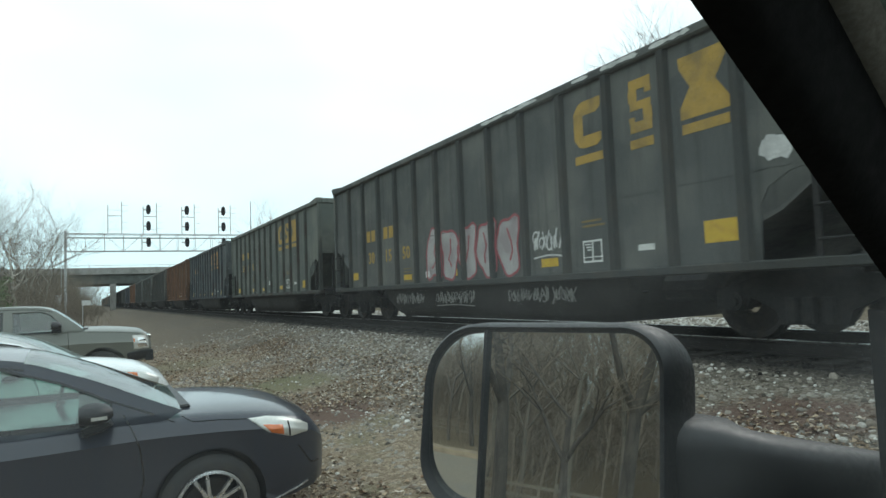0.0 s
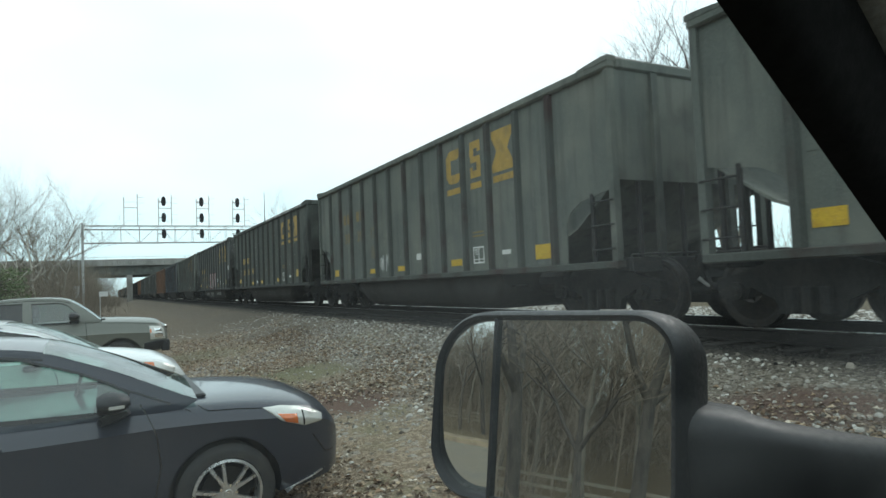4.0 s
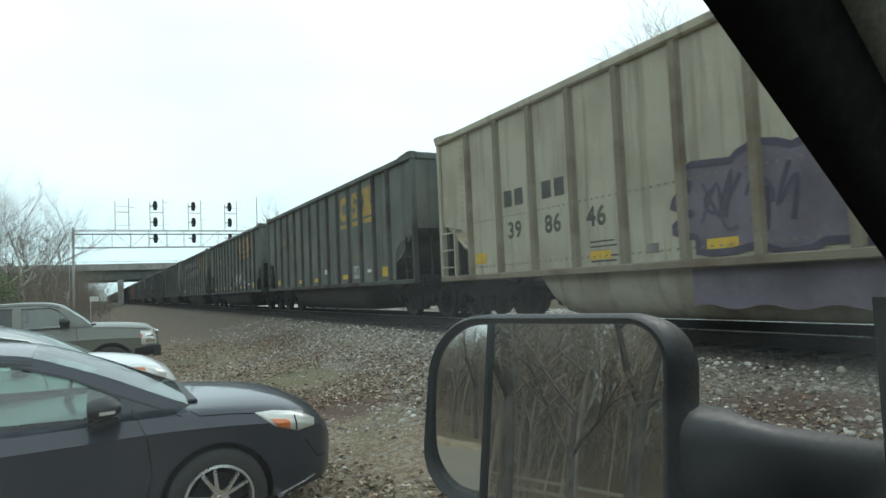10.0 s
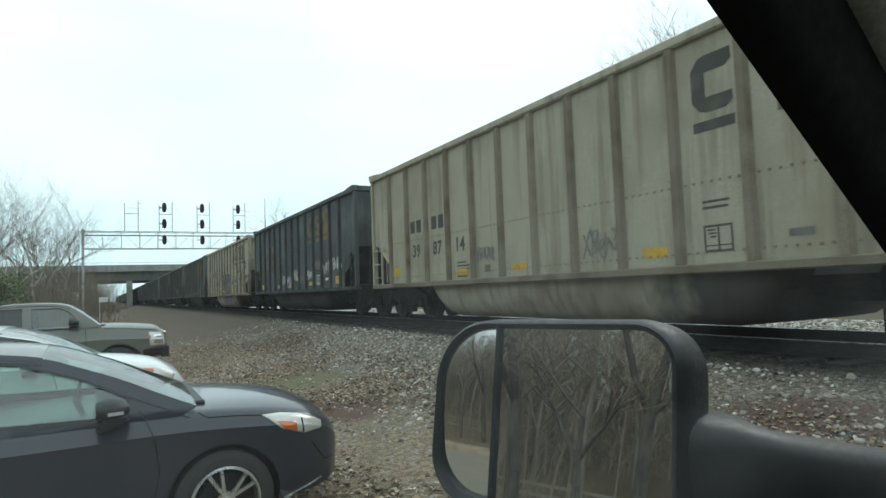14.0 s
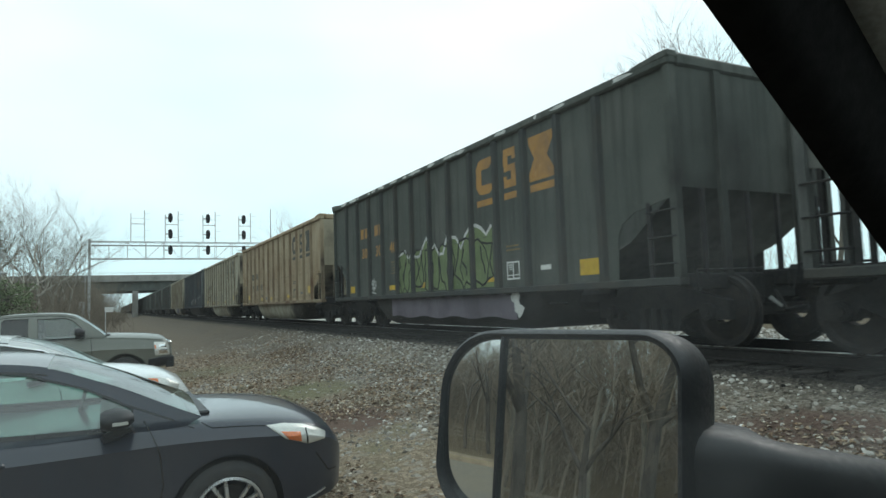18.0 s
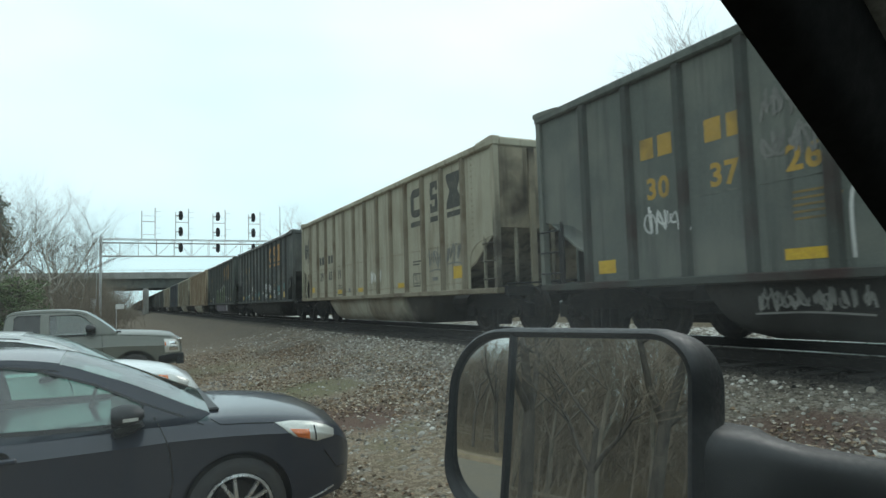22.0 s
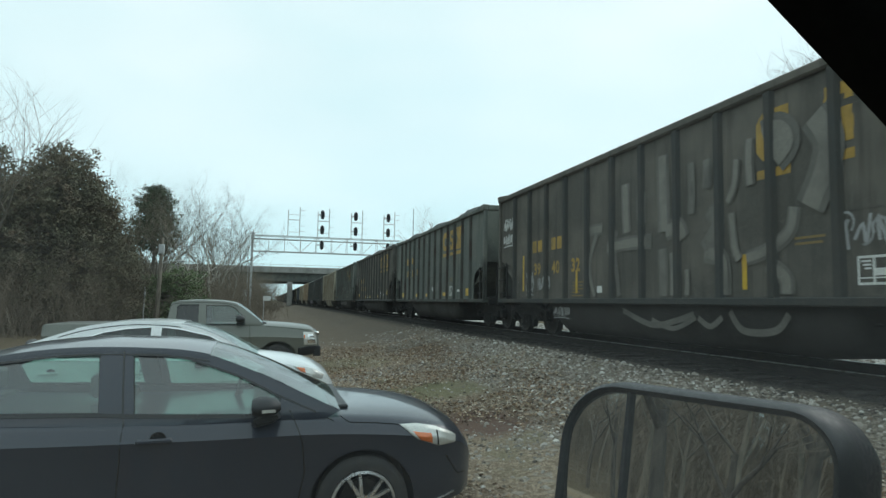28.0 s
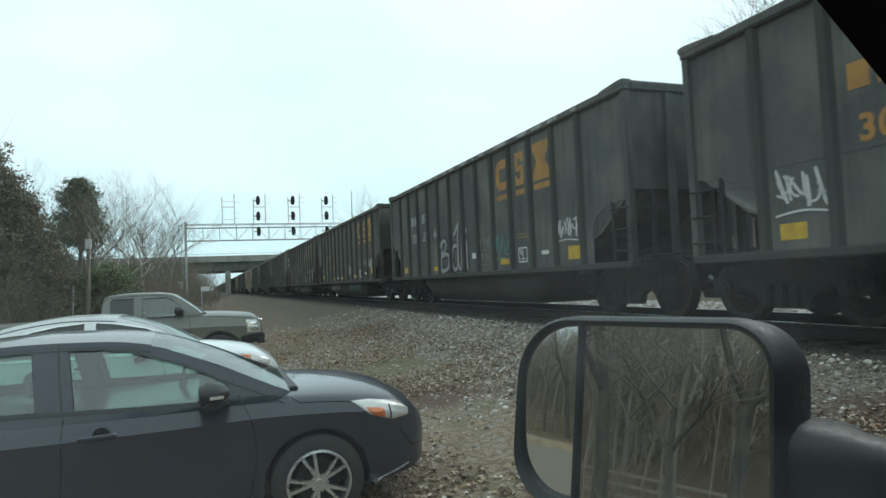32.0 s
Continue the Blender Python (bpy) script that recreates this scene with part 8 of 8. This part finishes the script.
part("front_pillar", Builder().loft(along_edge([(0.0, 0.0), (0.010, 0.004), (0.016, 0.016), (0.021, 0.043), (0.0, 0.064), (-0.018, 0.059), (-0.018, 0.032), (-0.006, 0.012)])), M["pillar_black"], own, "dark front pillar and window frame", True, angle=50)
part("pillar_trim", Builder().loft(along_edge([(0.015, 0.042), (0.029, 0.045), (0.05, 0.07), (0.05, 0.13), (0.0, 0.12), (0.0, 0.054)])), M["headliner"], own, "grey-brown pillar trim", True, angle=60)
pane = part("side_window", Builder().loft([[(p.x, 0.225 + 0.03 * p.x, 1.34), (p.x, (p.y + 0.225 + 0.03 * p.x) / 2 + 0.012, (p.z + 1.34) / 2), tuple(q)] for p, q in zip(EDGE, [r[0] for r in along_edge([(-0.004, 0.03)])])], caps=False, closed=False), dusty_pane, own, "dusty side window glass", True)
pane.visible_shadow = False
part("roof_lining", Builder().loft([[(x, 0.10, z), (x, -1.3, z + 0.03), (x, -1.3, z + 0.06), (x, 0.10, z + 0.05)] for x, z in ((-1.2, 2.03), (-0.3, 2.04), (0.05, 2.0), (0.25, 1.93))]), M["headliner"], own, "grey-brown roof lining")
part("roof_skin", Builder().box(-1.2, -1.35, 2.11, 0.1, 0.12, 2.13), M["black_plastic"], own)
part("sail_panel", Builder().loft([[(x, 0.205 + 0.05 * (x - 0.39), 1.38), (x + 0.01, 0.235 + 0.05 * (x - 0.39), 1.38), (x + 0.01, 0.235 + 0.05 * (x - 0.39), zt), (x, 0.205 + 0.05 * (x - 0.39), zt)] for x, zt in ((0.432, 1.728), (0.47, 1.710), (0.7, 1.585))]), M["pillar_black"], own, "black corner panel behind the window")
part("door", Builder().loft([[(x, 0.16, 0.55), (x, 0.36, 0.55), (x, 0.34, 1.33), (x, 0.14, 1.33)] for x in (-0.9, 0.0, 0.75)]), M["black_plastic"], own, "black lower door")
part("dash_top", Builder().box(0.55, -1.3, 1.15, 1.1, 0.15, 1.36, 0.05), M["cabin_dark"], own, "dark dashboard top")

# the rest of the cab and body, closing the space behind the window
part("hood", Builder().loft([[(x, -1.66, 0.6), (x, -1.70, 0.95), (x, -1.62, zt - 0.05), (x, -1.3, zt + 0.01), (x, -0.72, zt + 0.03), (x, -0.14, zt + 0.01), (x, 0.14, zt - 0.05), (x, 0.22, 0.95), (x, 0.18, 0.6)] for x, zt in ((0.98, 1.30), (1.6, 1.27), (2.2, 1.21), (2.6, 1.12), (2.72, 0.98), (2.74, 0.8))]), M["gloss_black"], own, "dark hood", True, angle=40)
part("front_bumper", Builder().box(2.66, -1.72, 0.46, 2.9, 0.24, 0.76, 0.05), M["black_plastic"], own)
part("far_door", Builder().box(-0.92, -1.76, 0.55, 0.96, -1.68, 1.33, 0.03), M["gloss_black"], own)
part("cab_back", Builder().box(-1.02, -1.72, 0.55, -0.95, 0.2, 2.08, 0.03), M["gloss_black"], own)
for ya, yb in ((-1.76, -1.70), (0.18, 0.24)):
    part("bed_side", Builder().box(-3.1, ya, 0.55, -1.06, yb, 1.34, 0.02), M["gloss_black"], own)
part("tailgate", Builder().box(-3.16, -1.7, 0.6, -3.1, 0.18, 1.34, 0.02), M["gloss_black"], own)
part("bed_floor", Builder().box(-3.1, -1.7, 0.78, -1.06, 0.18, 0.83), M["black_plastic"], own)
part("windscreen", Builder().loft([[(0.80, -1.66, 1.50), (0.80, -0.76, 1.53), (0.80, 0.18, 1.50)], [(0.44, -1.62, 1.72), (0.44, -0.76, 1.76), (0.44, 0.15, 1.72)], [(0.06, -1.56, 1.97), (0.06, -0.76, 2.02), (0.06, 0.09, 1.97)]], caps=False, closed=False), glass_car, own, "clear windscreen", True)
for wx in (1.95, -2.0):
    for wy, side in ((0.12, 1), (-1.62, -1)):
        wheel(own, "wheel", wx, wy, 0.40, 0.22, 6, side, 0.26)


# ---- what moves ----
SLACK = {0: 0.09, 1: -0.3, 2: -0.56, 3: -0.2, 4: -0.54, 5: -0.11, 6: 0.42, 7: -0.01, 8: 0.45, 9: 0.0, 10: -0.36, 11: -0.17, 12: 0.1, 13: -0.24, 14: -0.04, 15: -0.16, 16: 0.30, 17: 0.36, 18: -0.13, 19: 0.31, 20: 0.67}


def motions():
    """The train rolls past at a steady, slowly rising speed."""
    for k, (car, spec) in train.items():
        shift = SLACK.get(k, 0.09 + 0.3 * k)
        rows = []
        for i in range(17):
            t = i * 2.0
            rows.append((t, pose(TRACK_X, 17.67 + 8.6335 * t + 0.0093 * t * t - PITCH * k + shift - HALF, RAIL_Z)))
        walk(car, rows)


motions()
